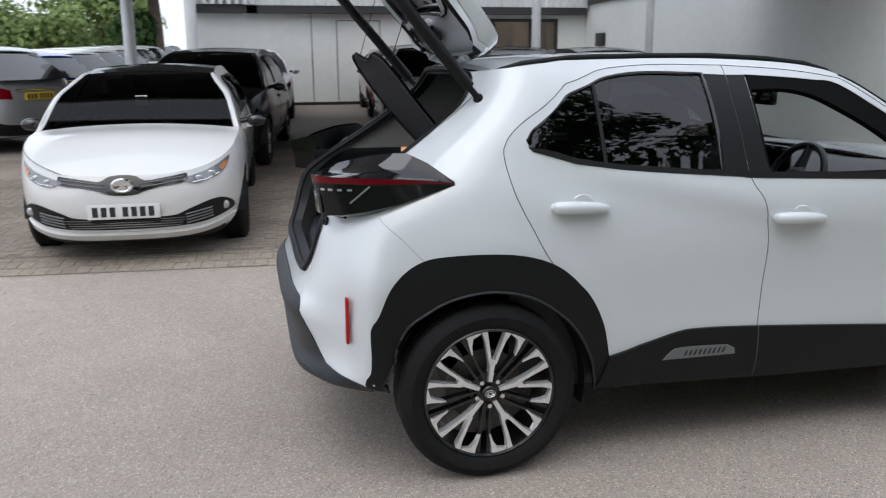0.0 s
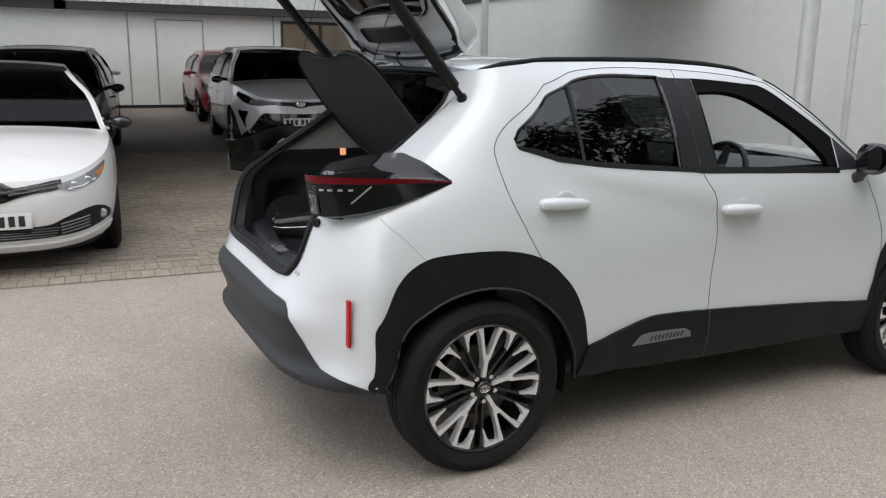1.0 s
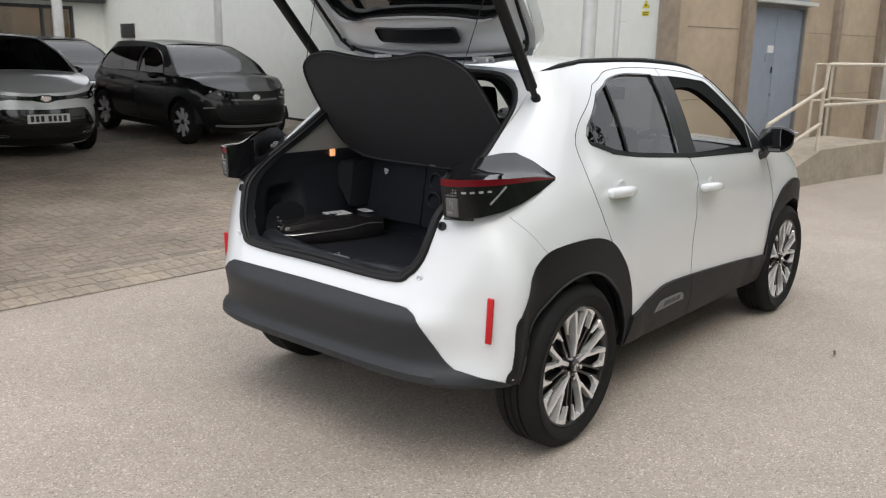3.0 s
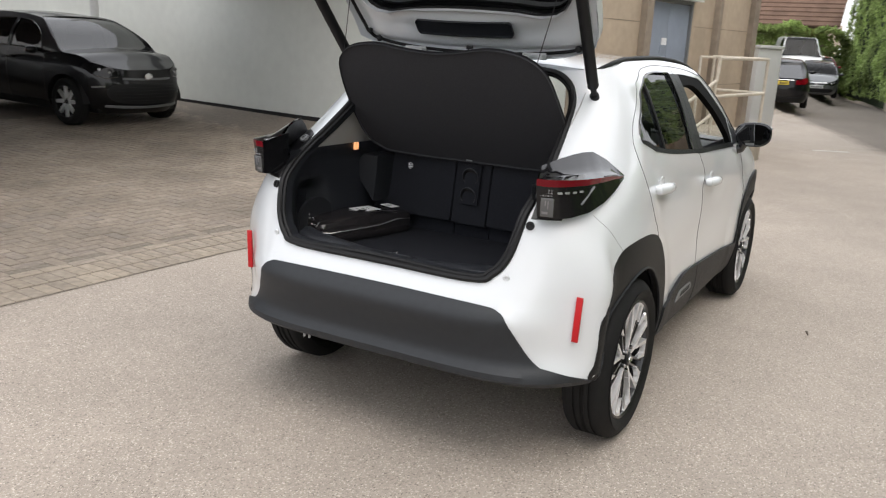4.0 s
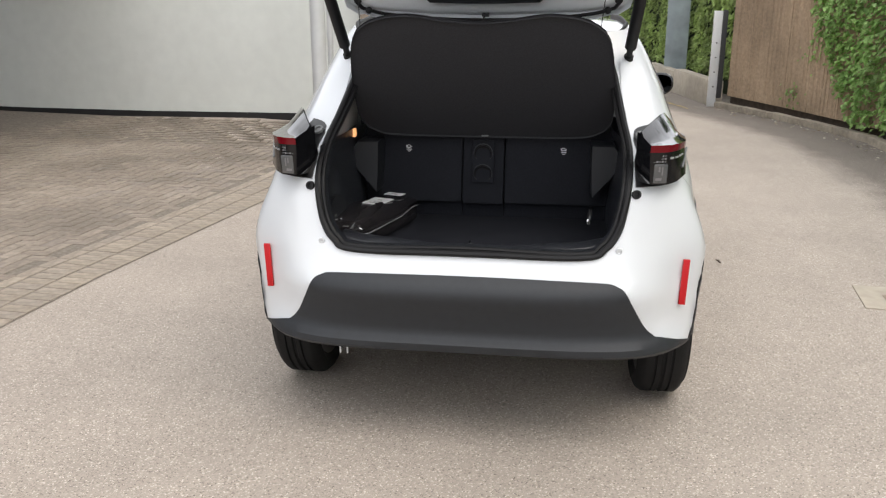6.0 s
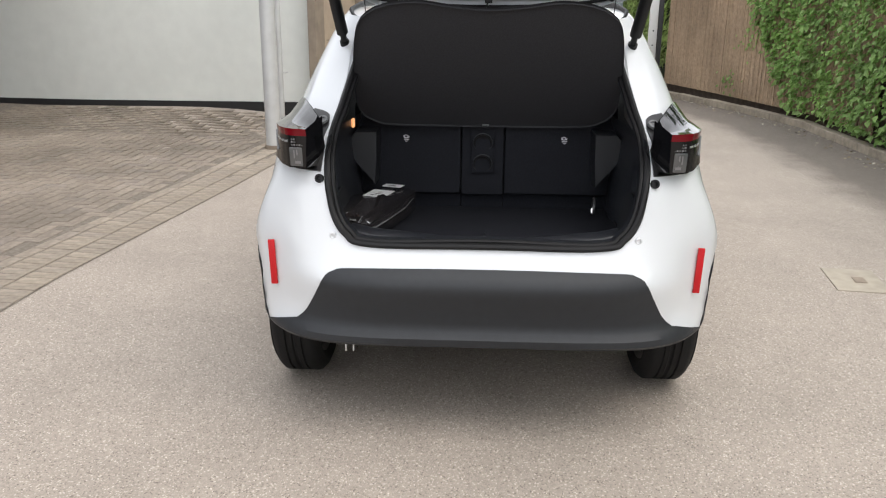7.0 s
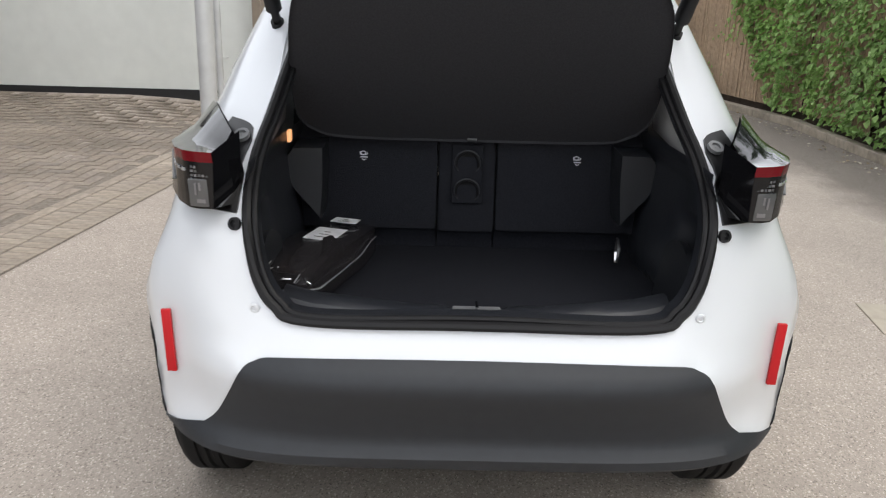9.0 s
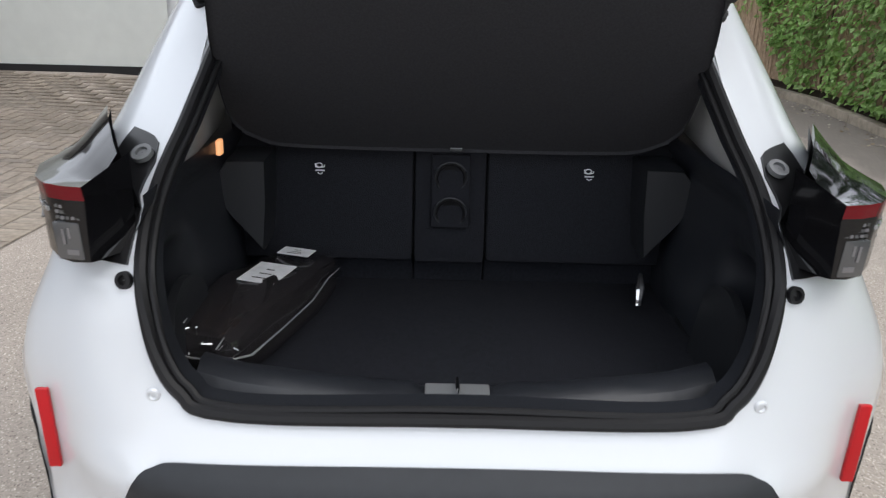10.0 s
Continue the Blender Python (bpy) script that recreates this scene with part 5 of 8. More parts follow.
        bmesh.ops.create_uvsphere(bm, u_segments=16, v_segments=10, radius=1, matrix=Matrix.Translation((hx + 0.01, y + 0.004, hz + 0.012)) @ Matrix.Diagonal((0.045, 0.006, 0.034, 1)))
        if side > 0:
            flip_y(bm)
        part("handle_cup", bm, M_SILVERW, dr)
        if key and side < 0:
            bm = bmesh.new()
            add_cyl(bm, (hx - 0.075, y - 0.045, hz + 0.002), 0.007, 0.006, "y", 12)
            part("lock", bm, M_GLOSSB, hd)
    # reflector in the bumper
    bm = bmesh.new()
    add_box(bm, (0.001, 0, 0), (0.011, 0.025, 0.176), bevel=0.003)
    rf = part("reflector", bm, M_REDR, car, "narrow red reflector")
    rf.matrix_local = Matrix.Translation((-0.530, side * 0.803, 0.646)) @ pose(0, 0, 0, side * -2.0, 0, -3 * side)
    # black panel beside the tail lamp, screws, bumper stops
    YS.panel("lamp_housing", [("r", 0.600, 1.006, 1), ("r", 0.70, 1.006, 1), ("r", 0.70, 1.14), ("r", 0.672, 1.190, 1), ("r", 0.630, 1.186), ("r", 0.603, 1.176), ("r", 0.598, 1.148), ("r", 0.608, 1.118), ("r", 0.610, 1.102), ("r", 0.598, 1.085), ("r", 0.598, 1.045)], M_BACK, car, side, offset=0.006, thick=0.014, label="black lamp housing with screw holes")
    for yy, zz, rr, mm in ((0.603, 0.982, 0.016, M_SEAL), (0.624, 1.152, 0.021, M_GREYP), (0.628, 1.075, 0.024, M_GLOSSB)):
        p = YS.at(YS.sy(yy, zz), zz, side)
        bm = bmesh.new()
        lathe(bm, [(0.001, 0.006), (rr * 0.55, 0.004), (rr * 0.6, 0.010), (rr, 0.010), (rr * 1.05, 0.0)], 20, "x", (0, 0, 0))
        o = part("screw", bm, mm, car)
        out = Vector((-1, 0.3 * side, (YS.R(zz + 0.01) - YS.R(zz - 0.01)) / 0.02)).normalized()
        o.matrix_local = Matrix.Translation(p + out * (0.010 if zz > 1 else 0.0)) @ out.to_track_quat("X", "Z").to_matrix().to_4x4()
    p = YS.at(YS.sy(0.55, 0.787), 0.787, side)
    bm = bmesh.new()
    lathe(bm, [(0.001, 0.003), (0.006, 0.003), (0.008, 0.006), (0.012, 0.005), (0.014, 0.0)], 20, "x")
    part("buffer", bm, M_WHITE, car).matrix_local = Matrix.Translation(p) @ pose(0, 0, 0, 0, 8, 180 - 10 * side)
    # inner panel behind door glass so that the cabin is closed below the windows
    bm = bmesh.new()
    for a, b in zip(range(0, 22), range(1, 23)):
        x0, x1 = 0.1 + a * 0.095, 0.1 + b * 0.095
        q = [bm.verts.new((x, side * (YS.H(x, z) - 0.06), z)) for x, z in ((x0, 0.3), (x1, 0.3), (x1, 1.115), (x0, 1.115))]
        bm.faces.new(q)
    part("door_lining", bm, M_TRIM, car)

# tail lamps
def tail_lamp(side):
    e = new("tail_lamp")
    e.parent = car
    e["label"] = "black wraparound tail lamp with red strip"
    # plan of the lamp's outer edge from the inner rear corner round to the tip
    edge = [(-0.628, 0.638), (-0.623, 0.676), (-0.606, 0.710), (-0.560, 0.744), (-0.47, 0.777), (-0.36, 0.790), (-0.24, 0.796), (-0.12, 0.799)]
    low = [(-0.612, 0.643), (-0.602, 0.676), (-0.580, 0.709), (-0.536, 0.746), (-0.46, 0.786), (-0.35, 0.803), (-0.24, 0.806), (-0.12, 0.800)]
    zt = [1.169, 1.170, 1.170, 1.169, 1.166, 1.160, 1.152, 1.138]
    zr = [1.144, 1.144, 1.144, 1.144, 1.142, 1.140, 1.138, 1.132]
    zb = [1.030, 1.026, 1.024, 1.028, 1.042, 1.064, 1.094, 1.130]
    ins = [(-0.525, 0.612, 1.203), (-0.485, 0.632, 1.214), (-0.44, 0.652, 1.226), (-0.395, 0.672, 1.235), (-0.34, 0.693, 1.242), (-0.28, 0.716, 1.242), (-0.21, 0.750, 1.208), (-0.12, 0.798, 1.142)]

    def strip(a, b):
        bm = bmesh.new()
        va = [bm.verts.new((p[0], side * p[1], p[2])) for p in a]
        vb = [bm.verts.new((p[0], side * p[1], p[2])) for p in b]
        for i in range(len(va) - 1):
            q = (va[i], va[i + 1], vb[i + 1], vb[i])
            bm.faces.new(q if side > 0 else q[::-1])
        bmesh.ops.subdivide_edges(bm, edges=bm.edges[:], cuts=2, use_grid_fill=True, smooth=0.0)
        return bm
    top = [(p[0], p[1], z) for p, z in zip(edge, zt)]
    mid = [(p[0] + 0.004, p[1] - 0.002, z) for p, z in zip(edge, zr)]
    bot = [(p[0], p[1], z) for p, z in zip(low, zb)]
    back = [(-0.46, 0.60, 1.00), (-0.45, 0.66, 1.00), (-0.44, 0.70, 1.00), (-0.42, 0.73, 1.01), (-0.38, 0.76, 1.03), (-0.32, 0.78, 1.06), (-0.24, 0.79, 1.09), (-0.12, 0.795, 1.128)]
    dip = [tuple(Vector(a).lerp(Vector(b), 0.55) - Vector((0, 0, 0.020 * min(1, 0.25 + (7 - n) / 5)))) for n, (a, b) in enumerate(zip(ins, top))]
    ltop = strip(ins, dip)
    tmp = bpy.data.meshes.new("t")
    tb = strip(dip, top)
    tb.to_mesh(tmp), tb.free()
    ltop.from_mesh(tmp)
    bpy.data.meshes.remove(tmp)
    bmesh.ops.remove_doubles(ltop, verts=ltop.verts, dist=0.0005)
    part("lamp_top", ltop, M_GLOSSB, e, "gloss black upper cover")
    part("red_strip", strip(top, mid), M_REDL, e, "red light strip")
    part("lens", strip(mid, bot), M_SMOKE, e, "smoked lower lens")
    part("lamp_base", strip(bot, back), M_GLOSSB, e)
    part("lamp_inside", strip([(p[0] + 0.005, p[1] - 0.005, p[2] - 0.006) for p in ins], [(p[0] + 0.02, p[1] - 0.01, p[2]) for p in back]), M_SEAL, e)
    bm = bmesh.new()
    q = [(-0.628, 0.638, 1.169), (-0.624, 0.638, 1.144), (-0.612, 0.643, 1.030), (-0.50, 0.60, 1.02), (-0.50, 0.60, 1.20)]
    bm.faces.new([bm.verts.new((a, side * b, c)) for a, b, c in q])
    part("lamp_end", bm, M_GLOSSB, e)
    # indicator and reversing lamp behind the lens edge
    face = lambda y: -0.617 + 0.125 * (y - 0.64) + 0.35 * max(0, y - 0.68)
    for r in range(3):
        for k in range(5):
            bm = bmesh.new()
            y = 0.653 + 0.0095 * k
            add_box(bm, (face(y) - 0.0005, side * y, 1.131 - 0.010 * r), (0.004, 0.0065, 0.006), rz=-7 * side)
            part("light_dot", bm, M_DIML if (r + k) % 2 else M_SMOKEG, e, smooth=False)
    for x, y, a in ((-0.592, 0.716, 45), (-0.567, 0.735, 55), (-0.535, 0.751, 68), (-0.500, 0.763, 72)):
        bm = bmesh.new()
        add_box(bm, (x, side * y, 1.122), (0.004, 0.018, 0.008), rz=-a * side, bevel=0.001)
        part("light_dash", bm, M_CLEARL, e)
    tilt = Matrix.Rotation(radians(-9 * side), 3, "Z") @ Matrix.Rotation(radians(-6), 3, "Y")
    bm = bmesh.new()
    add_box(bm, (-0.606, side * 0.677, 1.068), (0.012, 0.050, 0.072), bevel=0.006, rot=tilt)
    rev = part("reversing_lamp", bm, M_SMOKEG, e, "smoky clear reversing lamp")
    for k, (dy, dz, h) in enumerate(((-0.014, 0.012, 0.030), (-0.004, 0.016, 0.020), (0.006, 0.010, 0.030), (-0.006, -0.020, 0.010))):
        bm = bmesh.new()
        add_box(bm, (-0.6125 - 0.1 * dz, side * (0.677 + dy), 1.068 + dz), (0.003, 0.005 if k < 3 else 0.022, h), rot=tilt)
        part("facet", bm, M_DIML, rev, smooth=False)
    for q in ((-0.43, 0.786, 1.135, -0.50, 0.768, 1.075), (-0.20, 0.795, 1.151, -0.33, 0.788, 1.160)):
        bm = bmesh.new()
        add_tube(bm, [(q[0], side * q[1], q[2]), (q[3], side * q[4], q[5])], 0.004, 6)
        part("chrome_line", bm, M_GREYP, e)
    return e


for side in (-1, 1):
    tail_lamp(side)
# grey lower bumper insert, in one piece from side to side
half = YS.pts([("r", 0.20, 0.686), ("r", 0.48, 0.679), ("r", 0.545, 0.665), ("r", 0.585, 0.632), ("r", 0.655, 0.50), ("r", 0.70, 0.452, 1), ("x", -0.52, 0.415), ("x", -0.44, 0.389, 1), ("x", -0.44, 0.378, 1), ("r", 0.70, 0.380), ("r", 0.50, 0.388), ("r", 0.20, 0.394)])
mid_s = YS.cr - 2.0
insert = smooth_path(half + [(2 * mid_s - p[0], *p[1:]) for p in half[::-1]], True, 0.02)
skin("lower_bumper", insert, lambda s, z: YS.at(s, z, -1), M_PLASTIC, car, step=0.02, offset=0.006, thick=0.05, label="dark grey textured plastic bumper insert")
bm = bmesh.new()
add_box(bm, (1.35, 0, 0.27), (2.9, 1.2, 0.10), bevel=0.03)
add_box(bm, (-0.33, 0, 0.40), (0.46, 1.0, 0.10), bevel=0.04)
part("underbody", bm, M_SEAL, car)
bm = bmesh.new()
add_box(bm, (-0.45, 0.515, 0.305), (0.012, 0.006, 0.110), bevel=0.002)
add_box(bm, (-0.45, 0.545, 0.305), (0.012, 0.006, 0.110), bevel=0.002)
add_box(bm, (-0.45, 0.53, 0.365), (0.012, 0.036, 0.010), bevel=0.002)
part("tow_hook", bm, M_LABEL, car, "pale metal hook under the bumper")
# roof, screen, bonnet
YS.top("roof", 0.10, 1.57, lambda x: car_top(x) - 0.002, 0.025, M_WHITE, car, 20, 16, label="white roof")
YS.top("windscreen", 1.56, 2.15, lambda x: car_top(x) - 0.004, 0.025, G_CLEAR, car, 14, 14, thick=0, lift=0.0, inset=0.02)
YS.top("bonnet", 2.15, 3.33, lambda x: car_top(x), lambda x: 0.025 + 0.025 * min(1.0, (x - 2.15) / 0.3), M_WHITE, car, 18, 16, label="white bonnet")
for side in (-1, 1):
    bm = bmesh.new()
    xs = [0.09, 0.12, 0.2, 0.4, 0.7, 1.0, 1.25, 1.42, 1.52, 1.58]
    dz = [-0.005, 0.000, 0.005, 0.009, 0.010, 0.010, 0.009, 0.007, 0.000, -0.007]
    add_tube(bm, [(x, side * (YS.H(x, car_top(x)) - 0.012), car_top(x) + d) for x, d in zip(xs, dz)], [0.004, 0.007, 0.009, 0.0095, 0.0095, 0.0095, 0.0095, 0.009, 0.007, 0.003], 10, flat=1.3)
    part("roof_rail", bm, M_ARCH, car, "black roof rail")
    # door mirror
    mir = new("door_mirror")
    mir.parent = car
    mir["label"] = "black door mirror"
    bm = bmesh.new()
    bmesh.ops.create_uvsphere(bm, u_segments=24, v_segments=16, radius=1)
    for v in bm.verts:
        c = v.co
        v.co = Vector(((2.02 + 0.085 * c.x if c.x > 0 else 2.02 + 0.02 * c.x) - 0.05 * c.y, side * (0.922 + 0.117 * math.copysign(abs(c.y) ** 0.75, c.y)), 1.15 + 0.075 * math.copysign(abs(c.z) ** 0.75, c.z) + 0.012 * c.y))
    part("mirror_shell", bm, M_GLOSSB, mir)
    bm = bmesh.new()
    bmesh.ops.create_circle(bm, cap_ends=True, segments=28, radius=1)
    for v in bm.verts:
        c = v.co.copy()
        v.co = Vector((1.997 - 0.05 * c.x, side * (0.922 + 0.104 * math.copysign(abs(c.x) ** 0.75, c.x)), 1.15 + 0.064 * math.copysign(abs(c.y) ** 0.75, c.y) + 0.012 * c.x))
    part("mirror_glass", bm, mat("mirror", (0.22, 0.225, 0.23), 0.03, 1.0), mir)
    bm = bmesh.new()
    add_tube(bm, [(2.03, side * 0.82, 1.045), (2.03, side * 0.86, 1.06), (2.03, side * 0.875, 1.09)], [0.03, 0.028, 0.026], 10)
    part("mirror_arm", bm, M_GLOSSB, mir)
    bm = bmesh.new()
    add_box(bm, (2.082, side * 0.955, 1.19), (0.02, 0.14, 0.012), rz=0, bevel=0.004)
    part("indicator", bm, M_CLEARL, mir)
# wheels
w0 = make_wheel(car, 0.0, -0.784, 0.333, r=0.350, width=0.208, rim_r=0.263)
for x, y in ((2.56, -0.784), (0.0, 0.784), (2.56, 0.784)):
    copy_part(w0, car, pose(x, y, 0.333, 0, 0, 0 if y < 0 else 180))
# ---- boot of the crossover ----
def loft(bm, loops, closed=False):
    vs = [[bm.verts.new(p) for p in l] for l in loops]
    for a, b in zip(vs, vs[1:]):
        n = len(a)
        for k in range(n if closed else n - 1):
            bm.faces.new((a[k], a[(k + 1) % n], b[(k + 1) % n], b[k]))
    return vs


hs = smooth_path(YS.pts(HATCH), False, 0.02)
ring = [YS.at(s, z, -1) for s, z in hs] + [YS.at(s, z, 1) for s, z in hs[::-1]][1:-1]


def shrink(p, k, dx=0.0):
    """Move a point of the opening towards its middle by k metres, and into the car by dx."""
    d = Vector((0, -p.y, (1.12 - p.z)))
    return p + d.normalized() * k + Vector((dx, 0, 0))


bm = bmesh.new()
loft(bm, [[shrink(p, 0.0, -0.004) for p in ring], [shrink(p, 0.006, 0.004) for p in ring], [shrink(p, 0.012, 0.03) for p in ring]], True)
part("boot_flange", bm, M_WHITE, car)
bm = bmesh.new()
add_tube(bm, [shrink(p, 0.014, -0.003) for p in ring], 0.013, 8, True)
part("boot_seal", bm, M_SEAL, car, "black rubber seal round the boot opening")
bm = bmesh.new()
add_tube(bm, [shrink(p, 0.032, 0.004) for p in ring], 0.008, 8, True)
part("inner_seal", bm, M_SEAL, car)
bm = bmesh.new()
loft(bm, [[shrink(p, 0.02, 0.0) for p in ring], [shrink(p, 0.036, 0.012) for p in ring], [shrink(p, 0.038, 0.05) for p in ring]], True)
part("boot_frame", bm, M_TRIM, car)
FZ = 0.705
bm = bmesh.new()
add_box(bm, (-0.16, 0, FZ - 0.012), (0.80, 1.16, 0.024), bevel=0.008)
part("boot_floor", bm, M_CARPET, car, "black carpeted boot floor")
# sill cover with the latch recess
bm = bmesh.new()
prof = [(-0.600, 0.742), (-0.578, 0.775), (-0.545, 0.788), (-0.51, 0.782), (-0.478, 0.745), (-0.468, 0.70)]
ys = [-0.50, -0.42, -0.30, -0.16, -0.09, -0.075, 0.075, 0.09, 0.16, 0.30, 0.42, 0.50]
rows = []
for y in ys:
    drop = 0.022 if abs(y) <= 0.08 else (0.012 if abs(y) < 0.17 else 0.0)
    lift = 0.02 * max(0, abs(y) - 0.38) / 0.12
    rows.append([bm.verts.new((x + 0.04 * (abs(y) / 0.5) ** 3, y, z - drop * (1 if 0 < i < 5 else 0) - 0.012 + lift)) for i, (x, z) in enumerate(prof)])
for a, b in zip(rows, rows[1:]):
    for k in range(len(prof) - 1):
        bm.faces.new((a[k], a[k + 1], b[k + 1], b[k]))
bmesh.ops.recalc_face_normals(bm, faces=bm.faces)
sillc = part("boot_sill", bm, M_TRIM, car, "black plastic boot sill cover")
bm = bmesh.new()
add_box(bm, (-0.553, 0, 0.757), (0.05, 0.125, 0.012), bevel=0.004)
lt = part("latch_plate", bm, M_GREYP, sillc)
bm = bmesh.new()
add_tube(bm, [(-0.572, 0, 0.740), (-0.572, 0, 0.775), (-0.532, 0, 0.775), (-0.532, 0, 0.740)], 0.004, 6)
part("striker", bm, M_CHROME, lt)
# side linings with their pockets and ledges
for side in (-1, 1):
    bm = bmesh.new()
    xs = [-0.52, -0.47, -0.44, -0.41, -0.36, -0.30, -0.26, -0.23, -0.18, -0.12, 0.0, 0.12, 0.20]
    zs = [0.69, 0.74, 0.77, 0.80, 0.86, 0.92, 0.95, 0.98, 1.03, 1.06, 1.10, 1.125]
    rows = []
    for x in xs:
        r = []
        for z in zs:
            y = 0.575 + 0.05 * (z - 0.7) - 0.03 * max(0, (x + 0.30)) / 0.5
            # rounded pocket in the side, wheel housing behind it
            y += 0.085 * math.exp(-((x + 0.34) / 0.09) ** 4 - ((z - 0.86) / 0.10) ** 4)
            y -= 0.030 * math.exp(-((x + 0.02) / 0.12) ** 2 - ((z - 0.80) / 0.14) ** 2)
            if z > 1.09:
                y -= 0.02
            r.append(bm.verts.new((x, side * y, z)))
        rows.append(r)
    for a, b in zip(rows, rows[1:]):
        for k in range(len(zs) - 1):
            bm.faces.new((a[k], a[k + 1], b[k + 1], b[k]) if side > 0 else (a[k], b[k], b[k + 1], a[k + 1]))
    bmesh.ops.subdivide_edges(bm, edges=bm.edges[:], cuts=1, use_grid_fill=True, smooth=0.6)
    lin = part("boot_lining", bm, M_TRIM, car, "black moulded boot side lining")
    # angled seat-side bolster and the smooth pale panel of the pocket
    bm = bmesh.new()
    face = [(0.462, 1.066), (0.556, 1.064), (0.602, 1.003), (0.548, 0.925), (0.492, 0.865), (0.470, 0.84), (0.462, 0.95)]
    loft(bm, [[(x0 + 0.10 * (1.07 - z) * k, side * (y * (1 - inset) + 0.53 * inset), z * (1 - inset) + 0.97 * inset) for y, z in face] for x0, k, inset in ((0.16, 0, 0.0), (0.01, -1, 0.0), (0.0, -1, 0.05))], True)
    bm.verts.ensure_lookup_table()
    bm.faces.new(bm.verts[-len(face):])
    bmesh.ops.recalc_face_normals(bm, faces=bm.faces)
    part("side_bolster", bm, M_POCKET, lin)
    pocket = smooth_path([(-0.25, 0.70, 1), (-0.25, 0.85, 1), (-0.29, 0.885), (-0.36, 0.895), (-0.43, 0.865), (-0.475, 0.79), (-0.475, 0.715, 1)], True, 0.02)
    skin("side_pocket", pocket, lambda x, z: Vector((x, side * (0.532 + 0.30 * (z - 0.70) ** 1.0 * 0.5 - 0.10 * (x + 0.25) * 0.5), z)), M_POCKET, lin, step=0.04, thick=0.02, flip=side < 0)
    bm = bmesh.new()
    add_tube(bm, [(-0.02, side * 0.47, 0.80), (-0.05, side * 0.465, 0.775), (-0.07, side * 0.46, 0.735)], [0.006, 0.012, 0.008], 8)
    part("luggage_hook", bm, M_CHROME, lin, "small chrome luggage hook")
    # pale inner pillar trim above the linings
    bm = bmesh.new()
    q = [(-0.40, 0.575, 1.10), (0.30, 0.63, 1.10), (0.30, 0.60, 1.46), (0.04, 0.555, 1.46), (-0.12, 0.56, 1.33)]
    bm.faces.new([bm.verts.new((a, side * b, c)) for a, b, c in q])
    part("inner_pillar_trim", bm, M_HEAD, car, "pale grey pillar trim")
bm = bmesh.new()
add_box(bm, (-0.055, 0.555, 1.108), (0.030, 0.012, 0.036), bevel=0.004)
part("boot_lamp", bm, lamp_m, car, "small glowing boot lamp")
# rear seat backs, the middle one with two cup recesses
seat = new("rear_seat")
seat.parent = car
seat["label"] = "black cloth rear seat back, upright"
for y0, y1 in ((0.105, 0.58), (-0.58, -0.085), (-0.085, 0.105)):
    bm = bmesh.new()
    tilt = Matrix.Rotation(radians(9), 3, "Y")
    add_box(bm, (0.185, (y0 + y1) / 2, 0.965), (0.11, y1 - y0 - 0.001, 0.40 if y1 - y0 > 0.3 else 0.41), bevel=0.02, rot=tilt)
    part("seat_back", bm, M_CLOTH, seat)
    bm = bmesh.new()
    add_box(bm, (0.165, (y0 + y1) / 2, 0.76), (0.03, y1 - y0 - 0.003, 0.17), bevel=0.008)
    part("seat_flap", bm, M_CARPET, seat)
bm = bmesh.new()
add_box(bm, (0.118, 0.01, 0.965), (0.016, 0.10, 0.19), bevel=0.006, rot=Matrix.Rotation(radians(9), 3, "Y"))
panel = part("armrest_hatch", bm, M_CLOTH, seat)
for zz in (0.915, 1.005):
    bm = bmesh.new()
    lathe(bm, [(0.040, 0.0), (0.042, 0.006), (0.036, 0.006), (0.030, -0.006), (0.001, -0.008)], 24, "x", (0, 0, 0))
    o = part("cup_recess", bm, M_SEAL, panel)
    o.matrix_local = Matrix.Translation((0.108 + (zz - 0.965) * 0.16, 0.01, zz)) @ pose(0, 0, 0, 0, 9, 180)
    bm = bmesh.new()
    add_tube(bm, [(0.0, 0.041 * math.cos(k * math.pi / 12), 0.041 * math.sin(k * math.pi / 12)) for k in range(24)], 0.0028, 6, True)
    o = part("recess_rim", bm, M_PLASTIC, panel)
    o.matrix_local = Matrix.Translation((0.103 + (zz - 0.965) * 0.16, 0.01, zz)) @ pose(0, 0, 0, 0, 9, 180)
for y in (-0.346, 0.346):
    bm = bmesh.new()
    add_tube(bm, [(0.118, y + 0.003 + 0.010 * math.cos(k * math.pi / 6), 1.030 + 0.008 * math.sin(k * math.pi / 6)) for k in range(12)], 0.0022, 5, True)
    add_tube(bm, [(0.118, y + 0.016, 1.036), (0.118, y + 0.015, 1.024), (0.117, y + 0.004, 1.021), (0.118, y - 0.012, 1.024), (0.119, y - 0.014, 1.031)], 0.0024, 5)
    add_tube(bm, [(0.114, y + 0.008, 1.004), (0.113, y, 0.999), (0.114, y - 0.008, 1.004)], 0.002, 5)
    add_box(bm, (0.115, y, 1.012), (0.002, 0.030, 0.005))
    for v in bm.verts:
        v.co.y, v.co.z = y + (v.co.y - y) * 0.8, 1.018 + (v.co.z - 1.018) * 0.72
    part("anchor_symbol", bm, M_LABEL, seat, "white anchor symbol", smooth=False)
for y in (-0.36, 0.0, 0.36):
    bm = bmesh.new()
    add_box(bm, (0.24, y, 1.24), (0.09, 0.25 if y else 0.2, 0.13), bevel=0.03)
    part("headrest", bm, M_CLOTH, seat)
# parcel shelf, lifted with the tailgate
sd = Vector((-0.40, 0, 0.49)).normalized()
sl = 0.665


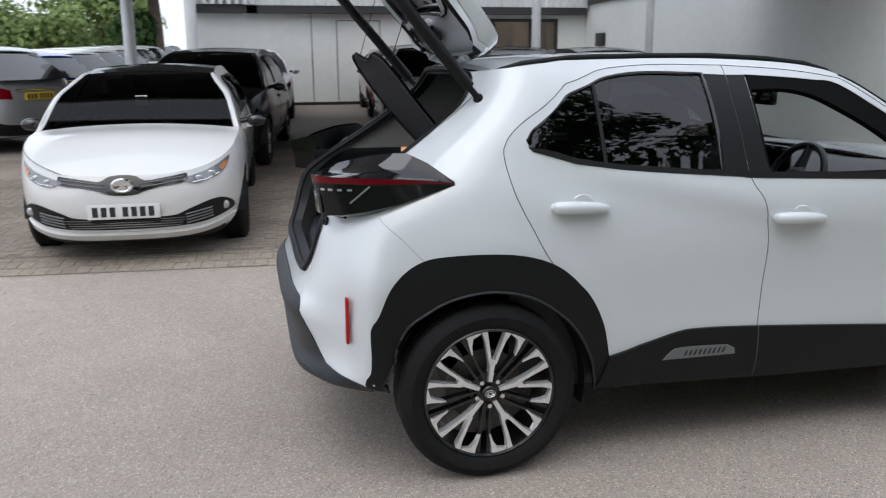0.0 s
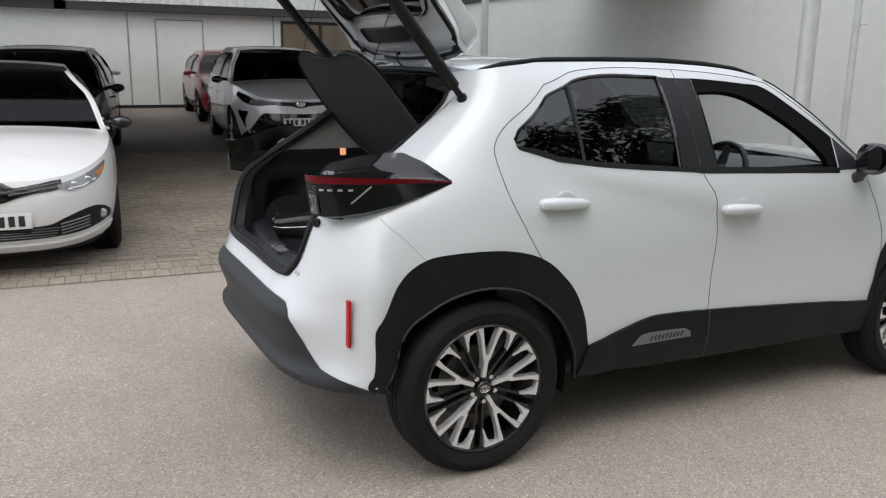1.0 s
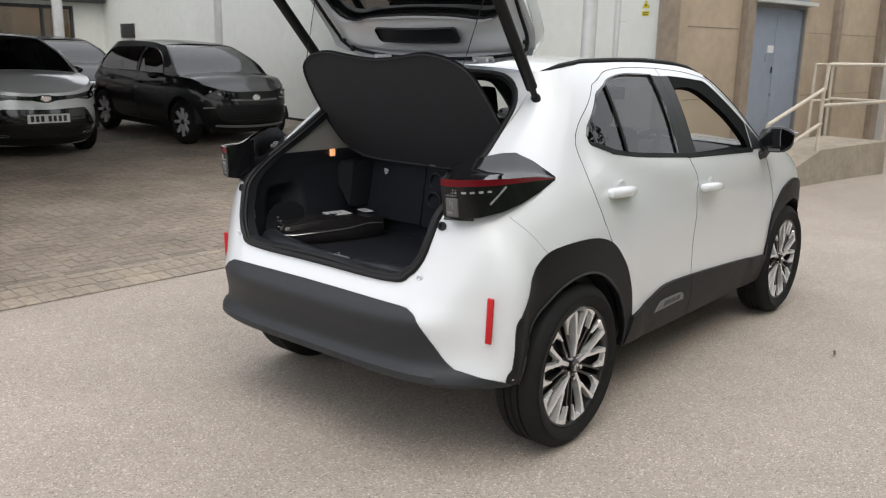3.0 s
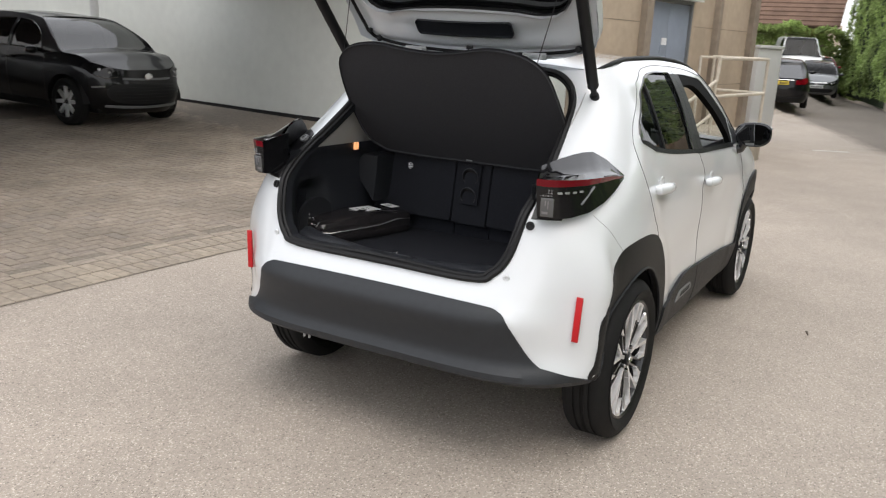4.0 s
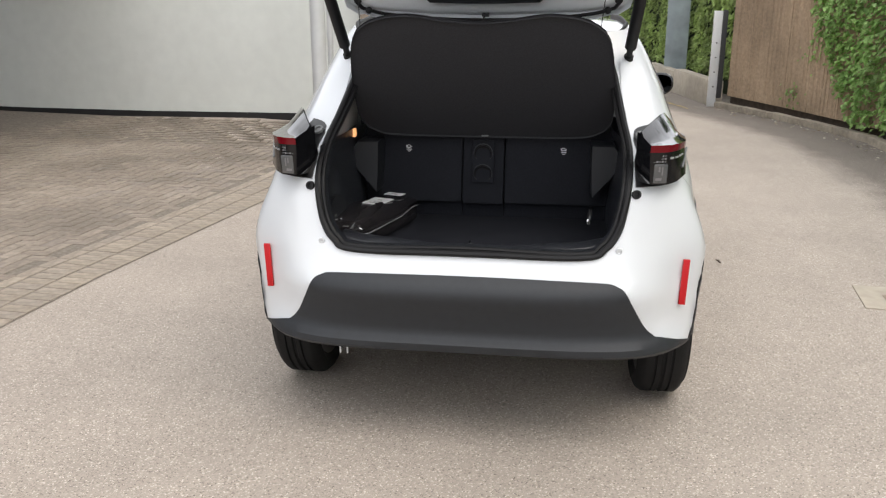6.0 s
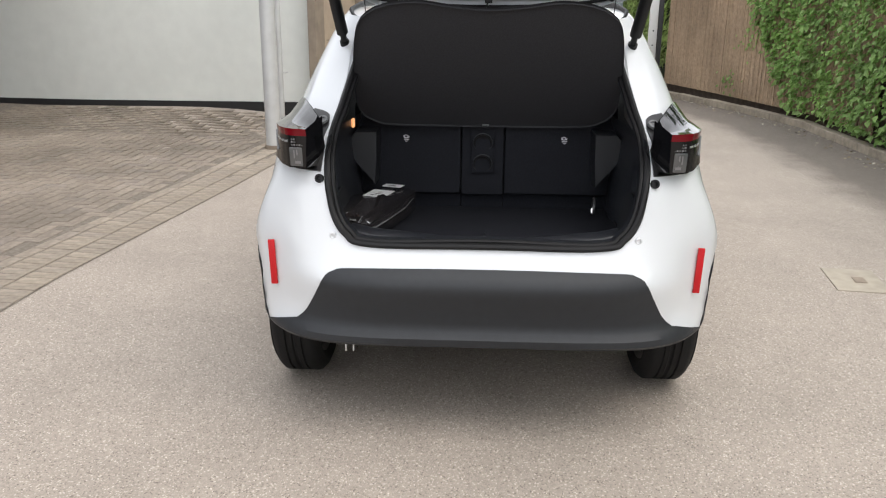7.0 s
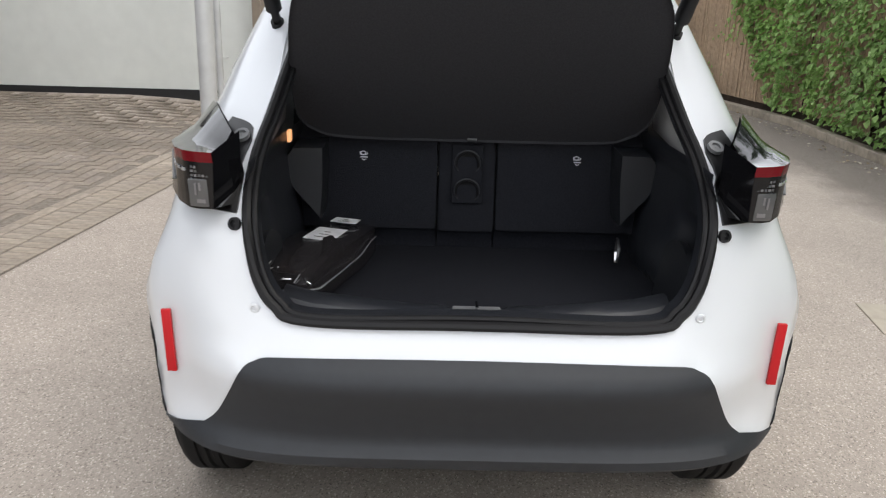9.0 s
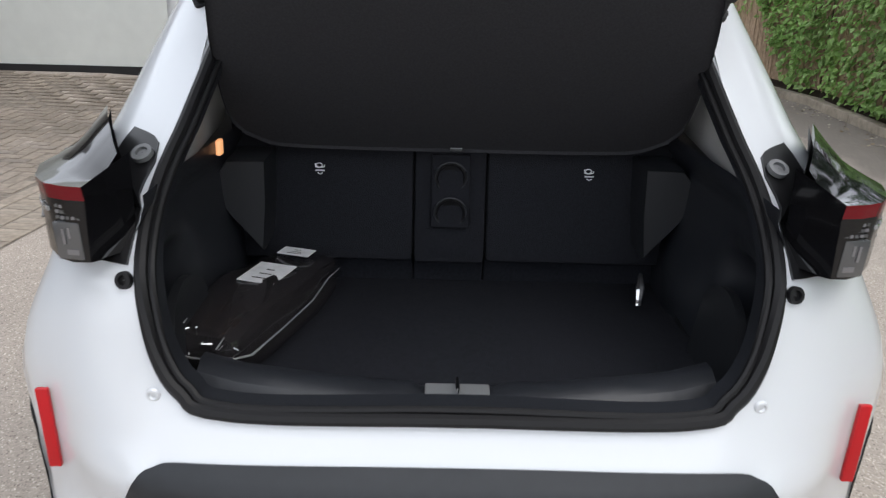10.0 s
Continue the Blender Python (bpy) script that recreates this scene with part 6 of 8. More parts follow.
def shelf_pt(y, v):
    return Vector((0.085, 0, 1.085)) + sd * v + Vector((0, y, 0)) + Vector((-0.02, 0, -0.02)) * math.sin(math.pi * min(1, max(0, v / sl))) * 0.6


so = [(0.0, 0.0), (0.38, 0.004), (0.48, 0.03), (0.535, 0.10), (0.54, 0.25), (0.525, 0.43), (0.500, 0.555), (0.455, 0.615), (0.385, 0.650), (0.27, 0.665), (0.14, 0.645), (0.0, 0.632)]
so = smooth_path(so + [(-a, b) for a, b in so[::-1][1:-1]], True, 0.03)
shelf = skin("parcel_shelf", so, shelf_pt, M_SHELF, car, step=0.05, thick=0.010, label="black fabric parcel shelf, raised and tilted")
skin("shelf_underside", so, lambda y, v: shelf_pt(y, v) + Vector((0.0068, 0, 0.0070)), M_SHELF, shelf, step=0.08, thick=0, flip=True)
bm = bmesh.new()
add_box(bm, shelf_pt(0.0, 0.012) + Vector((-0.006, 0, -0.006)), (0.004, 0.03, 0.008), rot=Matrix.Rotation(radians(-44), 3, "Y"))
part("label_tag", bm, M_GREYP, shelf)

# ---- tailgate, open ----
HX, HZ, AL = 0.075, 1.555, radians(50)
e1 = Vector((-math.cos(AL), 0, math.sin(AL)))
nin = Vector((-math.sin(AL), 0, -math.cos(AL)))
gate = new("tailgate")
gate.parent = car
gate["label"] = "white tailgate standing open, seen from inside"


def gate_pt(y, u, d=0.0):
    """A point of the tailgate: y across, u from the hinge outwards, d towards the inside."""
    d = d - 0.05 * (y / 0.6) ** 2
    if u <= 0.80:
        return Vector((HX, y, HZ)) + e1 * u + nin * d
    k = radians(50)
    e2 = Vector((-math.cos(AL - k), 0, math.sin(AL - k)))
    n2 = Vector((-math.sin(AL - k), 0, -math.cos(AL - k)))
    w = u - 0.80
    return Vector((HX, y, HZ)) + e1 * 0.80 + e2 * w + nin * d * max(0, 1 - w / 0.2) + n2 * d * min(1, w / 0.2)


go = [(0.0, 0.015), (0.40, 0.02), (0.52, 0.04), (0.575, 0.10), (0.60, 0.30), (0.635, 0.60), (0.655, 0.80), (0.64, 1.0), (0.56, 1.14), (0.45, 1.18), (0.0, 1.19)]
go = smooth_path(go + [(-a, b) for a, b in go[::-1][1:-1]], True, 0.04)
gh = [(0.0, 0.275), (0.22, 0.262), (0.38, 0.235), (0.47, 0.26), (0.515, 0.36), (0.545, 0.60), (0.535, 0.72), (0.45, 0.76), (0.0, 0.77)]
gh = smooth_path(gh + [(-a, b) for a, b in gh[::-1][1:-1]], True, 0.04)


def relief(y, u):
    """Pressed ribs of the inner panel."""
    d = 0.012 * math.exp(-((u - 0.10) / 0.03) ** 2) - 0.010 * math.exp(-((u - 0.045) / 0.02) ** 2)
    d += 0.015 * math.exp(-((u - 0.215) / 0.035) ** 2) * (1 - min(1, abs(y) / 0.5) ** 4)
    d += 0.012 * math.exp(-((abs(y) - 0.57) / 0.02) ** 2)
    return d


skin("inner_panel", go, lambda y, u: gate_pt(y, u, relief(y, u)), M_WHITE, gate, holes=[gh], step=0.025, thick=0.03, flip=False, label="white pressed inner panel")
def outer_pt(y, u):
    return gate_pt(y * 1.01, u, -0.045)


skin("outer_skin", go, outer_pt, M_WHITE, gate, step=0.08, thick=0.01, flip=True)
bm = bmesh.new()
loft(bm, [[gate_pt(p[0], p[1], relief(p[0], p[1]) - 0.002) for p in go], [gate_pt(p[0] * 1.012, p[1], -0.02) for p in go], [outer_pt(p[0], p[1]) for p in go]], True)
bmesh.ops.recalc_face_normals(bm, faces=bm.faces)
part("gate_edge", bm, M_WHITE, gate)
ge = [(a * 0.955, 0.6 + (b - 0.6) * 0.965) for a, b in go]
strip_on("gate_seal", ge, lambda y, u: gate_pt(y, u, 0.014 + relief(y, u)), M_SEAL, gate, 0.008, True)
gl = [(a * 1.03, 0.5 + (b - 0.5) * 1.04) for a, b in gh]
skin("rear_window", gl, lambda y, u: gate_pt(y, u, -0.018), mat("dark_screen", (0.006, 0.0065, 0.007), 0.06, coat=0.8), gate, step=0.06, thick=0.004, label="dark tinted rear window")
add = [(0.225, 0.143, 1), (0.236, 0.155), (0.236, 0.205), (0.225, 0.217, 1)]
skin("lamp_cover", smooth_path(add + [(-a, b, 1) for a, b, *_ in add[::-1]], True, 0.03), lambda y, u: gate_pt(y, u, 0.021), M_TRIM, gate, step=0.04, thick=0.012, label="black slot over the brake lamp")
strip_on("window_seal", gh, lambda y, u: gate_pt(y, u, 0.006), M_SEAL, gate, 0.007, True)
for y in (-0.30, 0.30):
    bm = bmesh.new()
    add_box(bm, gate_pt(y, 0.035, 0.018), (0.014, 0.11, 0.03), bevel=0.004, rot=Matrix.Rotation(radians(-40), 3, "Y"))
    for k in (-0.03, 0.03):
        add_cyl(bm, gate_pt(y + k, 0.04, 0.03), 0.008, 0.012, "x", 8)
    part("hinge", bm, M_SILVERW, gate, "bare metal hinge")
bm = bmesh.new()
add_tube(bm, [gate_pt(0.0, 0.075, 0.02), gate_pt(0.01, 0.06, 0.035), gate_pt(0.04, 0.03, 0.03), gate_pt(0.06, 0.0, 0.02)], 0.004, 6)
add_box(bm, gate_pt(0, 0.075, 0.02), (0.012, 0.03, 0.016), bevel=0.003)
part("wiring", bm, M_SEAL, gate)
for y in (-0.50, 0.50):
    for u, r in ((0.07, 0.015), (0.115, 0.010)):
        bm = bmesh.new()
        q = gate_pt(y * (1.0 if r > 0.012 else 1.07), u, 0.022)
        bmesh.ops.create_uvsphere(bm, u_segments=12, v_segments=8, radius=r, matrix=Matrix.Translation(q))
        part("rubber_stop", bm, M_SEAL, gate)
    bm = bmesh.new()
    add_tube(bm, [shelf_pt(y * 0.92, 0.60), gate_pt(y, 0.42, 0.03)], 0.0018, 5)
    part("shelf_cord", bm, M_SEAL, gate)
for side in (-1, 1):
    st = new("gas_strut")
    st.parent = gate
    st["label"] = "black gas strut"
    a = Vector((0.045, side * 0.592, 1.405))
    b = Vector((-0.40, side * 0.63, 1.93))
    d = (b - a)
    for nm, p0, p1, r, mm in (("rod", a, a + d * 0.45, 0.013, M_SEAL), ("cylinder", a + d * 0.13, b, 0.024, M_SEAL), ("ball_end", a - d.normalized() * 0.02, a + d * 0.06, 0.020, M_SEAL)):
        bm = bmesh.new()
        add_tube(bm, [p0, p1], r, 12)
        part(nm, bm, mm, st)

# ---- cabin ----
def car_seat(parent, x, y):
    s = new("front_seat")
    s.parent = parent
    bm = bmesh.new()
    add_box(bm, (x, y, 0.95), (0.13, 0.48, 0.62), bevel=0.05, rot=Matrix.Rotation(radians(-16), 3, "Y"))
    part("seat_back", bm, M_CLOTH, s)
    bm = bmesh.new()
    add_box(bm, (x + 0.30, y, 0.62), (0.50, 0.48, 0.14), bevel=0.05)
    part("seat_cushion", bm, M_CLOTH, s)
    bm = bmesh.new()
    add_box(bm, (x - 0.12, y, 1.34), (0.09, 0.25, 0.17), bevel=0.035, rot=Matrix.Rotation(radians(-12), 3, "Y"))
    part("headrest", bm, M_CLOTH, s)


for y in (-0.36, 0.36):
    car_seat(car, 0.98, y)
bm = bmesh.new()
prof = [(1.72, 0.75), (1.70, 0.92), (1.76, 1.02), (1.90, 1.075), (2.10, 1.075), (2.30, 1.06)]
loft(bm, [[(x, y, z + 0.02 * math.exp(-((y + 0.37) / 0.2) ** 2)) for x, z in prof] for y in (-0.74, -0.6, -0.5, -0.37, -0.25, -0.1, 0.1, 0.4, 0.74)])
bmesh.ops.recalc_face_normals(bm, faces=bm.faces)
part("dashboard", bm, mat("grey_dashboard", (0.05, 0.052, 0.055), 0.6, bump=0.1, bscale=500), car)
bm = bmesh.new()
add_box(bm, (1.76, 0.0, 1.07), (0.015, 0.24, 0.14), bevel=0.006)
part("touch_screen", bm, M_GLOSSB, car)
sw = new("steering_wheel")
sw.parent = car
tm = Matrix.Translation((1.60, -0.37, 1.02)) @ pose(0, 0, 0, 0, -64, 0)
bm = bmesh.new()
add_tube(bm, [tm @ Vector((0.178 * math.cos(k * math.pi / 16), 0.178 * math.sin(k * math.pi / 16), 0)) for k in range(32)], 0.016, 8, True)
part("wheel_rim", bm, M_TRIM, sw)
bm = bmesh.new()
for a in (0, math.pi / 2 * 1.0, math.pi, ):
    c = Vector((math.cos(a - math.pi / 2), math.sin(a - math.pi / 2), 0))
    add_tube(bm, [tm @ (c * 0.03), tm @ (c * 0.175)], [0.03, 0.014], 8)
bmesh.ops.create_uvsphere(bm, u_segments=16, v_segments=8, radius=0.075, matrix=tm @ Matrix.Diagonal((1, 1, 0.5, 1)))
part("wheel_hub", bm, M_TRIM, sw)
bm = bmesh.new()
add_box(bm, (1.62, -0.03, 1.385), (0.035, 0.24, 0.075), bevel=0.012)
add_tube(bm, [(1.63, 0, 1.41), (1.66, 0, 1.47)], 0.012, 6)
part("rear_view_mirror", bm, M_GLOSSB, car)
YS.top("headlining", 0.14, 1.48, lambda x: car_top(x) - 0.035, 0.02, M_HEAD, car, 12, 10, inset=0.03, thick=0)
bm = bmesh.new()
add_box(bm, (1.2, 0, 0.42), (2.3, 1.40, 0.05))
part("cabin_floor", bm, M_CARPET, car)

# ---- wrapped kit lying in the boot ----
kit = thing("wrapped_kit_bag", "black shiny plastic-wrapped kit bag with white label in boot", "bag", pose(-0.175, 0.455, FZ + 0.001, 0, 0, -17))
bm = bmesh.new()
add_box(bm, (0, 0, 0.060), (0.54, 0.19, 0.120), bevel=0.035)
bmesh.ops.subdivide_edges(bm, edges=bm.edges[:], cuts=3, use_grid_fill=True)
for v in bm.verts:
    n = noise.noise(v.co * 16) * 0.010 + noise.noise(v.co * 45) * 0.004
    k = 1.0 + 0.10 * math.cos(v.co.x * 9)
    v.co = Vector((v.co.x + n, v.co.y * k + n, max(0.0, v.co.z * (1.0 - 0.10 * abs(v.co.x) / 0.2) + n)))
part("bag_body", bm, M_BAG, kit)
bm = bmesh.new()
add_tube(bm, [(-0.270, 0.07, 0.060), (-0.283, 0.0, 0.056), (-0.275, -0.075, 0.058), (-0.23, -0.108, 0.056), (-0.1, -0.113, 0.060), (0.05, -0.113, 0.064), (0.16, -0.104, 0.078), (0.25, -0.094, 0.070)], [0.001, 0.002, 0.002, 0.003, 0.002, 0.002, 0.002, 0.001], 6)
part("wrapper_seam", bm, M_CLEARL, kit)
for x, w, h in ((0.045, 0.120, 0.095), (0.20, 0.050, 0.085)):
    bm = bmesh.new()
    add_box(bm, (x, 0.0, 0.120), (w, h, 0.002))
    part("paper_label", bm, M_LABEL, kit, "white paper label", smooth=False)
    for k in range(3):
        bm = bmesh.new()
        add_box(bm, (x - w * 0.3 + k * w * 0.22, 0.0, 0.1215), (w * 0.03, h * (0.45 - 0.12 * k), 0.0008))
        part("print_bar", bm, M_INK, kit, smooth=False)
# pale slivers at the bag's end, painting in the glints on its film
for k in range(44):
    bm = bmesh.new()
    x0 = -0.277 + random.uniform(0.0, 0.035)
    y0 = random.uniform(-0.07, 0.07)
    z0 = random.uniform(0.02, 0.112)
    add_tube(bm, [(x0, y0, z0), (x0 + random.uniform(-0.01, 0.015), y0 + random.uniform(-0.03, 0.03), z0 + random.uniform(-0.025, 0.025))], [0.0026, 0.0012], 4)
    if k == 0:
        glints = bm
    else:
        tmp = bpy.data.meshes.new("t")
        bm.to_mesh(tmp), bm.free()
        glints.from_mesh(tmp)
        bpy.data.meshes.remove(tmp)
part("film_crinkle", glints, M_CLEARL, kit)
# ---- parked cars ----
class Body(Shell):
    """The body of a parked car from its main sizes: wheelbase, overhangs, half-width, height."""

    def setup(self, wb, fo, ro, hw, h, cowl=0.98, hood=0.76, belt=0.98, screen=0.78, nf=2.6, tail=0.35, saloon=0.0):
        X = wb + fo
        self.wb, self.X, self.ro, self.hw, self.h, self.belt = wb, X, ro, hw, h, belt
        self.xc = wb - 0.02 - 0.12          # cowl
        self.xr = self.xc - screen          # front edge of the roof
        Shell.setup(self, 0.30, wb - 0.25,
                         [(0.18, 0.86 * hw), (0.32, 0.95 * hw), (0.5, 0.99 * hw), (0.72, hw), (0.86, 0.985 * hw), (belt, 0.94 * hw), (belt + 0.25, 0.85 * hw), (h - 0.1, 0.73 * hw), (h, 0.64 * hw)],
                         [(0.2, -ro + 0.12), (0.4, -ro + 0.01), (0.6, -ro), (0.85, -ro + 0.03), (1.0, -ro + 0.08), (h - 0.2, -ro + tail), (h, -ro + tail + 0.2)],
                         [(0.18, X - 0.16), (0.3, X - 0.04), (0.5, X), (0.62, X - 0.015), (hood, X - 0.06), (hood + 0.1, X - 0.11), (cowl, X - 0.18), (h, X - 0.5)],
                         nr=4.5, nf=nf)
        self.ztop = curve1([-ro + tail + 0.12, 0.1, 0.9, self.xr, (self.xr + self.xc) / 2 + 0.02, self.xc + 0.04, self.xc + 0.35, X - 0.30, X - 0.07],
                           [h - 0.09, h - 0.025, h, h - 0.045, (h + cowl) / 2 + 0.035, cowl, cowl - 0.03, hood + 0.085, hood])

    def front(self, y, z):
        b = self.W(z)
        return Vector((self.cf + (self.F(z) - self.cf) * max(0.0, 1 - min(1, abs(y) / b) ** self.nf) ** (1 / self.nf), y, z))

    def back(self, y, z):
        n = self.nrf(z)
        b = self.W(z)
        return Vector((self.cr - (self.cr - self.R(z)) * max(0.0, 1 - min(1, abs(y) / b) ** n) ** (1 / n), y, z))

    def on_front(self, name, pts, material, parent, offset=0.004, thick=0.01, label="", step=0.05, fine=0.03):
        return skin(name, smooth_path(pts, True, fine), self.front, material, parent, (), step, offset, thick, False, label)

    def on_back(self, name, pts, material, parent, offset=0.004, thick=0.01, label="", step=0.06, fine=0.03):
        return skin(name, smooth_path(pts, True, fine), self.back, material, parent, (), step, offset, thick, True, label)


def mirror_y(pts):
    return [(-p[0], *p[1:]) for p in pts]


def plate(parent, place, z, y0, material, flip=1, w=0.52, h=0.111, off=0.02):
    """A number plate with plain bars in place of its characters."""
    c = place(y0, z)
    bm = bmesh.new()
    add_box(bm, c + Vector((off * flip, 0, 0)), (0.012, w, h), bevel=0.004)
    p = part("number_plate", bm, material, parent, "plate with plain dark bars")
    for k in range(7):
        bm = bmesh.new()
        y = (k - 3) * 0.062 + (0.017 if k > 3 else -0.012)
        add_box(bm, c + Vector(((off + 0.0065) * flip, -y * flip, 0)), (0.002, 0.040, h * 0.66))
        part("bar", bm, M_INK, p, smooth=False)


def parked_car(name, label, spec, paint, m, roof=None, wheel_style=5, wr=0.32, nose=None, tailend=None, gl=None, group="parked cars", dark_pillars=False, panel_sides=False):
    """A parked car with panels, glass, lamps, mirrors and wheels; nose/tailend add its front and rear details."""
    B = Body(**spec)
    c = thing(name, label, "car", None, group)
    roof = roof or paint
    gl = gl or G_DARK
    wb, X, h, bz = B.wb, B.X, B.h, B.belt
    x1, x2, x3 = wb - 0.42, wb * 0.5 - 0.08, 0.20
    ar = wr + 0.055
    for side in (-1, 1):
        def arch(xc, back=False):
            a = [("x", xc + ar * math.cos(t), wr + ar * math.sin(t)) for t in [math.pi * k / 8 for k in range(9)]]
            a = [("x", xc + ar, 0.22, 1)] + a + [("x", xc - ar, 0.22, 1)]
            return a
        zt = B.ztop
        # wing
        B.panel("front_wing", [("x", x1, 0.22, 1), ("x", x1, bz - 0.02, 1), ("x", B.xc + 0.02, zt(B.xc + 0.02) - 0.005, 1), ("x", B.xc + 0.35, zt(B.xc + 0.35) - 0.01), ("x", wb + 0.1, zt(wb + 0.1) - 0.004), ("x", wb + 0.36, zt(wb + 0.36) - 0.004, 1), ("x", wb + ar + 0.03, 0.5), ("x", wb + ar + 0.03, 0.22, 1)] + arch(wb), paint, c, side, step=0.1, fine=0.06)
        B.panel("front_bumper", [("x", wb + ar + 0.03, 0.22, 1), ("x", wb + ar + 0.03, 0.5), ("x", wb + 0.36, zt(wb + 0.36) - 0.004, 1)] + [("x", wb + 0.36 + (X - 0.076 - wb - 0.36) * k, zt(wb + 0.36 + (X - 0.076 - wb - 0.36) * k) - 0.004) for k in (0.25, 0.5, 0.7, 0.85, 0.94, 0.985)] + [("f", 0.0, zt(X - 0.07), 1), ("f", 0.0, 0.19, 1), ("f", B.hw * 0.6, 0.19)], paint, c, side, step=0.08, fine=0.06)
        # doors
        fd = B.panel("front_door", [("x", x2, 0.26, 1), ("x", x2, bz, 1), ("x", x1, bz - 0.02, 1), ("x", x1 + 0.02, 0.6), ("x", x1, 0.26, 1)], paint, c, side, step=0.14, fine=0.08)
        rd = B.panel("rear_door", [("x", x3 + 0.22, 0.26, 1), ("x", x3 + 0.2, 0.55), ("x", x3 - 0.02, 0.75), ("x", x3 - 0.05, bz + 0.02, 1), ("x", x2, bz, 1), ("x", x2, 0.26, 1)], paint, c, side, step=0.14, fine=0.08)
        B.line("joint", [("x", x2, 0.26), ("x", x2, bz)], M_JOINT, fd, side, 0.003)
        B.line("joint", [("x", x1, 0.4), ("x", x1 + 0.01, 0.7), ("x", x1, bz - 0.02)], M_JOINT, fd, side, 0.003)
        # quarter and rear
        B.panel("rear_quarter", [("x", x3 - 0.05, bz + 0.02, 1), ("x", x3 - 0.02, 0.75), ("x", x3 + 0.2, 0.55), ("x", x3 + 0.22, 0.22, 1)] + arch(0.0) + [("x", -ar - 0.02, 0.24, 1), ("r", B.hw * 0.7, 0.24), ("r", 0.0, 0.24, 1), ("r", 0.0, bz + 0.02, 1), ("r", B.hw * 0.7, bz + 0.02)], paint, c, side, step=0.1, fine=0.06)
        # pillars and side glass
        zr = lambda x: zt(x) - 0.004
        frame = [("x", B.xc + 0.02, zr(B.xc + 0.02), 1), ("x", (B.xr + B.xc) / 2, zr((B.xr + B.xc) / 2)), ("x", B.xr, zr(B.xr)), ("x", 0.9, zr(0.9)), ("x", 0.1, zr(0.1)), ("x", -B.ro + 0.62, zr(-B.ro + 0.62), 1), ("r", B.hw * 0.55, bz + 0.3, 1), ("r", B.hw * 0.7, bz + 0.02, 1), ("x", x3, bz + 0.015), ("x", x1, bz - 0.015, 1)]
        w1 = [("x", x1 - 0.10, bz + 0.035, 1), ("x", (B.xr + B.xc) / 2 - 0.12, zr((B.xr + B.xc) / 2) - 0.06), ("x", B.xr - 0.05, h - 0.12), ("x", x2 + 0.05, h - 0.085, 1), ("x", x2 + 0.03, bz + 0.035, 1)]
        w2 = [("x", x2 - 0.03, bz + 0.035, 1), ("x", x2 - 0.05, h - 0.085, 1), ("x", 0.35, h - 0.11), ("x", 0.10, h - 0.16), ("x", -0.12, bz + 0.12, 1), ("x", 0.05, bz + 0.05)]
        fr = B.panel("side_frame", frame, M_GLOSSB if dark_pillars else paint, c, side, holes=[w1] if panel_sides else [w1, w2], step=0.12, fine=0.06)
        B.panel("window", w1, gl, fr, side, offset=-0.005, thick=0, step=0.15, fine=0.1)
        if not panel_sides:
            B.panel("window", w2, gl, fr, side, offset=-0.005, thick=0, step=0.15, fine=0.1)
        B.line("window_trim", w1, M_GLOSSB, fr, side, 0.008, True)
        if not panel_sides:
            B.line("window_trim", w2, M_GLOSSB, fr, side, 0.008, True)
        # mirror
        mr = new("door_mirror")
        mr.parent = c
        bm = bmesh.new()
        bmesh.ops.create_uvsphere(bm, u_segments=14, v_segments=10, radius=1, matrix=Matrix.Translation((x1 - 0.12, side * (B.hw * 0.95 + 0.13), bz + 0.02)) @ Matrix.Diagonal((0.055, 0.09, 0.055, 1)))
        part("mirror_shell", bm, M_GLOSSB if roof is not paint else paint, mr)
        bm = bmesh.new()
        add_tube(bm, [(x1 - 0.10, side * B.hw * 0.90, bz + 0.01), (x1 - 0.12, side * (B.hw * 0.95 + 0.06), bz + 0.03)], 0.025, 8)
        part("mirror_arm", bm, M_GLOSSB, mr)
        for hx in (x2 + 0.12, x3 + 0.12):
            bm = bmesh.new()
            y = -B.H(hx, 0.86)
            add_tube(bm, [(hx - 0.09, y + 0.002, 0.86), (hx - 0.06, y - 0.028, 0.86), (hx + 0.06, y - 0.028, 0.86), (hx + 0.09, y + 0.002, 0.86)], 0.013, 6)
            if side > 0:
                flip_y(bm)
            part("door_handle", bm, paint, fd if hx > x2 else rd)
        for xc in (0.0, wb):
            bm = bmesh.new()
            n = 14
            rings = [[bm.verts.new((xc + r * math.cos(math.pi * k / n), side * yy, wr + r * math.sin(math.pi * k / n))) for k in range(n + 1)] for r, yy in ((ar + 0.01, B.hw * 0.97), (ar + 0.01, B.hw - 0.32), (0.02, B.hw - 0.32))]
            for a, b in zip(rings, rings[1:]):
                for k in range(n):
                    bm.faces.new((a[k], a[k + 1], b[k + 1], b[k]))
            part("wheel_housing", bm, M_SEAL, c)
        B.panel("sill_trim", [("x", ar + 0.02, 0.19, 1), ("x", ar + 0.02, 0.29, 1), ("x", wb - ar - 0.02, 0.29, 1), ("x", wb - ar - 0.02, 0.19, 1)], M_ARCH, c, side, offset=0.008, step=0.2, fine=0.1)
    B.top("roof", -B.ro + spec.get("tail", 0.35) + 0.16, B.xr, lambda x: B.ztop(x) - 0.004, 0.03, roof, c, 14, 12)
    B.top("windscreen", B.xr, B.xc + 0.03, lambda x: B.ztop(x) - 0.003, 0.012, gl, c, 10, 12, thick=0, inset=0.03)
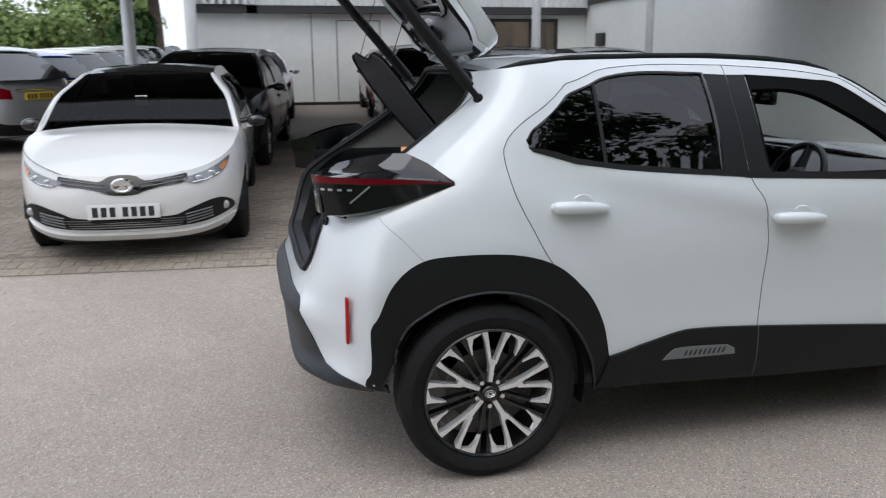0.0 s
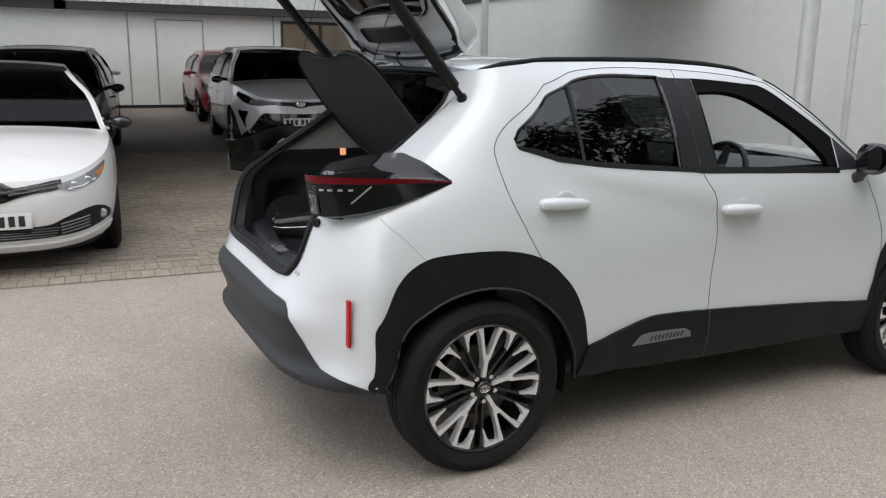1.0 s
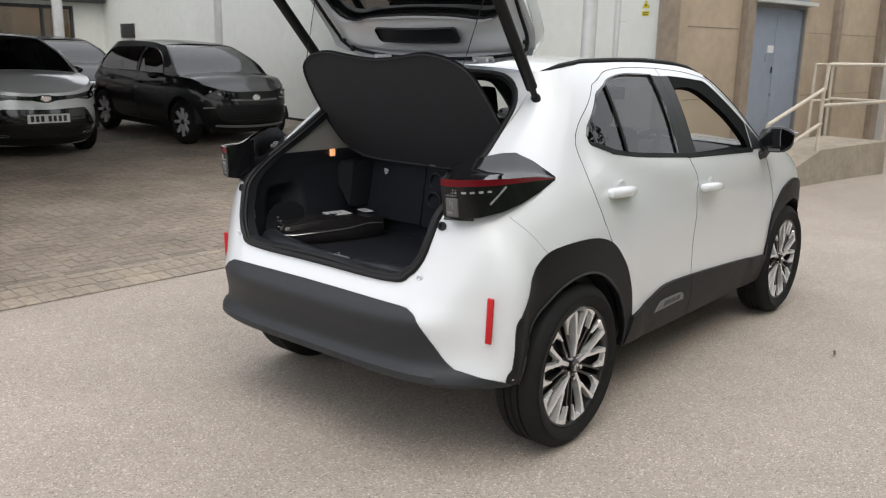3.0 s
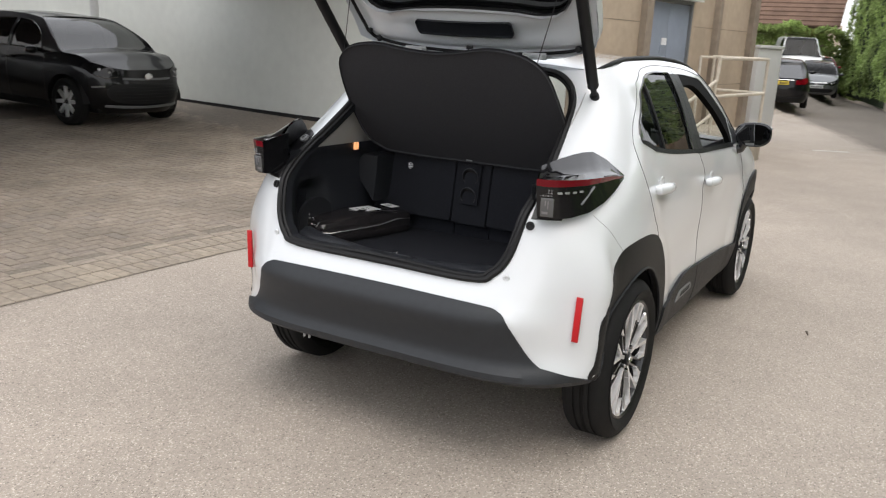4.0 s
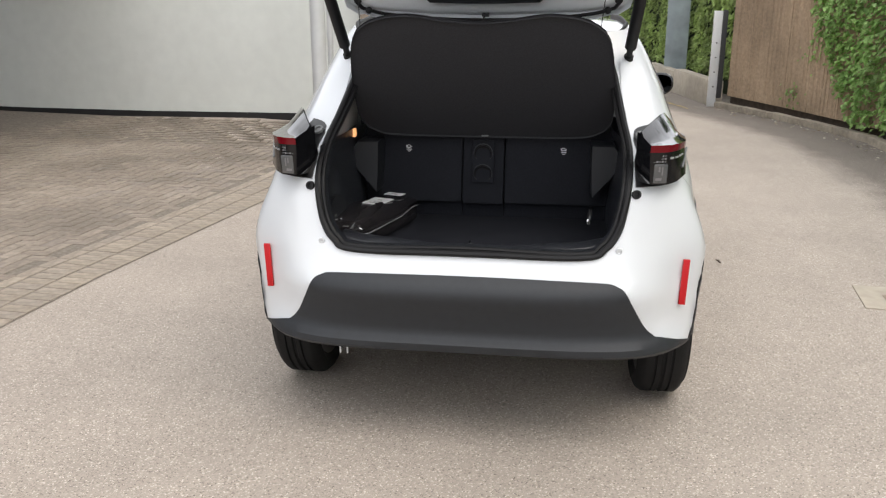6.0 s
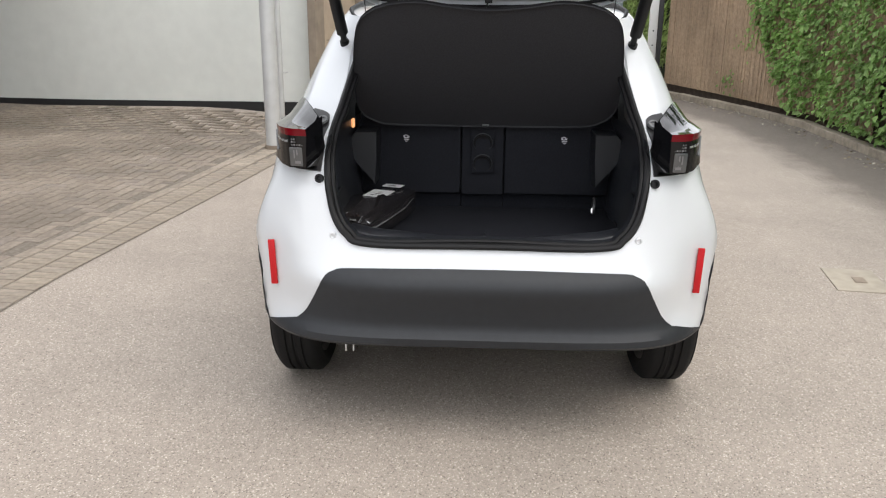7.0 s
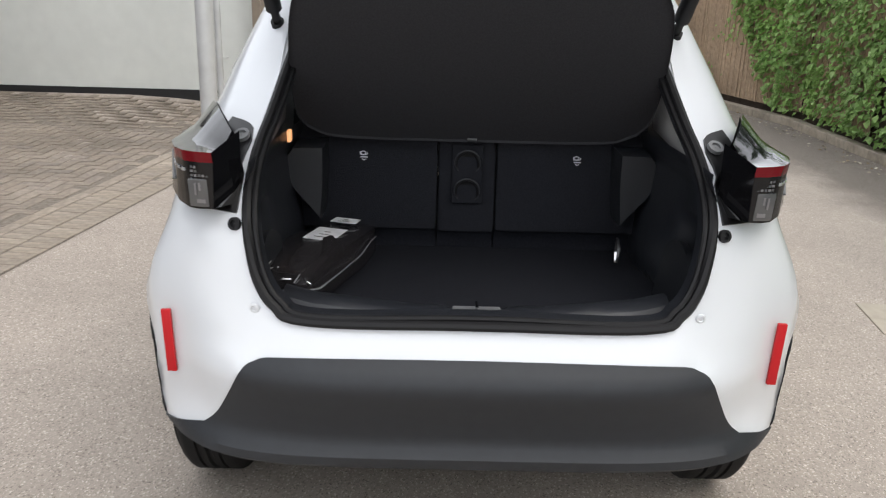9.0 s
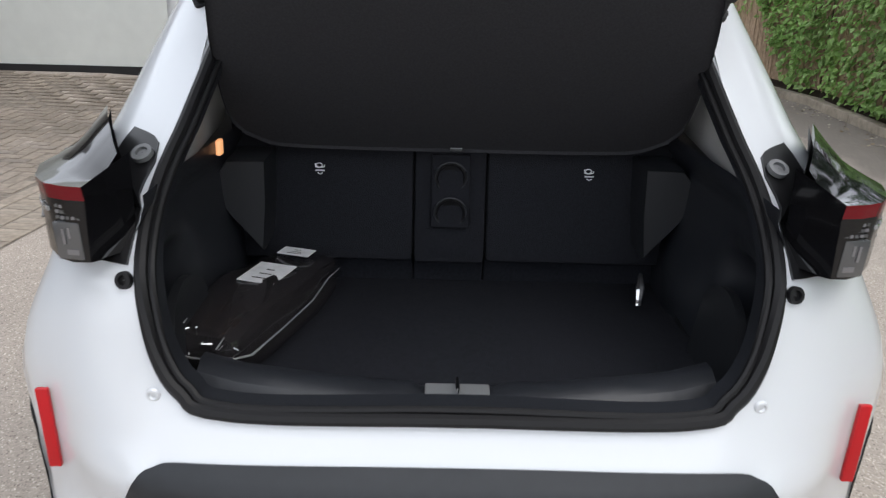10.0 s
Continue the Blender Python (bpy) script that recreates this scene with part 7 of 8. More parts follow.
    for sg in (-1, 1):
        bm = bmesh.new()
        xs = [B.xr + (B.xc + 0.03 - B.xr) * k / 8 for k in range(9)]
        add_tube(bm, [(x, sg * (B.H(x, B.ztop(x)) - 0.022), B.ztop(x) - 0.004) for x in xs], 0.020, 8, flat=0.6)
        part("screen_pillar", bm, M_GLOSSB if dark_pillars else paint, c)
    B.top("bonnet", B.xc + 0.03, X - 0.073, lambda x: B.ztop(x) - 0.003, lambda x: 0.05 * min(1.0, max(0.0, (X - 0.073 - x) / 0.5)) ** 0.8, paint, c, 18, 14)
    B.line("joint", [("x", B.xc + 0.3, B.ztop(B.xc + 0.3)), ("x", wb + 0.3, B.ztop(wb + 0.3)), ("f", B.hw * 0.5, B.ztop(X - 0.10))], M_JOINT, c, -1, 0.003)
    bm = bmesh.new()
    xa, xb = -B.ro + spec.get("tail", 0.35) + 0.17, -B.ro + 0.06
    q = []
    for k in range(7):
        t = k / 6
        x, z = xa + (xb - xa) * t, (h - 0.10) + (bz - h + 0.12) * t
        w = B.hw * (0.60 + 0.12 * t)
        q.append([bm.verts.new((x - 0.03 * (1 - (2 * j / 8 - 1) ** 2), w * (2 * j / 8 - 1), z)) for j in range(9)])
    for a, b in zip(q, q[1:]):
        for j in range(8):
            bm.faces.new((a[j], a[j + 1], b[j + 1], b[j]))
    part("rear_window", bm, M_GLOSSB, c)
    bm = bmesh.new()
    add_box(bm, (wb * 0.5, 0, 0.24), (wb + 0.9, B.hw * 1.5, 0.08), bevel=0.02)
    part("underbody", bm, M_SEAL, c)
    # dark cabin: seats and dashboard
    for y in (-0.36, 0.36):
        for x in (x2 - 0.1, 0.25):
            bm = bmesh.new()
            add_box(bm, (x, y, 0.90), (0.14, 0.48, 0.55), bevel=0.04)
            add_box(bm, (x - 0.04, y, 1.24), (0.09, 0.24, 0.16), bevel=0.03)
            part("seat", bm, M_CLOTH, c)
    bm = bmesh.new()
    add_box(bm, (B.xc - 0.25, 0, 0.82), (0.5, B.hw * 1.7, 0.26), bevel=0.05)
    part("dashboard", bm, M_SEAL, c)
    if nose:
        nose(B, c)
    if tailend:
        tailend(B, c)
    w = None
    for x, y in ((0.0, -1), (0.0, 1), (wb, -1), (wb, 1)):
        yy = y * (B.hw - 0.115)
        if w is None:
            w = make_wheel(c, x, yy, wr, r=wr, width=0.2, rim_r=wr * 0.70, style=wheel_style, seg=32)
        else:
            copy_part(w, c, pose(x, yy, wr, 0, 0, 0 if y < 0 else 180))
    c.matrix_world = m
    return c


def badge(c, p, r=0.05, flip=1):
    bm = bmesh.new()
    lathe(bm, [(0.001, 0.004), (r * 0.72, 0.004), (r * 0.8, 0.008), (r, 0.004), (r, 0.0)], 24, "x")
    for v in bm.verts:
        v.co.z *= 0.68
        v.co.y *= 1.0
    o = part("emblem", bm, M_CHROME, c, "chrome oval emblem")
    o.matrix_local = Matrix.Translation(p) @ pose(0, 0, 0, 0, 0, 0 if flip > 0 else 180)


def lamp_unit(B, c, pts, y, z, inner=M_CLEARL, amber=None, bowl=M_SMOKE):
    """Both headlamps: dark bowl, bright reflector, clear cover."""
    for sg in (1, -1):
        e = new("headlamp")
        e.parent = c
        P = pts if sg > 0 else mirror_y(pts)
        B.on_front("lamp_bowl", P, bowl, e, 0.006, 0.015)
        for k, (yy, zz, r) in enumerate(z):
            bm = bmesh.new()
            q = B.front(sg * yy, zz)
            bmesh.ops.create_uvsphere(bm, u_segments=14, v_segments=8, radius=r, matrix=Matrix.Translation(q + Vector((0.004, 0, 0))) @ Matrix.Diagonal((0.4, 1, 0.8, 1)))
            part("reflector", bm, inner, e)
        if amber:
            B.on_front("indicator", amber if sg > 0 else mirror_y(amber), M_AMBER, e, 0.010, 0.004)
        if y:
            bm = bmesh.new()
            add_tube(bm, [B.front(sg * a, b) + Vector((0.012, 0, 0)) for a, b in y], 0.006, 6)
            part("light_line", bm, M_CHROME, e)


def nose_estate(B, c):
    """Front with a thin bar from lamp to lamp, a wide lower grille and fog lamp pods."""
    lamp_unit(B, c, [(0.43, 0.668), (0.57, 0.712), (0.68, 0.755), (0.765, 0.805, 1), (0.745, 0.735), (0.70, 0.680), (0.62, 0.648), (0.52, 0.632)], [(0.50, 0.643), (0.60, 0.655), (0.69, 0.69)], [(0.545, 0.668, 0.030), (0.635, 0.690, 0.033)], amber=[(0.69, 0.725), (0.745, 0.775, 1), (0.735, 0.73), (0.705, 0.70)], bowl=M_LAMPB)
    bar = [(0.0, 0.715), (0.10, 0.705), (0.16, 0.672), (0.30, 0.688), (0.46, 0.712, 1), (0.45, 0.650), (0.28, 0.628), (0.16, 0.600), (0.10, 0.578), (0.0, 0.570)]
    B.on_front("grille", bar + mirror_y(bar[::-1][1:-1]), M_GLOSSB, c, 0.006, 0.012, "gloss black bar grille")
    for dz in (0.004, -0.020):
        for sg in (1, -1):
            bm = bmesh.new()
            add_tube(bm, [B.front(sg * y, z + dz) + Vector((0.014, 0, 0)) for y, z in ((0.13, 0.650), (0.28, 0.668), (0.44, 0.690))], 0.004, 6)
            part("chrome_line", bm, M_GREYP, c)
    badge(c, B.front(0, 0.645) + Vector((0.016, 0, 0)), 0.082)
    low = [(0.0, 0.395), (0.34, 0.400), (0.46, 0.440), (0.60, 0.488), (0.70, 0.495), (0.765, 0.455), (0.785, 0.395), (0.72, 0.362), (0.50, 0.318), (0.0, 0.305)]
    B.on_front("lower_grille", low + mirror_y(low[::-1][1:-1]), M_ARCH, c, 0.004, 0.012, "black lower grille with fog lamp pods")
    for k in range(4):
        bm = bmesh.new()
        z = 0.322 + 0.019 * k
        w = 0.40 + 0.012 * k
        add_tube(bm, [B.front(-w + 2 * w * j / 12, z) + Vector((0.008, 0, 0)) for j in range(13)], 0.0055, 6)
        part("grille_slat", bm, M_GLOSSB, c)
    for sg in (1, -1):
        for k in range(4):
            bm = bmesh.new()
            add_tube(bm, [B.front(sg * y, 0.328 + 0.024 * k + (y - 0.42) * 0.16) + Vector((0.010, 0, 0)) for y in (0.44, 0.50, 0.57, 0.63)], 0.006, 6)
            part("grille_slat", bm, M_GREYP, c)
        bm = bmesh.new()
        q = B.front(sg * 0.72, 0.425)
        bmesh.ops.create_uvsphere(bm, u_segments=14, v_segments=8, radius=0.034, matrix=Matrix.Translation(q + Vector((0.006, 0, 0))) @ Matrix.Diagonal((0.5, 1, 1, 1)))
        part("fog_lamp", bm, M_CLEARL, c)
    lip = [(0.0, 0.272), (0.5, 0.282), (0.74, 0.335), (0.78, 0.345), (0.76, 0.30), (0.5, 0.238), (0.0, 0.225)]
    B.on_front("lower_lip", lip + mirror_y(lip[::-1][1:-1]), M_PEARL, c, 0.02, 0.03)
    under = [(0.0, 0.222), (0.70, 0.25), (0.70, 0.195), (0.0, 0.175)]
    B.on_front("lower_valance", under + mirror_y(under[::-1][1:-1]), M_ARCH, c, 0.006, 0.02)
    plate(c, B.front, 0.452, 0.0, M_PLATEW)
    # tax card behind the screen
    bm = bmesh.new()
    add_box(bm, (B.xc - 0.36, -0.02, 1.17), (0.004, 0.10, 0.09))
    part("price_card", bm, M_LABEL, c, "white card behind the windscreen", smooth=False)


def nose_coupe(B, c):
    """Front with slim swept lamps, a large trapezoid grille and angular side intakes."""
    lamp_unit(B, c, [(0.34, 0.80), (0.55, 0.835), (0.80, 0.95, 1), (0.82, 0.90), (0.74, 0.80), (0.62, 0.765), (0.48, 0.775)], [(0.40, 0.795), (0.58, 0.79), (0.74, 0.86)], [(0.66, 0.81, 0.03)])
    bar = [(0.0, 0.835), (0.15, 0.82), (0.42, 0.835), (0.62, 0.87, 1), (0.42, 0.79), (0.15, 0.765), (0.0, 0.735)]
    B.on_front("upper_grille", bar + mirror_y(bar[::-1][1:-1]), M_GLOSSB, c, 0.006, 0.01)
    badge(c, B.front(0, 0.79) + Vector((0.014, 0, 0)), 0.065)
    low = [(0.0, 0.655), (0.42, 0.665), (0.54, 0.64), (0.69, 0.42, 1), (0.62, 0.34), (0.30, 0.30), (0.0, 0.295)]
    B.on_front("lower_grille", low + mirror_y(low[::-1][1:-1]), M_GLOSSB, c, 0.006, 0.012, "black trapezoid lower grille")
    for k in range(4):
        bm = bmesh.new()
        z, w = 0.40 + 0.05 * k, 0.60 - 0.035 * k
        add_tube(bm, [B.front(-w + 2 * w * j / 12, z) + Vector((0.010, 0, 0)) for j in range(13)], 0.005, 6)
        part("grille_slat", bm, M_GLOSSB, c)
    for sg in (1, -1):
        t = [(0.70, 0.68, 1), (0.82, 0.69, 1), (0.80, 0.60), (0.735, 0.44, 1), (0.74, 0.56)]
        B.on_front("side_intake", t if sg > 0 else mirror_y(t), M_GLOSSB, c, 0.005, 0.012)
        bm = bmesh.new()
        add_tube(bm, [B.front(sg * y, z) + Vector((0.014, 0, 0)) for y, z in ((0.54, 0.60), (0.68, 0.44), (0.62, 0.36), (0.45, 0.335))], 0.007, 6)
        part("chrome_line", bm, M_CHROME, c)
    under = [(0.0, 0.30), (0.6, 0.32), (0.72, 0.40), (0.72, 0.24), (0.0, 0.19)]
    B.on_front("lower_valance", under + mirror_y(under[::-1][1:-1]), M_ARCH, c, 0.004, 0.02)
    plate(c, B.front, 0.545, 0.0, M_PLATEW)


def nose_small(B, c):
    """Front of a small high hatchback: tall lamps, chrome-edged bar and a deep lower grille."""
    lamp_unit(B, c, [(0.42, 0.770), (0.55, 0.830), (0.70, 0.880), (0.78, 0.840), (0.72, 0.730), (0.58, 0.690), (0.46, 0.710)], [(0.46, 0.710), (0.60, 0.685), (0.72, 0.730)], [(0.55, 0.760, 0.03), (0.65, 0.795, 0.03)])
    bar = [(0.0, 0.685), (0.40, 0.695), (0.40, 0.670), (0.0, 0.660)]
    B.on_front("chrome_bar", bar + mirror_y(bar[::-1][1:-1]), M_GREYP, c, 0.008, 0.01)
    badge(c, B.front(0, 0.71) + Vector((0.016, 0, 0)), 0.07)
    low = [(0.0, 0.610), (0.45, 0.610), (0.60, 0.530), (0.55, 0.400), (0.35, 0.340), (0.0, 0.330)]
    B.on_front("lower_grille", low + mirror_y(low[::-1][1:-1]), M_ARCH, c, 0.006, 0.012)
    for k in range(5):
        bm = bmesh.new()
        z, w = 0.38 + 0.045 * k, 0.5
        add_tube(bm, [B.front(-w + 2 * w * j / 12, z) + Vector((0.008, 0, 0)) for j in range(13)], 0.004, 6)
        part("grille_slat", bm, M_ARCH, c)
    for sg in (1, -1):
        bm = bmesh.new()
        add_tube(bm, [B.front(sg * y, z) + Vector((0.012, 0, 0)) for y, z in ((0.62, 0.575), (0.74, 0.560))], 0.013, 6)
        part("light_line", bm, M_CLEARL, c)
    lip = [(0.0, 0.300), (0.6, 0.320), (0.6, 0.295), (0.0, 0.275)]
    B.on_front("lower_lip", lip + mirror_y(lip[::-1][1:-1]), M_GREYP, c, 0.012, 0.02)


def nose_plain(B, c):
    """Front with large lamps and a chrome grille."""
    lamp_unit(B, c, [(0.44, 0.67), (0.62, 0.73), (0.78, 0.81, 1), (0.80, 0.74), (0.72, 0.63), (0.55, 0.60)], None, [(0.57, 0.665, 0.045), (0.69, 0.70, 0.04)])
    g = [(0.0, 0.69), (0.40, 0.695), (0.36, 0.60), (0.0, 0.58)]
    B.on_front("grille", g + mirror_y(g[::-1][1:-1]), M_GLOSSB, c, 0.006, 0.012)
    bm = bmesh.new()
    add_tube(bm, [B.front(-0.40 + 0.08 * j, 0.695) + Vector((0.012, 0, 0)) for j in range(11)], 0.010, 6)
    part("chrome_line", bm, M_CHROME, c)
    badge(c, B.front(0, 0.64) + Vector((0.014, 0, 0)), 0.06)
    low = [(0.0, 0.44), (0.55, 0.45), (0.66, 0.38), (0.5, 0.30), (0.0, 0.29)]
    B.on_front("lower_grille", low + mirror_y(low[::-1][1:-1]), M_ARCH, c, 0.006, 0.012)
    plate(c, B.front, 0.53, 0.0, M_PLATEW)


def tail_plain(B, c):
    """Rear with red lamps, a yellow plate, a bright handle strip and a dark bumper foot."""
    for sg in (1, -1):
        t = [(0.46, 0.80, 1), (0.78, 0.82, 1), (0.80, 0.95), (0.72, 1.0), (0.46, 0.93, 1)]
        B.on_back("tail_lamp", t if sg > 0 else mirror_y(t), M_REDL, c, 0.008, 0.015, "red tail lamp")
    plate(c, B.back, 0.84, 0.0, M_PLATEY, -1)
    bm = bmesh.new()
    add_tube(bm, [B.back(-0.40 + 0.1 * j, 0.935) + Vector((-0.012, 0, 0)) for j in range(9)], 0.012, 6)
    part("handle_strip", bm, M_CHROME, c)
    low = [(0.0, 0.42), (0.6, 0.44), (0.76, 0.52), (0.74, 0.30), (0.0, 0.26)]
    B.on_back("lower_bumper", low + mirror_y(low[::-1][1:-1]), M_ARCH, c, 0.008, 0.02)


HATCH_S = dict(wb=2.6, fo=0.93, ro=0.74, hw=0.88, h=1.43, cowl=0.955, hood=0.715, belt=0.955, screen=0.86, nf=3.2)
COUPE_S = dict(wb=2.64, fo=0.94, ro=0.80, hw=0.90, h=1.56, cowl=1.06, hood=0.86, belt=1.06, screen=0.80, nf=2.7, tail=0.5)
SMALL_S = dict(wb=2.43, fo=0.72, ro=0.55, hw=0.87, h=1.47, cowl=1.00, hood=0.80, belt=0.97, screen=0.72, nf=2.9)
TALL_S = dict(wb=2.75, fo=0.90, ro=0.80, hw=0.90, h=1.52, cowl=1.02, hood=0.80, belt=1.00, screen=0.95, nf=2.7)
SALOON_S = dict(wb=2.7, fo=0.90, ro=1.0, hw=0.90, h=1.46, cowl=0.98, hood=0.78, belt=0.97, screen=0.8, nf=2.7, tail=0.85)


def facing(spec, x, y, heading, dz=0.0):
    """A pose with the middle of the car's nose at (x, y), pointing along heading (degrees from +x)."""
    a = radians(heading)
    X = spec["wb"] + spec["fo"]
    ox, oy = x - X * math.cos(a), y - X * math.sin(a)
    z0, z1 = gz(ox, oy), gz(ox + spec["wb"] * math.cos(a), oy + spec["wb"] * math.sin(a))
    return pose(ox, oy, z0 + dz, 0, -math.degrees(math.atan2(z1 - z0, spec["wb"])), heading)


parked_car("white_hatchback", "white hatchback with black roof and thin black grille bar", HATCH_S, M_PEARL, facing(HATCH_S, -1.78, 2.80, -92, -0.02), M_BLACKP, 5, 0.315, nose_estate, tail_plain)
parked_car("silver_crossover", "pale silver coupe crossover with dark roof and trapezoid grille", COUPE_S, M_SILVERW, facing(COUPE_S, 2.05, 8.18, -95), M_BLACKP, 5, 0.34, nose_coupe, tail_plain, dark_pillars=False)
parked_car("black_small_car", "glossy black small high hatchback with chrome emblem", SMALL_S, M_BLACKP, facing(SMALL_S, 4.98, 7.73, -92), M_BLACKP, 8, 0.325, nose_small, tail_plain, gl=G_BRIGHT)
parked_car("black_people_carrier", "glossy black people carrier parked behind a white hatchback", TALL_S, M_BLACKP, facing(TALL_S, -1.55, 7.12, -98), M_BLACKP, 5, 0.32, nose_plain, tail_plain)
parked_car("red_hatchback", "bright red hatchback parked by the rear wall", HATCH_S, M_REDP, facing(HATCH_S, 2.55, 13.6, -94), M_REDP, 5, 0.315, nose_plain, tail_plain)
parked_car("black_hatchback", "black hatchback parked deep under cover", HATCH_S, M_BLACKP, facing(HATCH_S, 4.7, 12.2, -100), M_BLACKP, 5, 0.315, nose_plain, tail_plain, gl=G_BRIGHT)
parked_car("white_saloon", "white car mostly hidden behind a black people carrier", HATCH_S, M_PEARL, facing(HATCH_S, -0.72, 13.6, -90), M_PEARL, 5, 0.315, nose_plain, tail_plain)
# ---- boundary on the far side of the lane: kerb, fence, ivy, post, low wall, hedge ----
KERB = [(-7.0, -4.42), (7.6, -4.25), (9.7, -3.72), (11.75, -3.12)]


def poly_at(pts, s):
    for a, b in zip(pts, pts[1:]):
        L = math.dist(a, b)
        if s <= L or b == pts[-1]:
            t = s / L
            return Vector((a[0] + (b[0] - a[0]) * t, a[1] + (b[1] - a[1]) * t)), math.atan2(b[1] - a[1], b[0] - a[0])
        s -= L


KL = sum(math.dist(a, b) for a, b in zip(KERB, KERB[1:]))
kerb = structure(new("kerb"), "low pale concrete kerb under the fence", "kerb")
s = 0.0
while s < KL - 0.05:
    w = min(0.9, KL - s)
    p, a = poly_at(KERB, s + w / 2)
    bm = bmesh.new()
    add_box(bm, (p.x, p.y, gz(p.x, p.y) - 0.01), (w - 0.006, 0.14, 0.2), math.degrees(a), 0.012)
    part("kerb_stone", bm, M_KERB, kerb)
    s += w
fence = thing("slat_fence", "weathered brown fence of thin upright slats", "fence")
s, k = 13.0, 0
while s < KL - 0.1:
    p, a = poly_at(KERB, s)
    h = 1.92 + 0.03 * math.sin(s * 5.1) + random.uniform(-0.015, 0.015)
    bm = bmesh.new()
    q = Vector((-math.sin(a), math.cos(a))) * (-0.12 + random.uniform(-0.006, 0.006))
    add_box(bm, (p.x + q.x, p.y + q.y, 0.14 + h / 2), (0.024, 0.016, h), math.degrees(a) + random.uniform(-8, 8))
    part("slat", bm, M_FENCE, fence, "", False)
    s += 0.030
for z in (0.5, 1.2, 1.8):
    bm = bmesh.new()
    pts = [poly_at(KERB, t) for t in [13.0 + 0.2 * i for i in range(int((KL - 13.1) / 0.2))]]
    add_tube(bm, [(p.x + math.sin(a) * 0.16, p.y - math.cos(a) * 0.16, z) for p, a in pts], 0.03, 6)
    part("fence_rail", bm, M_FENCE, fence, "", False)
# dark backing behind the fence
fb = [poly_at(KERB, t) for t in [0, 6, 12, 14.7, 15.6, 16.5, 17.6, KL - 0.02]]
bm = bmesh.new()
lo = [bm.verts.new((p.x + math.sin(a) * 0.22, p.y - math.cos(a) * 0.22, 0.0)) for p, a in fb]
hi = [bm.verts.new((p.x + math.sin(a) * 0.22, p.y - math.cos(a) * 0.22, 2.0)) for p, a in fb]
for i in range(len(fb) - 1):
    bm.faces.new((lo[i], lo[i + 1], hi[i + 1], hi[i]))
structure(mesh_ob("wall_boundary", bm, M_BARK, None, "", False), "dark boarding behind the fence and ivy", "wall")


def add_leaf(verts, faces, p, n, size, roll, fold=0.25, wide=0.42):
    """A pointed, folded leaf of four triangles."""
    n = n.normalized()
    t = n.cross(Vector((math.cos(roll), math.sin(roll), 0.3))).normalized()
    b = n.cross(t)
    i = len(verts)
    verts += [tuple(p - t * size * 0.5), tuple(p + b * size * wide + n * size * fold), tuple(p + t * size * 0.55), tuple(p - b * size * wide + n * size * fold)]
    faces += [(i, i + 1, i + 2), (i, i + 2, i + 3)]


def leaf_mesh(name, verts, faces, material, parent=None):
    me = bpy.data.meshes.new(name)
    me.from_pydata(verts, [], faces)
    me.materials.append(material)
    o = new(name, me)
    if parent is not None:
        o.parent = parent
    return o


rng = random.Random(4)
verts, faces = [], []
for _ in range(24000):
    s = rng.uniform(0.5, 17.9)
    if s > 16.6 and rng.random() < (s - 16.6) / 1.4:
        continue
    p, a = poly_at(KERB, s)
    top = 2.45 + 0.25 * noise.noise(Vector((s * 0.7, 0, 0))) + (0.25 if s < 15 else 0.1)
    z = 0.10 + (top - 0.10) * rng.random() ** 0.9
    if s > 14.9 and z < (s - 15.05) * 1.25 + 0.18 * noise.noise(Vector((s * 3, 9, 0))):
        continue
    bulge = 0.10 + 0.16 * (noise.noise(Vector((s * 1.6, z * 1.6, 3))) + 0.5) + 0.07 * noise.noise(Vector((s * 6, z * 6, 1)))
    d = -0.16 + bulge * (0.55 + 0.45 * rng.random())
    out = Vector((-math.sin(a), math.cos(a), 0))
    nrm = (out + Vector((rng.uniform(-0.6, 0.6), rng.uniform(-0.3, 0.3), rng.uniform(0.2, 1.5))))
    add_leaf(verts, faces, Vector((p.x, p.y, z)) + out * d, nrm, rng.uniform(0.05, 0.105), rng.uniform(0, 6.28))
ivy = leaf_mesh("ivy", verts, faces, M_LEAF)
tagged(ivy, "dense green ivy growing over the fence", "ivy", "", "stuff")
verts, faces = [], []
for cx, cz, n in ((15.9, 1.15, 60), (15.4, 0.75, 50), (16.3, 1.0, 30), (15.7, 1.8, 90), (16.7, 0.35, 25)):
    for _ in range(n):
        s, z = rng.gauss(cx, 0.16), abs(rng.gauss(cz, 0.13))
        p, a = poly_at(KERB, min(KL - 0.1, s))
        out = Vector((-math.sin(a), math.cos(a), 0))
        add_leaf(verts, faces, Vector((p.x, p.y, z)) + out * -0.09, out + Vector((rng.uniform(-0.5, 0.5), 0, rng.uniform(0, 0.7))), rng.uniform(0.04, 0.07), rng.uniform(0, 6.28))
tagged(leaf_mesh("ivy_sprigs", verts, faces, M_LEAF), "thin ivy sprigs climbing the fence slats", "ivy", "", "stuff")
verts, faces = [], []
for _ in range(420):
    s = rng.uniform(7, KL)
    p, a = poly_at(KERB, s)
    out = Vector((-math.sin(a), math.cos(a), 0))
    d = 0.10 + abs(rng.gauss(0, 0.16))
    q = Vector((p.x, p.y, 0)) + out * d
    add_leaf(verts, faces, Vector((q.x, q.y, gz(q.x, q.y) + 0.008)), Vector((rng.uniform(-0.3, 0.3), rng.uniform(-0.3, 0.3), 1)), rng.uniform(0.02, 0.05), rng.uniform(0, 6.28), 0.1)
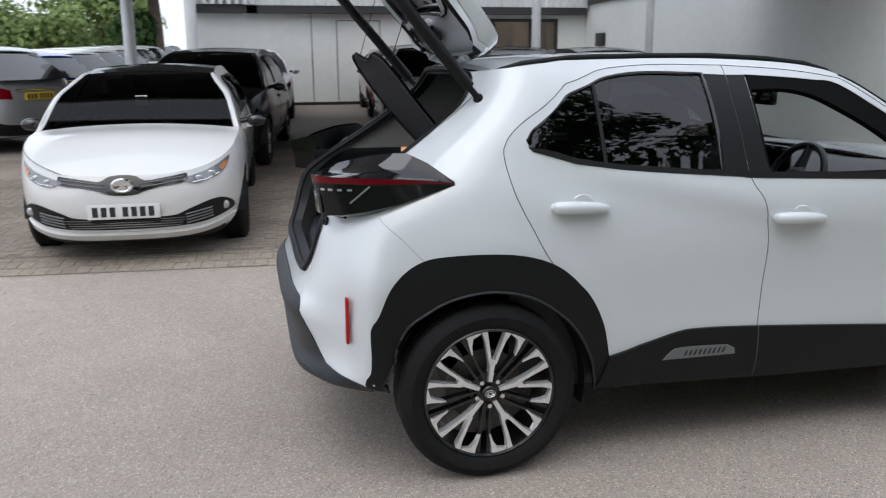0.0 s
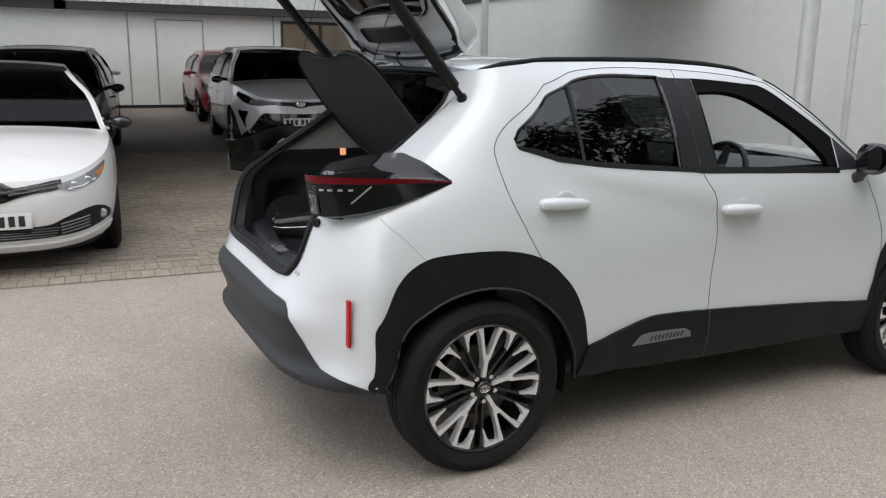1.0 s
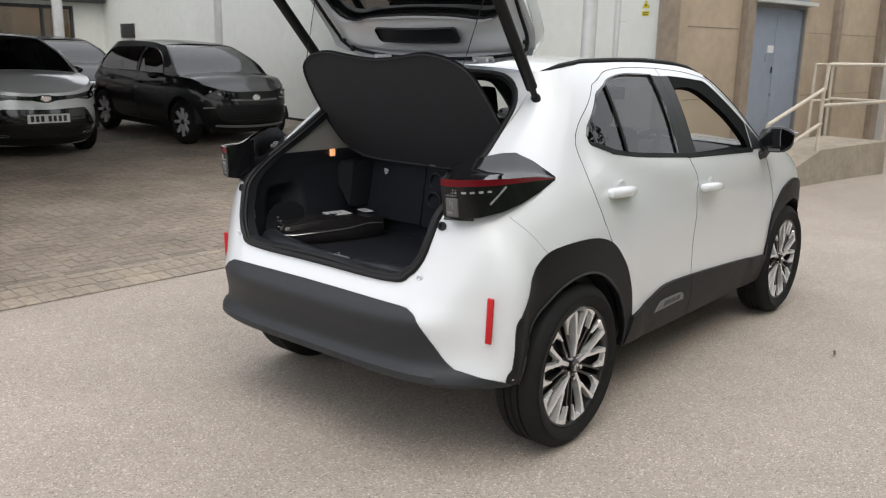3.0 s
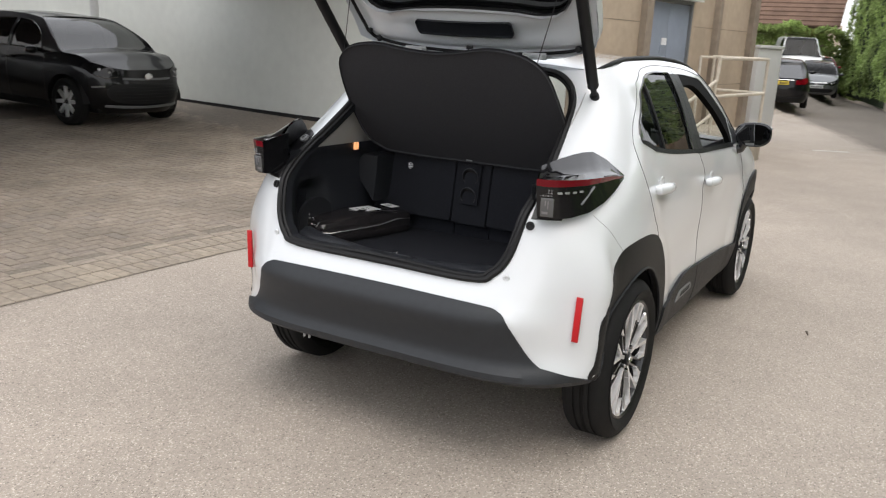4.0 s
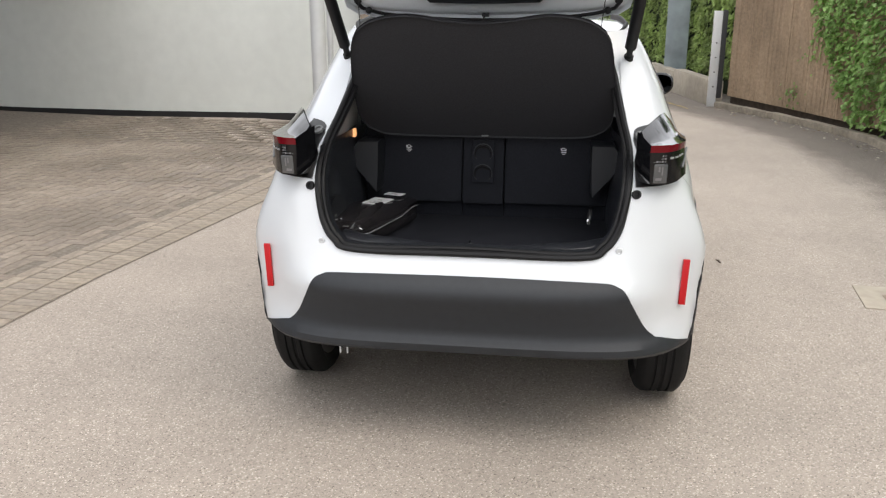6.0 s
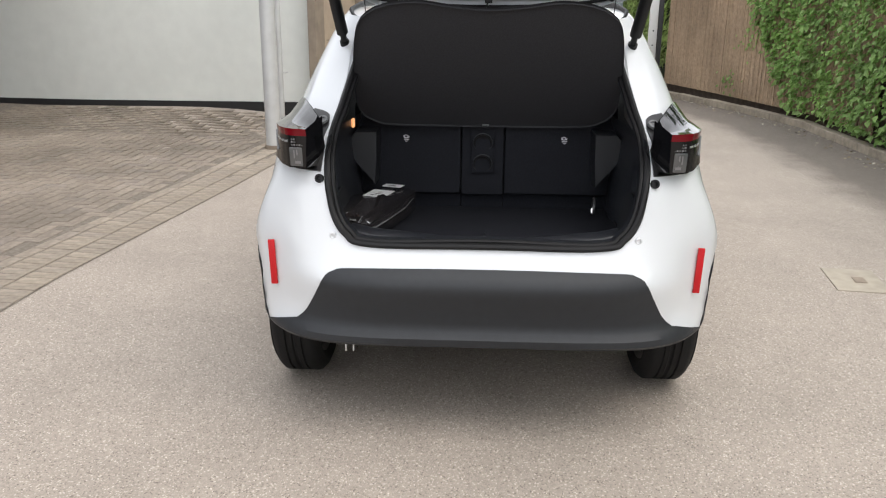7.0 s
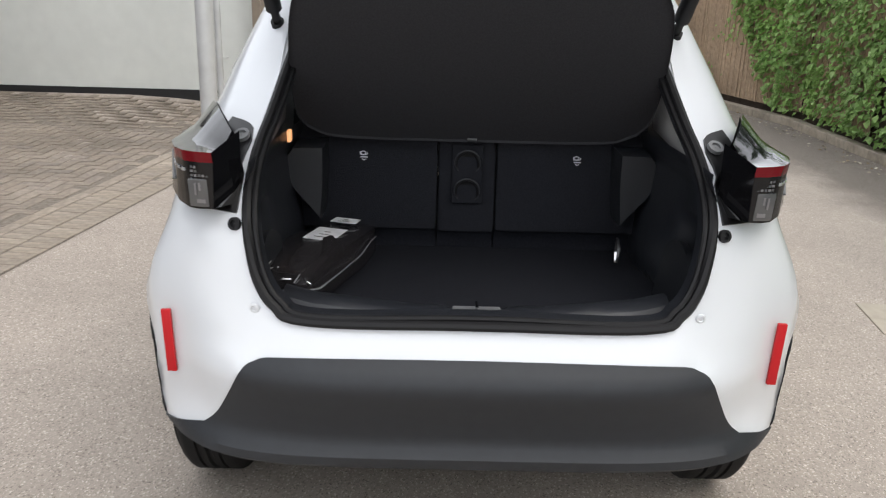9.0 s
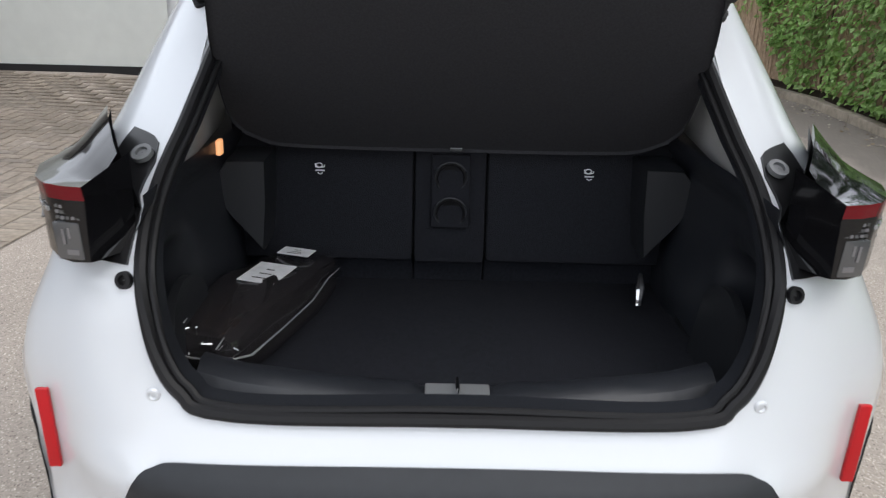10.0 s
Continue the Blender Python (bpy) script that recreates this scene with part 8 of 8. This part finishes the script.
tagged(leaf_mesh("fallen_leaves", verts, faces, pieces("dry_leaves", [(0.35, 0.30, 0.22), (0.16, 0.11, 0.06), (0.5, 0.47, 0.4), (0.22, 0.17, 0.10)])), "dry fallen leaves along the kerb", "leaves", "", "stuff")

post = thing("gate_post", "white painted steel gate post with holes", "post", pose(11.85, -3.02, gz(11.85, -3.0)))
bm = bmesh.new()
add_box(bm, (0, 0, 0.82), (0.10, 0.14, 1.64), bevel=0.008)
part("shaft", bm, M_CLAD, post)
for z in (0.35, 0.6, 0.85, 1.1):
    bm = bmesh.new()
    add_cyl(bm, (-0.052, 0, z), 0.014, 0.006, "x", 10)
    part("bolt_hole", bm, M_INK, post)
bm = bmesh.new()
add_box(bm, (0.0, -0.12, 0.9), (0.07, 0.08, 1.5), bevel=0.004)
part("gate_edge", bm, M_DARKST, post)
LOW = [(11.95, -3.02), (18.0, -2.5), (27.0, -1.5), (54.0, 1.5)]
low = structure(new("low_wall"), "weathered low concrete retaining wall below the hedge", "wall")
for a, b in zip(LOW, LOW[1:]):
    n = max(2, int(math.dist(a, b) / 2.4))
    for k in range(n):
        p, q = [Vector((a[0] + (b[0] - a[0]) * t, a[1] + (b[1] - a[1]) * t)) for t in (k / n, (k + 1) / n)]
        c = (p + q) / 2
        bm = bmesh.new()
        add_box(bm, (c.x, c.y - 0.1, gz(c.x, c.y) + 0.16), ((q - p).length - 0.012, 0.22, 0.62), math.degrees(math.atan2(q.y - p.y, q.x - p.x)), 0.015)
        part("wall_block", bm, M_CONC, low)


def hedge(name, pts, h0, h1, depth, count, material, size, label, rise=0.0):
    verts, faces = [], []
    L = sum(math.dist(a, b) for a, b in zip(pts, pts[1:]))
    for _ in range(count):
        s = L * rng.random() ** 1.15
        p, a = poly_at(pts, s)
        top = h1 + rise * s
        z = h0 + (top - h0) * rng.random()
        out = Vector((-math.sin(a), math.cos(a), 0))
        lump = 0.30 * noise.noise(Vector((s * 0.8, z * 0.8, 7))) + 0.12 * noise.noise(Vector((s * 3, z * 3, 2)))
        if rng.random() < 0.25:
            z = top + 0.4 * noise.noise(Vector((s * 0.9, 0, 5))) + 0.2 * rng.random()
            d = -rng.random() * depth
        else:
            d = lump - 0.12 * rng.random()
        add_leaf(verts, faces, Vector((p.x, p.y, z + gz(p.x, p.y))) + out * d, out * rng.uniform(0.3, 1) + Vector((rng.uniform(-0.6, 0.6), 0, rng.uniform(0, 0.9))), size * rng.uniform(0.8, 1.7), rng.uniform(0, 6.28), 0.15, 0.22)
    o = leaf_mesh(name, verts, faces, material)
    return tagged(o, label, "hedge", "", "stuff")


HP = [(11.95, -3.64), (18.0, -3.12), (27.0, -1.95), (47.0, 2.2)]
hedge("hedge", HP, 0.42, 4.7, 1.2, 38000, M_HEDGE, 0.14, "tall dense green hedge above the low wall", 0.05)
# dark sheets behind the leaves stand for the shaded depth of the hedges
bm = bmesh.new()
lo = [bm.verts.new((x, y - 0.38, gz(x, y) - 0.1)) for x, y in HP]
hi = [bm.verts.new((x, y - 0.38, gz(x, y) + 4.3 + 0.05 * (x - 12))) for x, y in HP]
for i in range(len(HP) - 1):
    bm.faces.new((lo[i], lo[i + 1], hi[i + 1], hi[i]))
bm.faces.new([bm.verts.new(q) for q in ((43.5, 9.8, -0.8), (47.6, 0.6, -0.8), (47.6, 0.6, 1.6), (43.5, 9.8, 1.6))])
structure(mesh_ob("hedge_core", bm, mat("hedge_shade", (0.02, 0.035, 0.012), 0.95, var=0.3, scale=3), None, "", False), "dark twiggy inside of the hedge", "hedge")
sheet = thing("metal_sheet", "pale weathered metal sheet standing in the hedge", "sheet", pose(16.4, -2.95, gz(15, -3.0), 0, 0, 72))
bm = bmesh.new()
add_box(bm, (0, 0, 2.0), (0.5, 0.03, 4.2), bevel=0.004)
part("panel", bm, mat("pale_sheet", (0.27, 0.32, 0.34), 0.5, var=0.3, scale=2), sheet)


def tree(name, x, y, h, r, count, material, label, size=0.2, trunk=0.16, low=0.35):
    t = thing(name, label, "tree", pose(x, y, gz(x, y)))
    bm = bmesh.new()
    add_tube(bm, [(0, 0, -0.1), (0.05, 0.02, h * 0.2), (-0.05, 0.05, h * 0.45), (0.02, 0, h * 0.75)], [trunk, trunk * 0.8, trunk * 0.6, trunk * 0.2], 10)
    part("trunk", bm, M_BARK, t)
    clumps = []
    for k in range(9):
        a = k * 2.4 + rng.uniform(-0.3, 0.3)
        z0 = h * rng.uniform(0.28, 0.6)
        e = Vector((math.cos(a) * r * rng.uniform(0.45, 0.85), math.sin(a) * r * rng.uniform(0.45, 0.85), z0 + h * rng.uniform(0.08, 0.32)))
        bm = bmesh.new()
        add_tube(bm, [(0, 0, z0), tuple(Vector((0, 0, z0)).lerp(e, 0.5) + Vector((0, 0, 0.15))), tuple(e)], [trunk * 0.45, trunk * 0.28, trunk * 0.08], 7)
        part("limb", bm, M_BARK, t)
        clumps.append((e, r * rng.uniform(0.28, 0.45)))
    for _ in range(16):
        a, q, zz = rng.uniform(0, 6.28), r * rng.random() ** 0.5 * 0.85, h * rng.uniform(low, 0.95)
        k = 1 - ((zz / h - 0.6) / 0.5) ** 2
        clumps.append((Vector((math.cos(a) * q * k, math.sin(a) * q * k, zz)), r * rng.uniform(0.22, 0.40)))
    verts, faces = [], []
    for _ in range(count):
        c, q = rng.choice(clumps)
        d = Vector((rng.gauss(0, 1), rng.gauss(0, 1), rng.gauss(0, 0.8))).normalized() * q * rng.random() ** 0.35
        add_leaf(verts, faces, c + d, d + Vector((rng.uniform(-0.5, 0.5), rng.uniform(-0.5, 0.5), rng.uniform(0, 0.8))), size * rng.uniform(0.6, 1.3), rng.uniform(0, 6.28))
    leaf_mesh("crown", verts, faces, material, t)
    return t


tree("broadleaf_tree", -4.0, 30.0, 9.5, 2.6, 12000, M_TREE, "large dark green broadleaf tree beyond the car park", 0.30, 0.3, 0.2)
tree("broadleaf_tree", 2.2, 33.0, 10.0, 4.3, 5000, M_TREE, "large dark green broadleaf tree behind the building", 0.30, 0.3, 0.2)
tree("pale_tree", -10.8, 40.0, 3.1, 2.8, 5000, M_TREEL, "pale green bushy tree at the edge of the car park", 0.28, 0.2, 0.12)
tree("pale_tree", -8.0, 44.0, 4.6, 3.2, 4000, M_TREEL, "pale green bushy tree at the edge of the car park", 0.28, 0.2, 0.12)
tree("broadleaf_tree", -17.0, 46.0, 3.6, 4.0, 4000, M_TREEL, "pale green bushy tree at the edge of the car park", 0.28, 0.2, 0.12)
tree("roadside_tree", -1.2, -12.5, 12.5, 3.8, 7000, M_TREE, "dark green tree standing behind the ivy fence", 0.26, 0.2, 0.25)
tree("roadside_tree", 4.8, -12.5, 13.5, 4.4, 9000, M_TREE, "dark green tree standing behind the ivy fence", 0.26, 0.2, 0.25)
tree("roadside_tree", 11.5, -11.0, 12.5, 4.0, 7000, M_TREE, "dark green tree standing behind the fence", 0.26, 0.2, 0.25)
hedge("far_hedge", [(43.0, 9.5), (47.0, 0.4)], 0.0, 2.55, 1.0, 5000, M_HEDGE, 0.28, "clipped green hedge across the end of the lane")
# house beyond the lane
house = thing("brick_house", "house with beige wall and brown tiled roof", "house", pose(50.6, 11.1, -1.35))
bm = bmesh.new()
add_box(bm, (0, 0, 2.2), (8.0, 16.0, 5.0))
part("wall", bm, M_BEIGE, house, "", False)
bm = bmesh.new()
add_box(bm, (-2.2, 0, 6.22), (5.9, 17.0, 0.10), rot=Matrix.Rotation(-math.atan2(0.24, 0.29), 3, "Y"))
roof_h = part("roof", bm, M_ROOF, house, "", False)
for k in range(16):
    bm = bmesh.new()
    x0, x1 = -4.6 + k * 0.29, -4.6 + (k + 1) * 0.29 + 0.04
    z0, z1 = 4.4 + k * 0.24, 4.4 + (k + 1) * 0.24
    v = [bm.verts.new(q) for q in ((x0, -8.6, z0 + 0.06), (x0, 8.6, z0 + 0.06), (x1, 8.6, z1 + 0.02), (x1, -8.6, z1 + 0.02), (x0, -8.6, z0 - 0.02), (x0, 8.6, z0 - 0.02))]
    bm.faces.new((v[0], v[3], v[2], v[1]))
    bm.faces.new((v[0], v[1], v[5], v[4]))
    part("tile_course", bm, M_ROOF, roof_h, "", False)
for y in (-3.0, 1.5, 5.0):
    bm = bmesh.new()
    add_box(bm, (-4.02, y, 3.3), (0.08, 1.2, 1.1))
    part("window", bm, M_GLOSSB, house, "", False)

# ---- more parked cars ----
parked_car("silver_hatchback", "silver hatchback seen from behind with yellow plate", COUPE_S, M_SILV, facing(COUPE_S, -7.35, 12.9, 142), M_SILV, 5, 0.33, nose_plain, tail_plain)
parked_car("blue_hatchback", "blue hatchback seen from behind beside a silver one", HATCH_S, mat("bright_blue_paint", (0.02, 0.05, 0.35), 0.3, coat=1.0), facing(HATCH_S, -7.3, 15.6, 142), None, 5, 0.315, nose_plain, tail_plain)
parked_car("white_hatchback", "white hatchback in a far row of cars", HATCH_S, M_PEARL, facing(HATCH_S, -7.3, 18.5, 142), None, 5, 0.315, nose_plain, tail_plain)
far = parked_car("white_hatchback", "white hatchback in a far row of cars", HATCH_S, M_PEARL, facing(HATCH_S, -7.3, 21.4, 142), None, 5, 0.315, nose_plain, tail_plain)
for k in range(1, 6):
    copy_thing(far, facing(HATCH_S, -7.3 + 0.1 * k, 21.4 + 2.9 * k, 142))
parked_car("black_saloon", "black saloon seen from behind with yellow plate", SALOON_S, M_BLACKP, facing(SALOON_S, 29.3, 2.75, 8), None, 5, 0.32, nose_plain, tail_plain)
parked_car("grey_hatchback", "dark grey hatchback facing down the lane", HATCH_S, mat("grey_paint", (0.10, 0.105, 0.11), 0.3, 0.4, coat=1.0), facing(HATCH_S, 35.6, 2.15, 187), None, 5, 0.315, nose_plain, tail_plain)
parked_car("red_hatchback", "dark red hatchback at the end of the lane", HATCH_S, M_REDP, facing(HATCH_S, 41.5, 2.75, 187), None, 5, 0.315, nose_plain, tail_plain)
VAN_S = dict(wb=3.1, fo=0.90, ro=1.0, hw=0.97, h=2.15, cowl=1.25, hood=1.0, belt=1.25, screen=0.75, nf=3.0, tail=0.05)
parked_car("white_van", "white panel van parked behind a black saloon", VAN_S, M_PEARL, facing(VAN_S, 38.8, 3.15, 196), None, 5, 0.34, nose_plain, tail_plain, panel_sides=True)
# ---- block paving of the parking bays ----
def edge_y(x):
    """Line where the asphalt meets the block paving."""
    return 2.51 - 0.07 * (x - 0.3) - 0.06 * max(0.0, x - 1.0)


bed = bmesh.new()
xs = [-9 + 0.5 * k for k in range(36)]
ysn = [0.0, 0.35, 0.6, 0.95, 2, 4, 8, 12, 16]
bv = [[bed.verts.new((x, edge_y(x) + d, gz(x, edge_y(x) + d) + 0.0025)) for d in ysn] for x in xs]
for i in range(len(xs) - 1):
    for j in range(len(ysn) - 1):
        bed.faces.new((bv[i][j], bv[i + 1][j], bv[i + 1][j + 1], bv[i][j + 1]))
pave = structure(mesh_ob("pavement", bed, M_BED, None, "", False), "brown block paving in herringbone pattern", "paving")
BL, BW, GAP = 0.20, 0.10, 0.006


def block_mesh():
    bm = bmesh.new()
    a, b, c = BL / 2 - GAP / 2, BW / 2 - GAP / 2, 0.004
    top = [bm.verts.new((x * (a - c), y * (b - c), 0.005)) for x, y in ((-1, -1), (1, -1), (1, 1), (-1, 1))]
    mid = [bm.verts.new((x * a, y * b, 0.003)) for x, y in ((-1, -1), (1, -1), (1, 1), (-1, 1))]
    low = [bm.verts.new((x * a, y * b, -0.01)) for x, y in ((-1, -1), (1, -1), (1, 1), (-1, 1))]
    bm.faces.new(top)
    for p, q in ((top, mid), (mid, low)):
        for k in range(4):
            bm.faces.new((q[k], q[(k + 1) % 4], p[(k + 1) % 4], p[k]))
    return bm


bm = block_mesh()
block = bpy.data.meshes.new("brick")
bm.to_mesh(block)
bm.free()
block.materials.append(M_BRICK1)
block_pale = block.copy()
block_pale.materials[0] = M_BRICK2
proto = ([tuple(v.co) for v in block.vertices], [tuple(p.vertices) for p in block.polygons])
rb = random.Random(9)
spots = []
ang0 = math.atan(-0.065)
# two courses laid on end along the line, one laid lengthwise, then herringbone
edging = []
for row in range(2):
    s = -9.0 + (0.05 if row else 0.0)
    while s < 7.0:
        sl = (edge_y(s + 0.05) - edge_y(s - 0.05)) / 0.1
        edging.append((s, edge_y(s) + 0.11 + row * BL, math.atan(sl) + math.pi / 2))
        s += BW
s = -9.0
while s < 7.0:
    sl = (edge_y(s + 0.05) - edge_y(s - 0.05)) / 0.1
    edging.append((s, edge_y(s) + 0.01 + 2 * BL + BW / 2, math.atan(sl)))
    s += BL
for i in range(-70, 75):
    for j in range(-10, 120):
        # herringbone: pairs of a lying and a standing block stepping diagonally
        for kind in (0, 1):
            u = (i * 1.0) * BW * 1 + j * BW
            v = -(i * 1.0) * BW + j * BW * 1
            u, v = i * 2 * BW + j * BW, -i * 2 * BW + j * BW
            if kind == 0:
                cu, cv, an = u + BL / 2, v + BW / 2, 0.0
            else:
                cu, cv, an = u + BL + BW / 2, v + BL / 2 - BW * 0 , math.pi / 2
                cu, cv = u + BL + BW / 2 - BL, v + BW + BL / 2
            x = -1.0 + cu * math.cos(ang0) - cv * math.sin(ang0)
            y = 2.78 + cu * math.sin(ang0) + cv * math.cos(ang0)
            if -8.5 < x < 7.0 and y < 9.5 and y - edge_y(x) > 0.575 and x < 6.75 + (y - 2.1) * 0.096 - 0.1:
                spots.append((x, y, ang0 + an))
pale = {(round(q[0], 4), round(q[1], 4)) for q in edging}
spots += edging
near = [q for q in spots if 0.2 < q[0] < 4.2 and q[1] < edge_y(q[0]) + 0.72]
near = sorted(near, key=lambda q: q[1] - edge_y(q[0]))[:290]
nearset = {(round(q[0], 4), round(q[1], 4)) for q in near}
field_v, field_f, edge_v, edge_f = [], [], [], []
for x, y, a in spots:
    dz = gz(x, y) + 0.001 + rb.uniform(-0.001, 0.001)
    tl = (rb.uniform(-0.008, 0.008), rb.uniform(-0.008, 0.008))
    if (round(x, 4), round(y, 4)) in nearset:
        o = new("brick", block_pale if (round(x, 4), round(y, 4)) in pale else block)
        o.parent = pave
        o.matrix_local = pose(x, y, dz, math.degrees(tl[0]), math.degrees(tl[1]), math.degrees(a))
        continue
    verts, faces = (edge_v, edge_f) if (round(x, 4), round(y, 4)) in pale else (field_v, field_f)
    c, s = math.cos(a), math.sin(a)
    b = len(verts)
    verts += [(x + p[0] * c - p[1] * s, y + p[0] * s + p[1] * c, dz + p[2] + p[0] * tl[0] + p[1] * tl[1]) for p in proto[0]]
    faces += [tuple(b + k for k in f) for f in proto[1]]
for verts, faces, m in ((field_v, field_f, M_BRICK), (edge_v, edge_f, M_BRICK3)):
    me = bpy.data.meshes.new("paving_blocks")
    me.from_pydata(verts, [], faces)
    me.materials.append(m)
    rest = new("paving_blocks", me)
    rest.parent = pave
    rest["kind"] = "stuff"
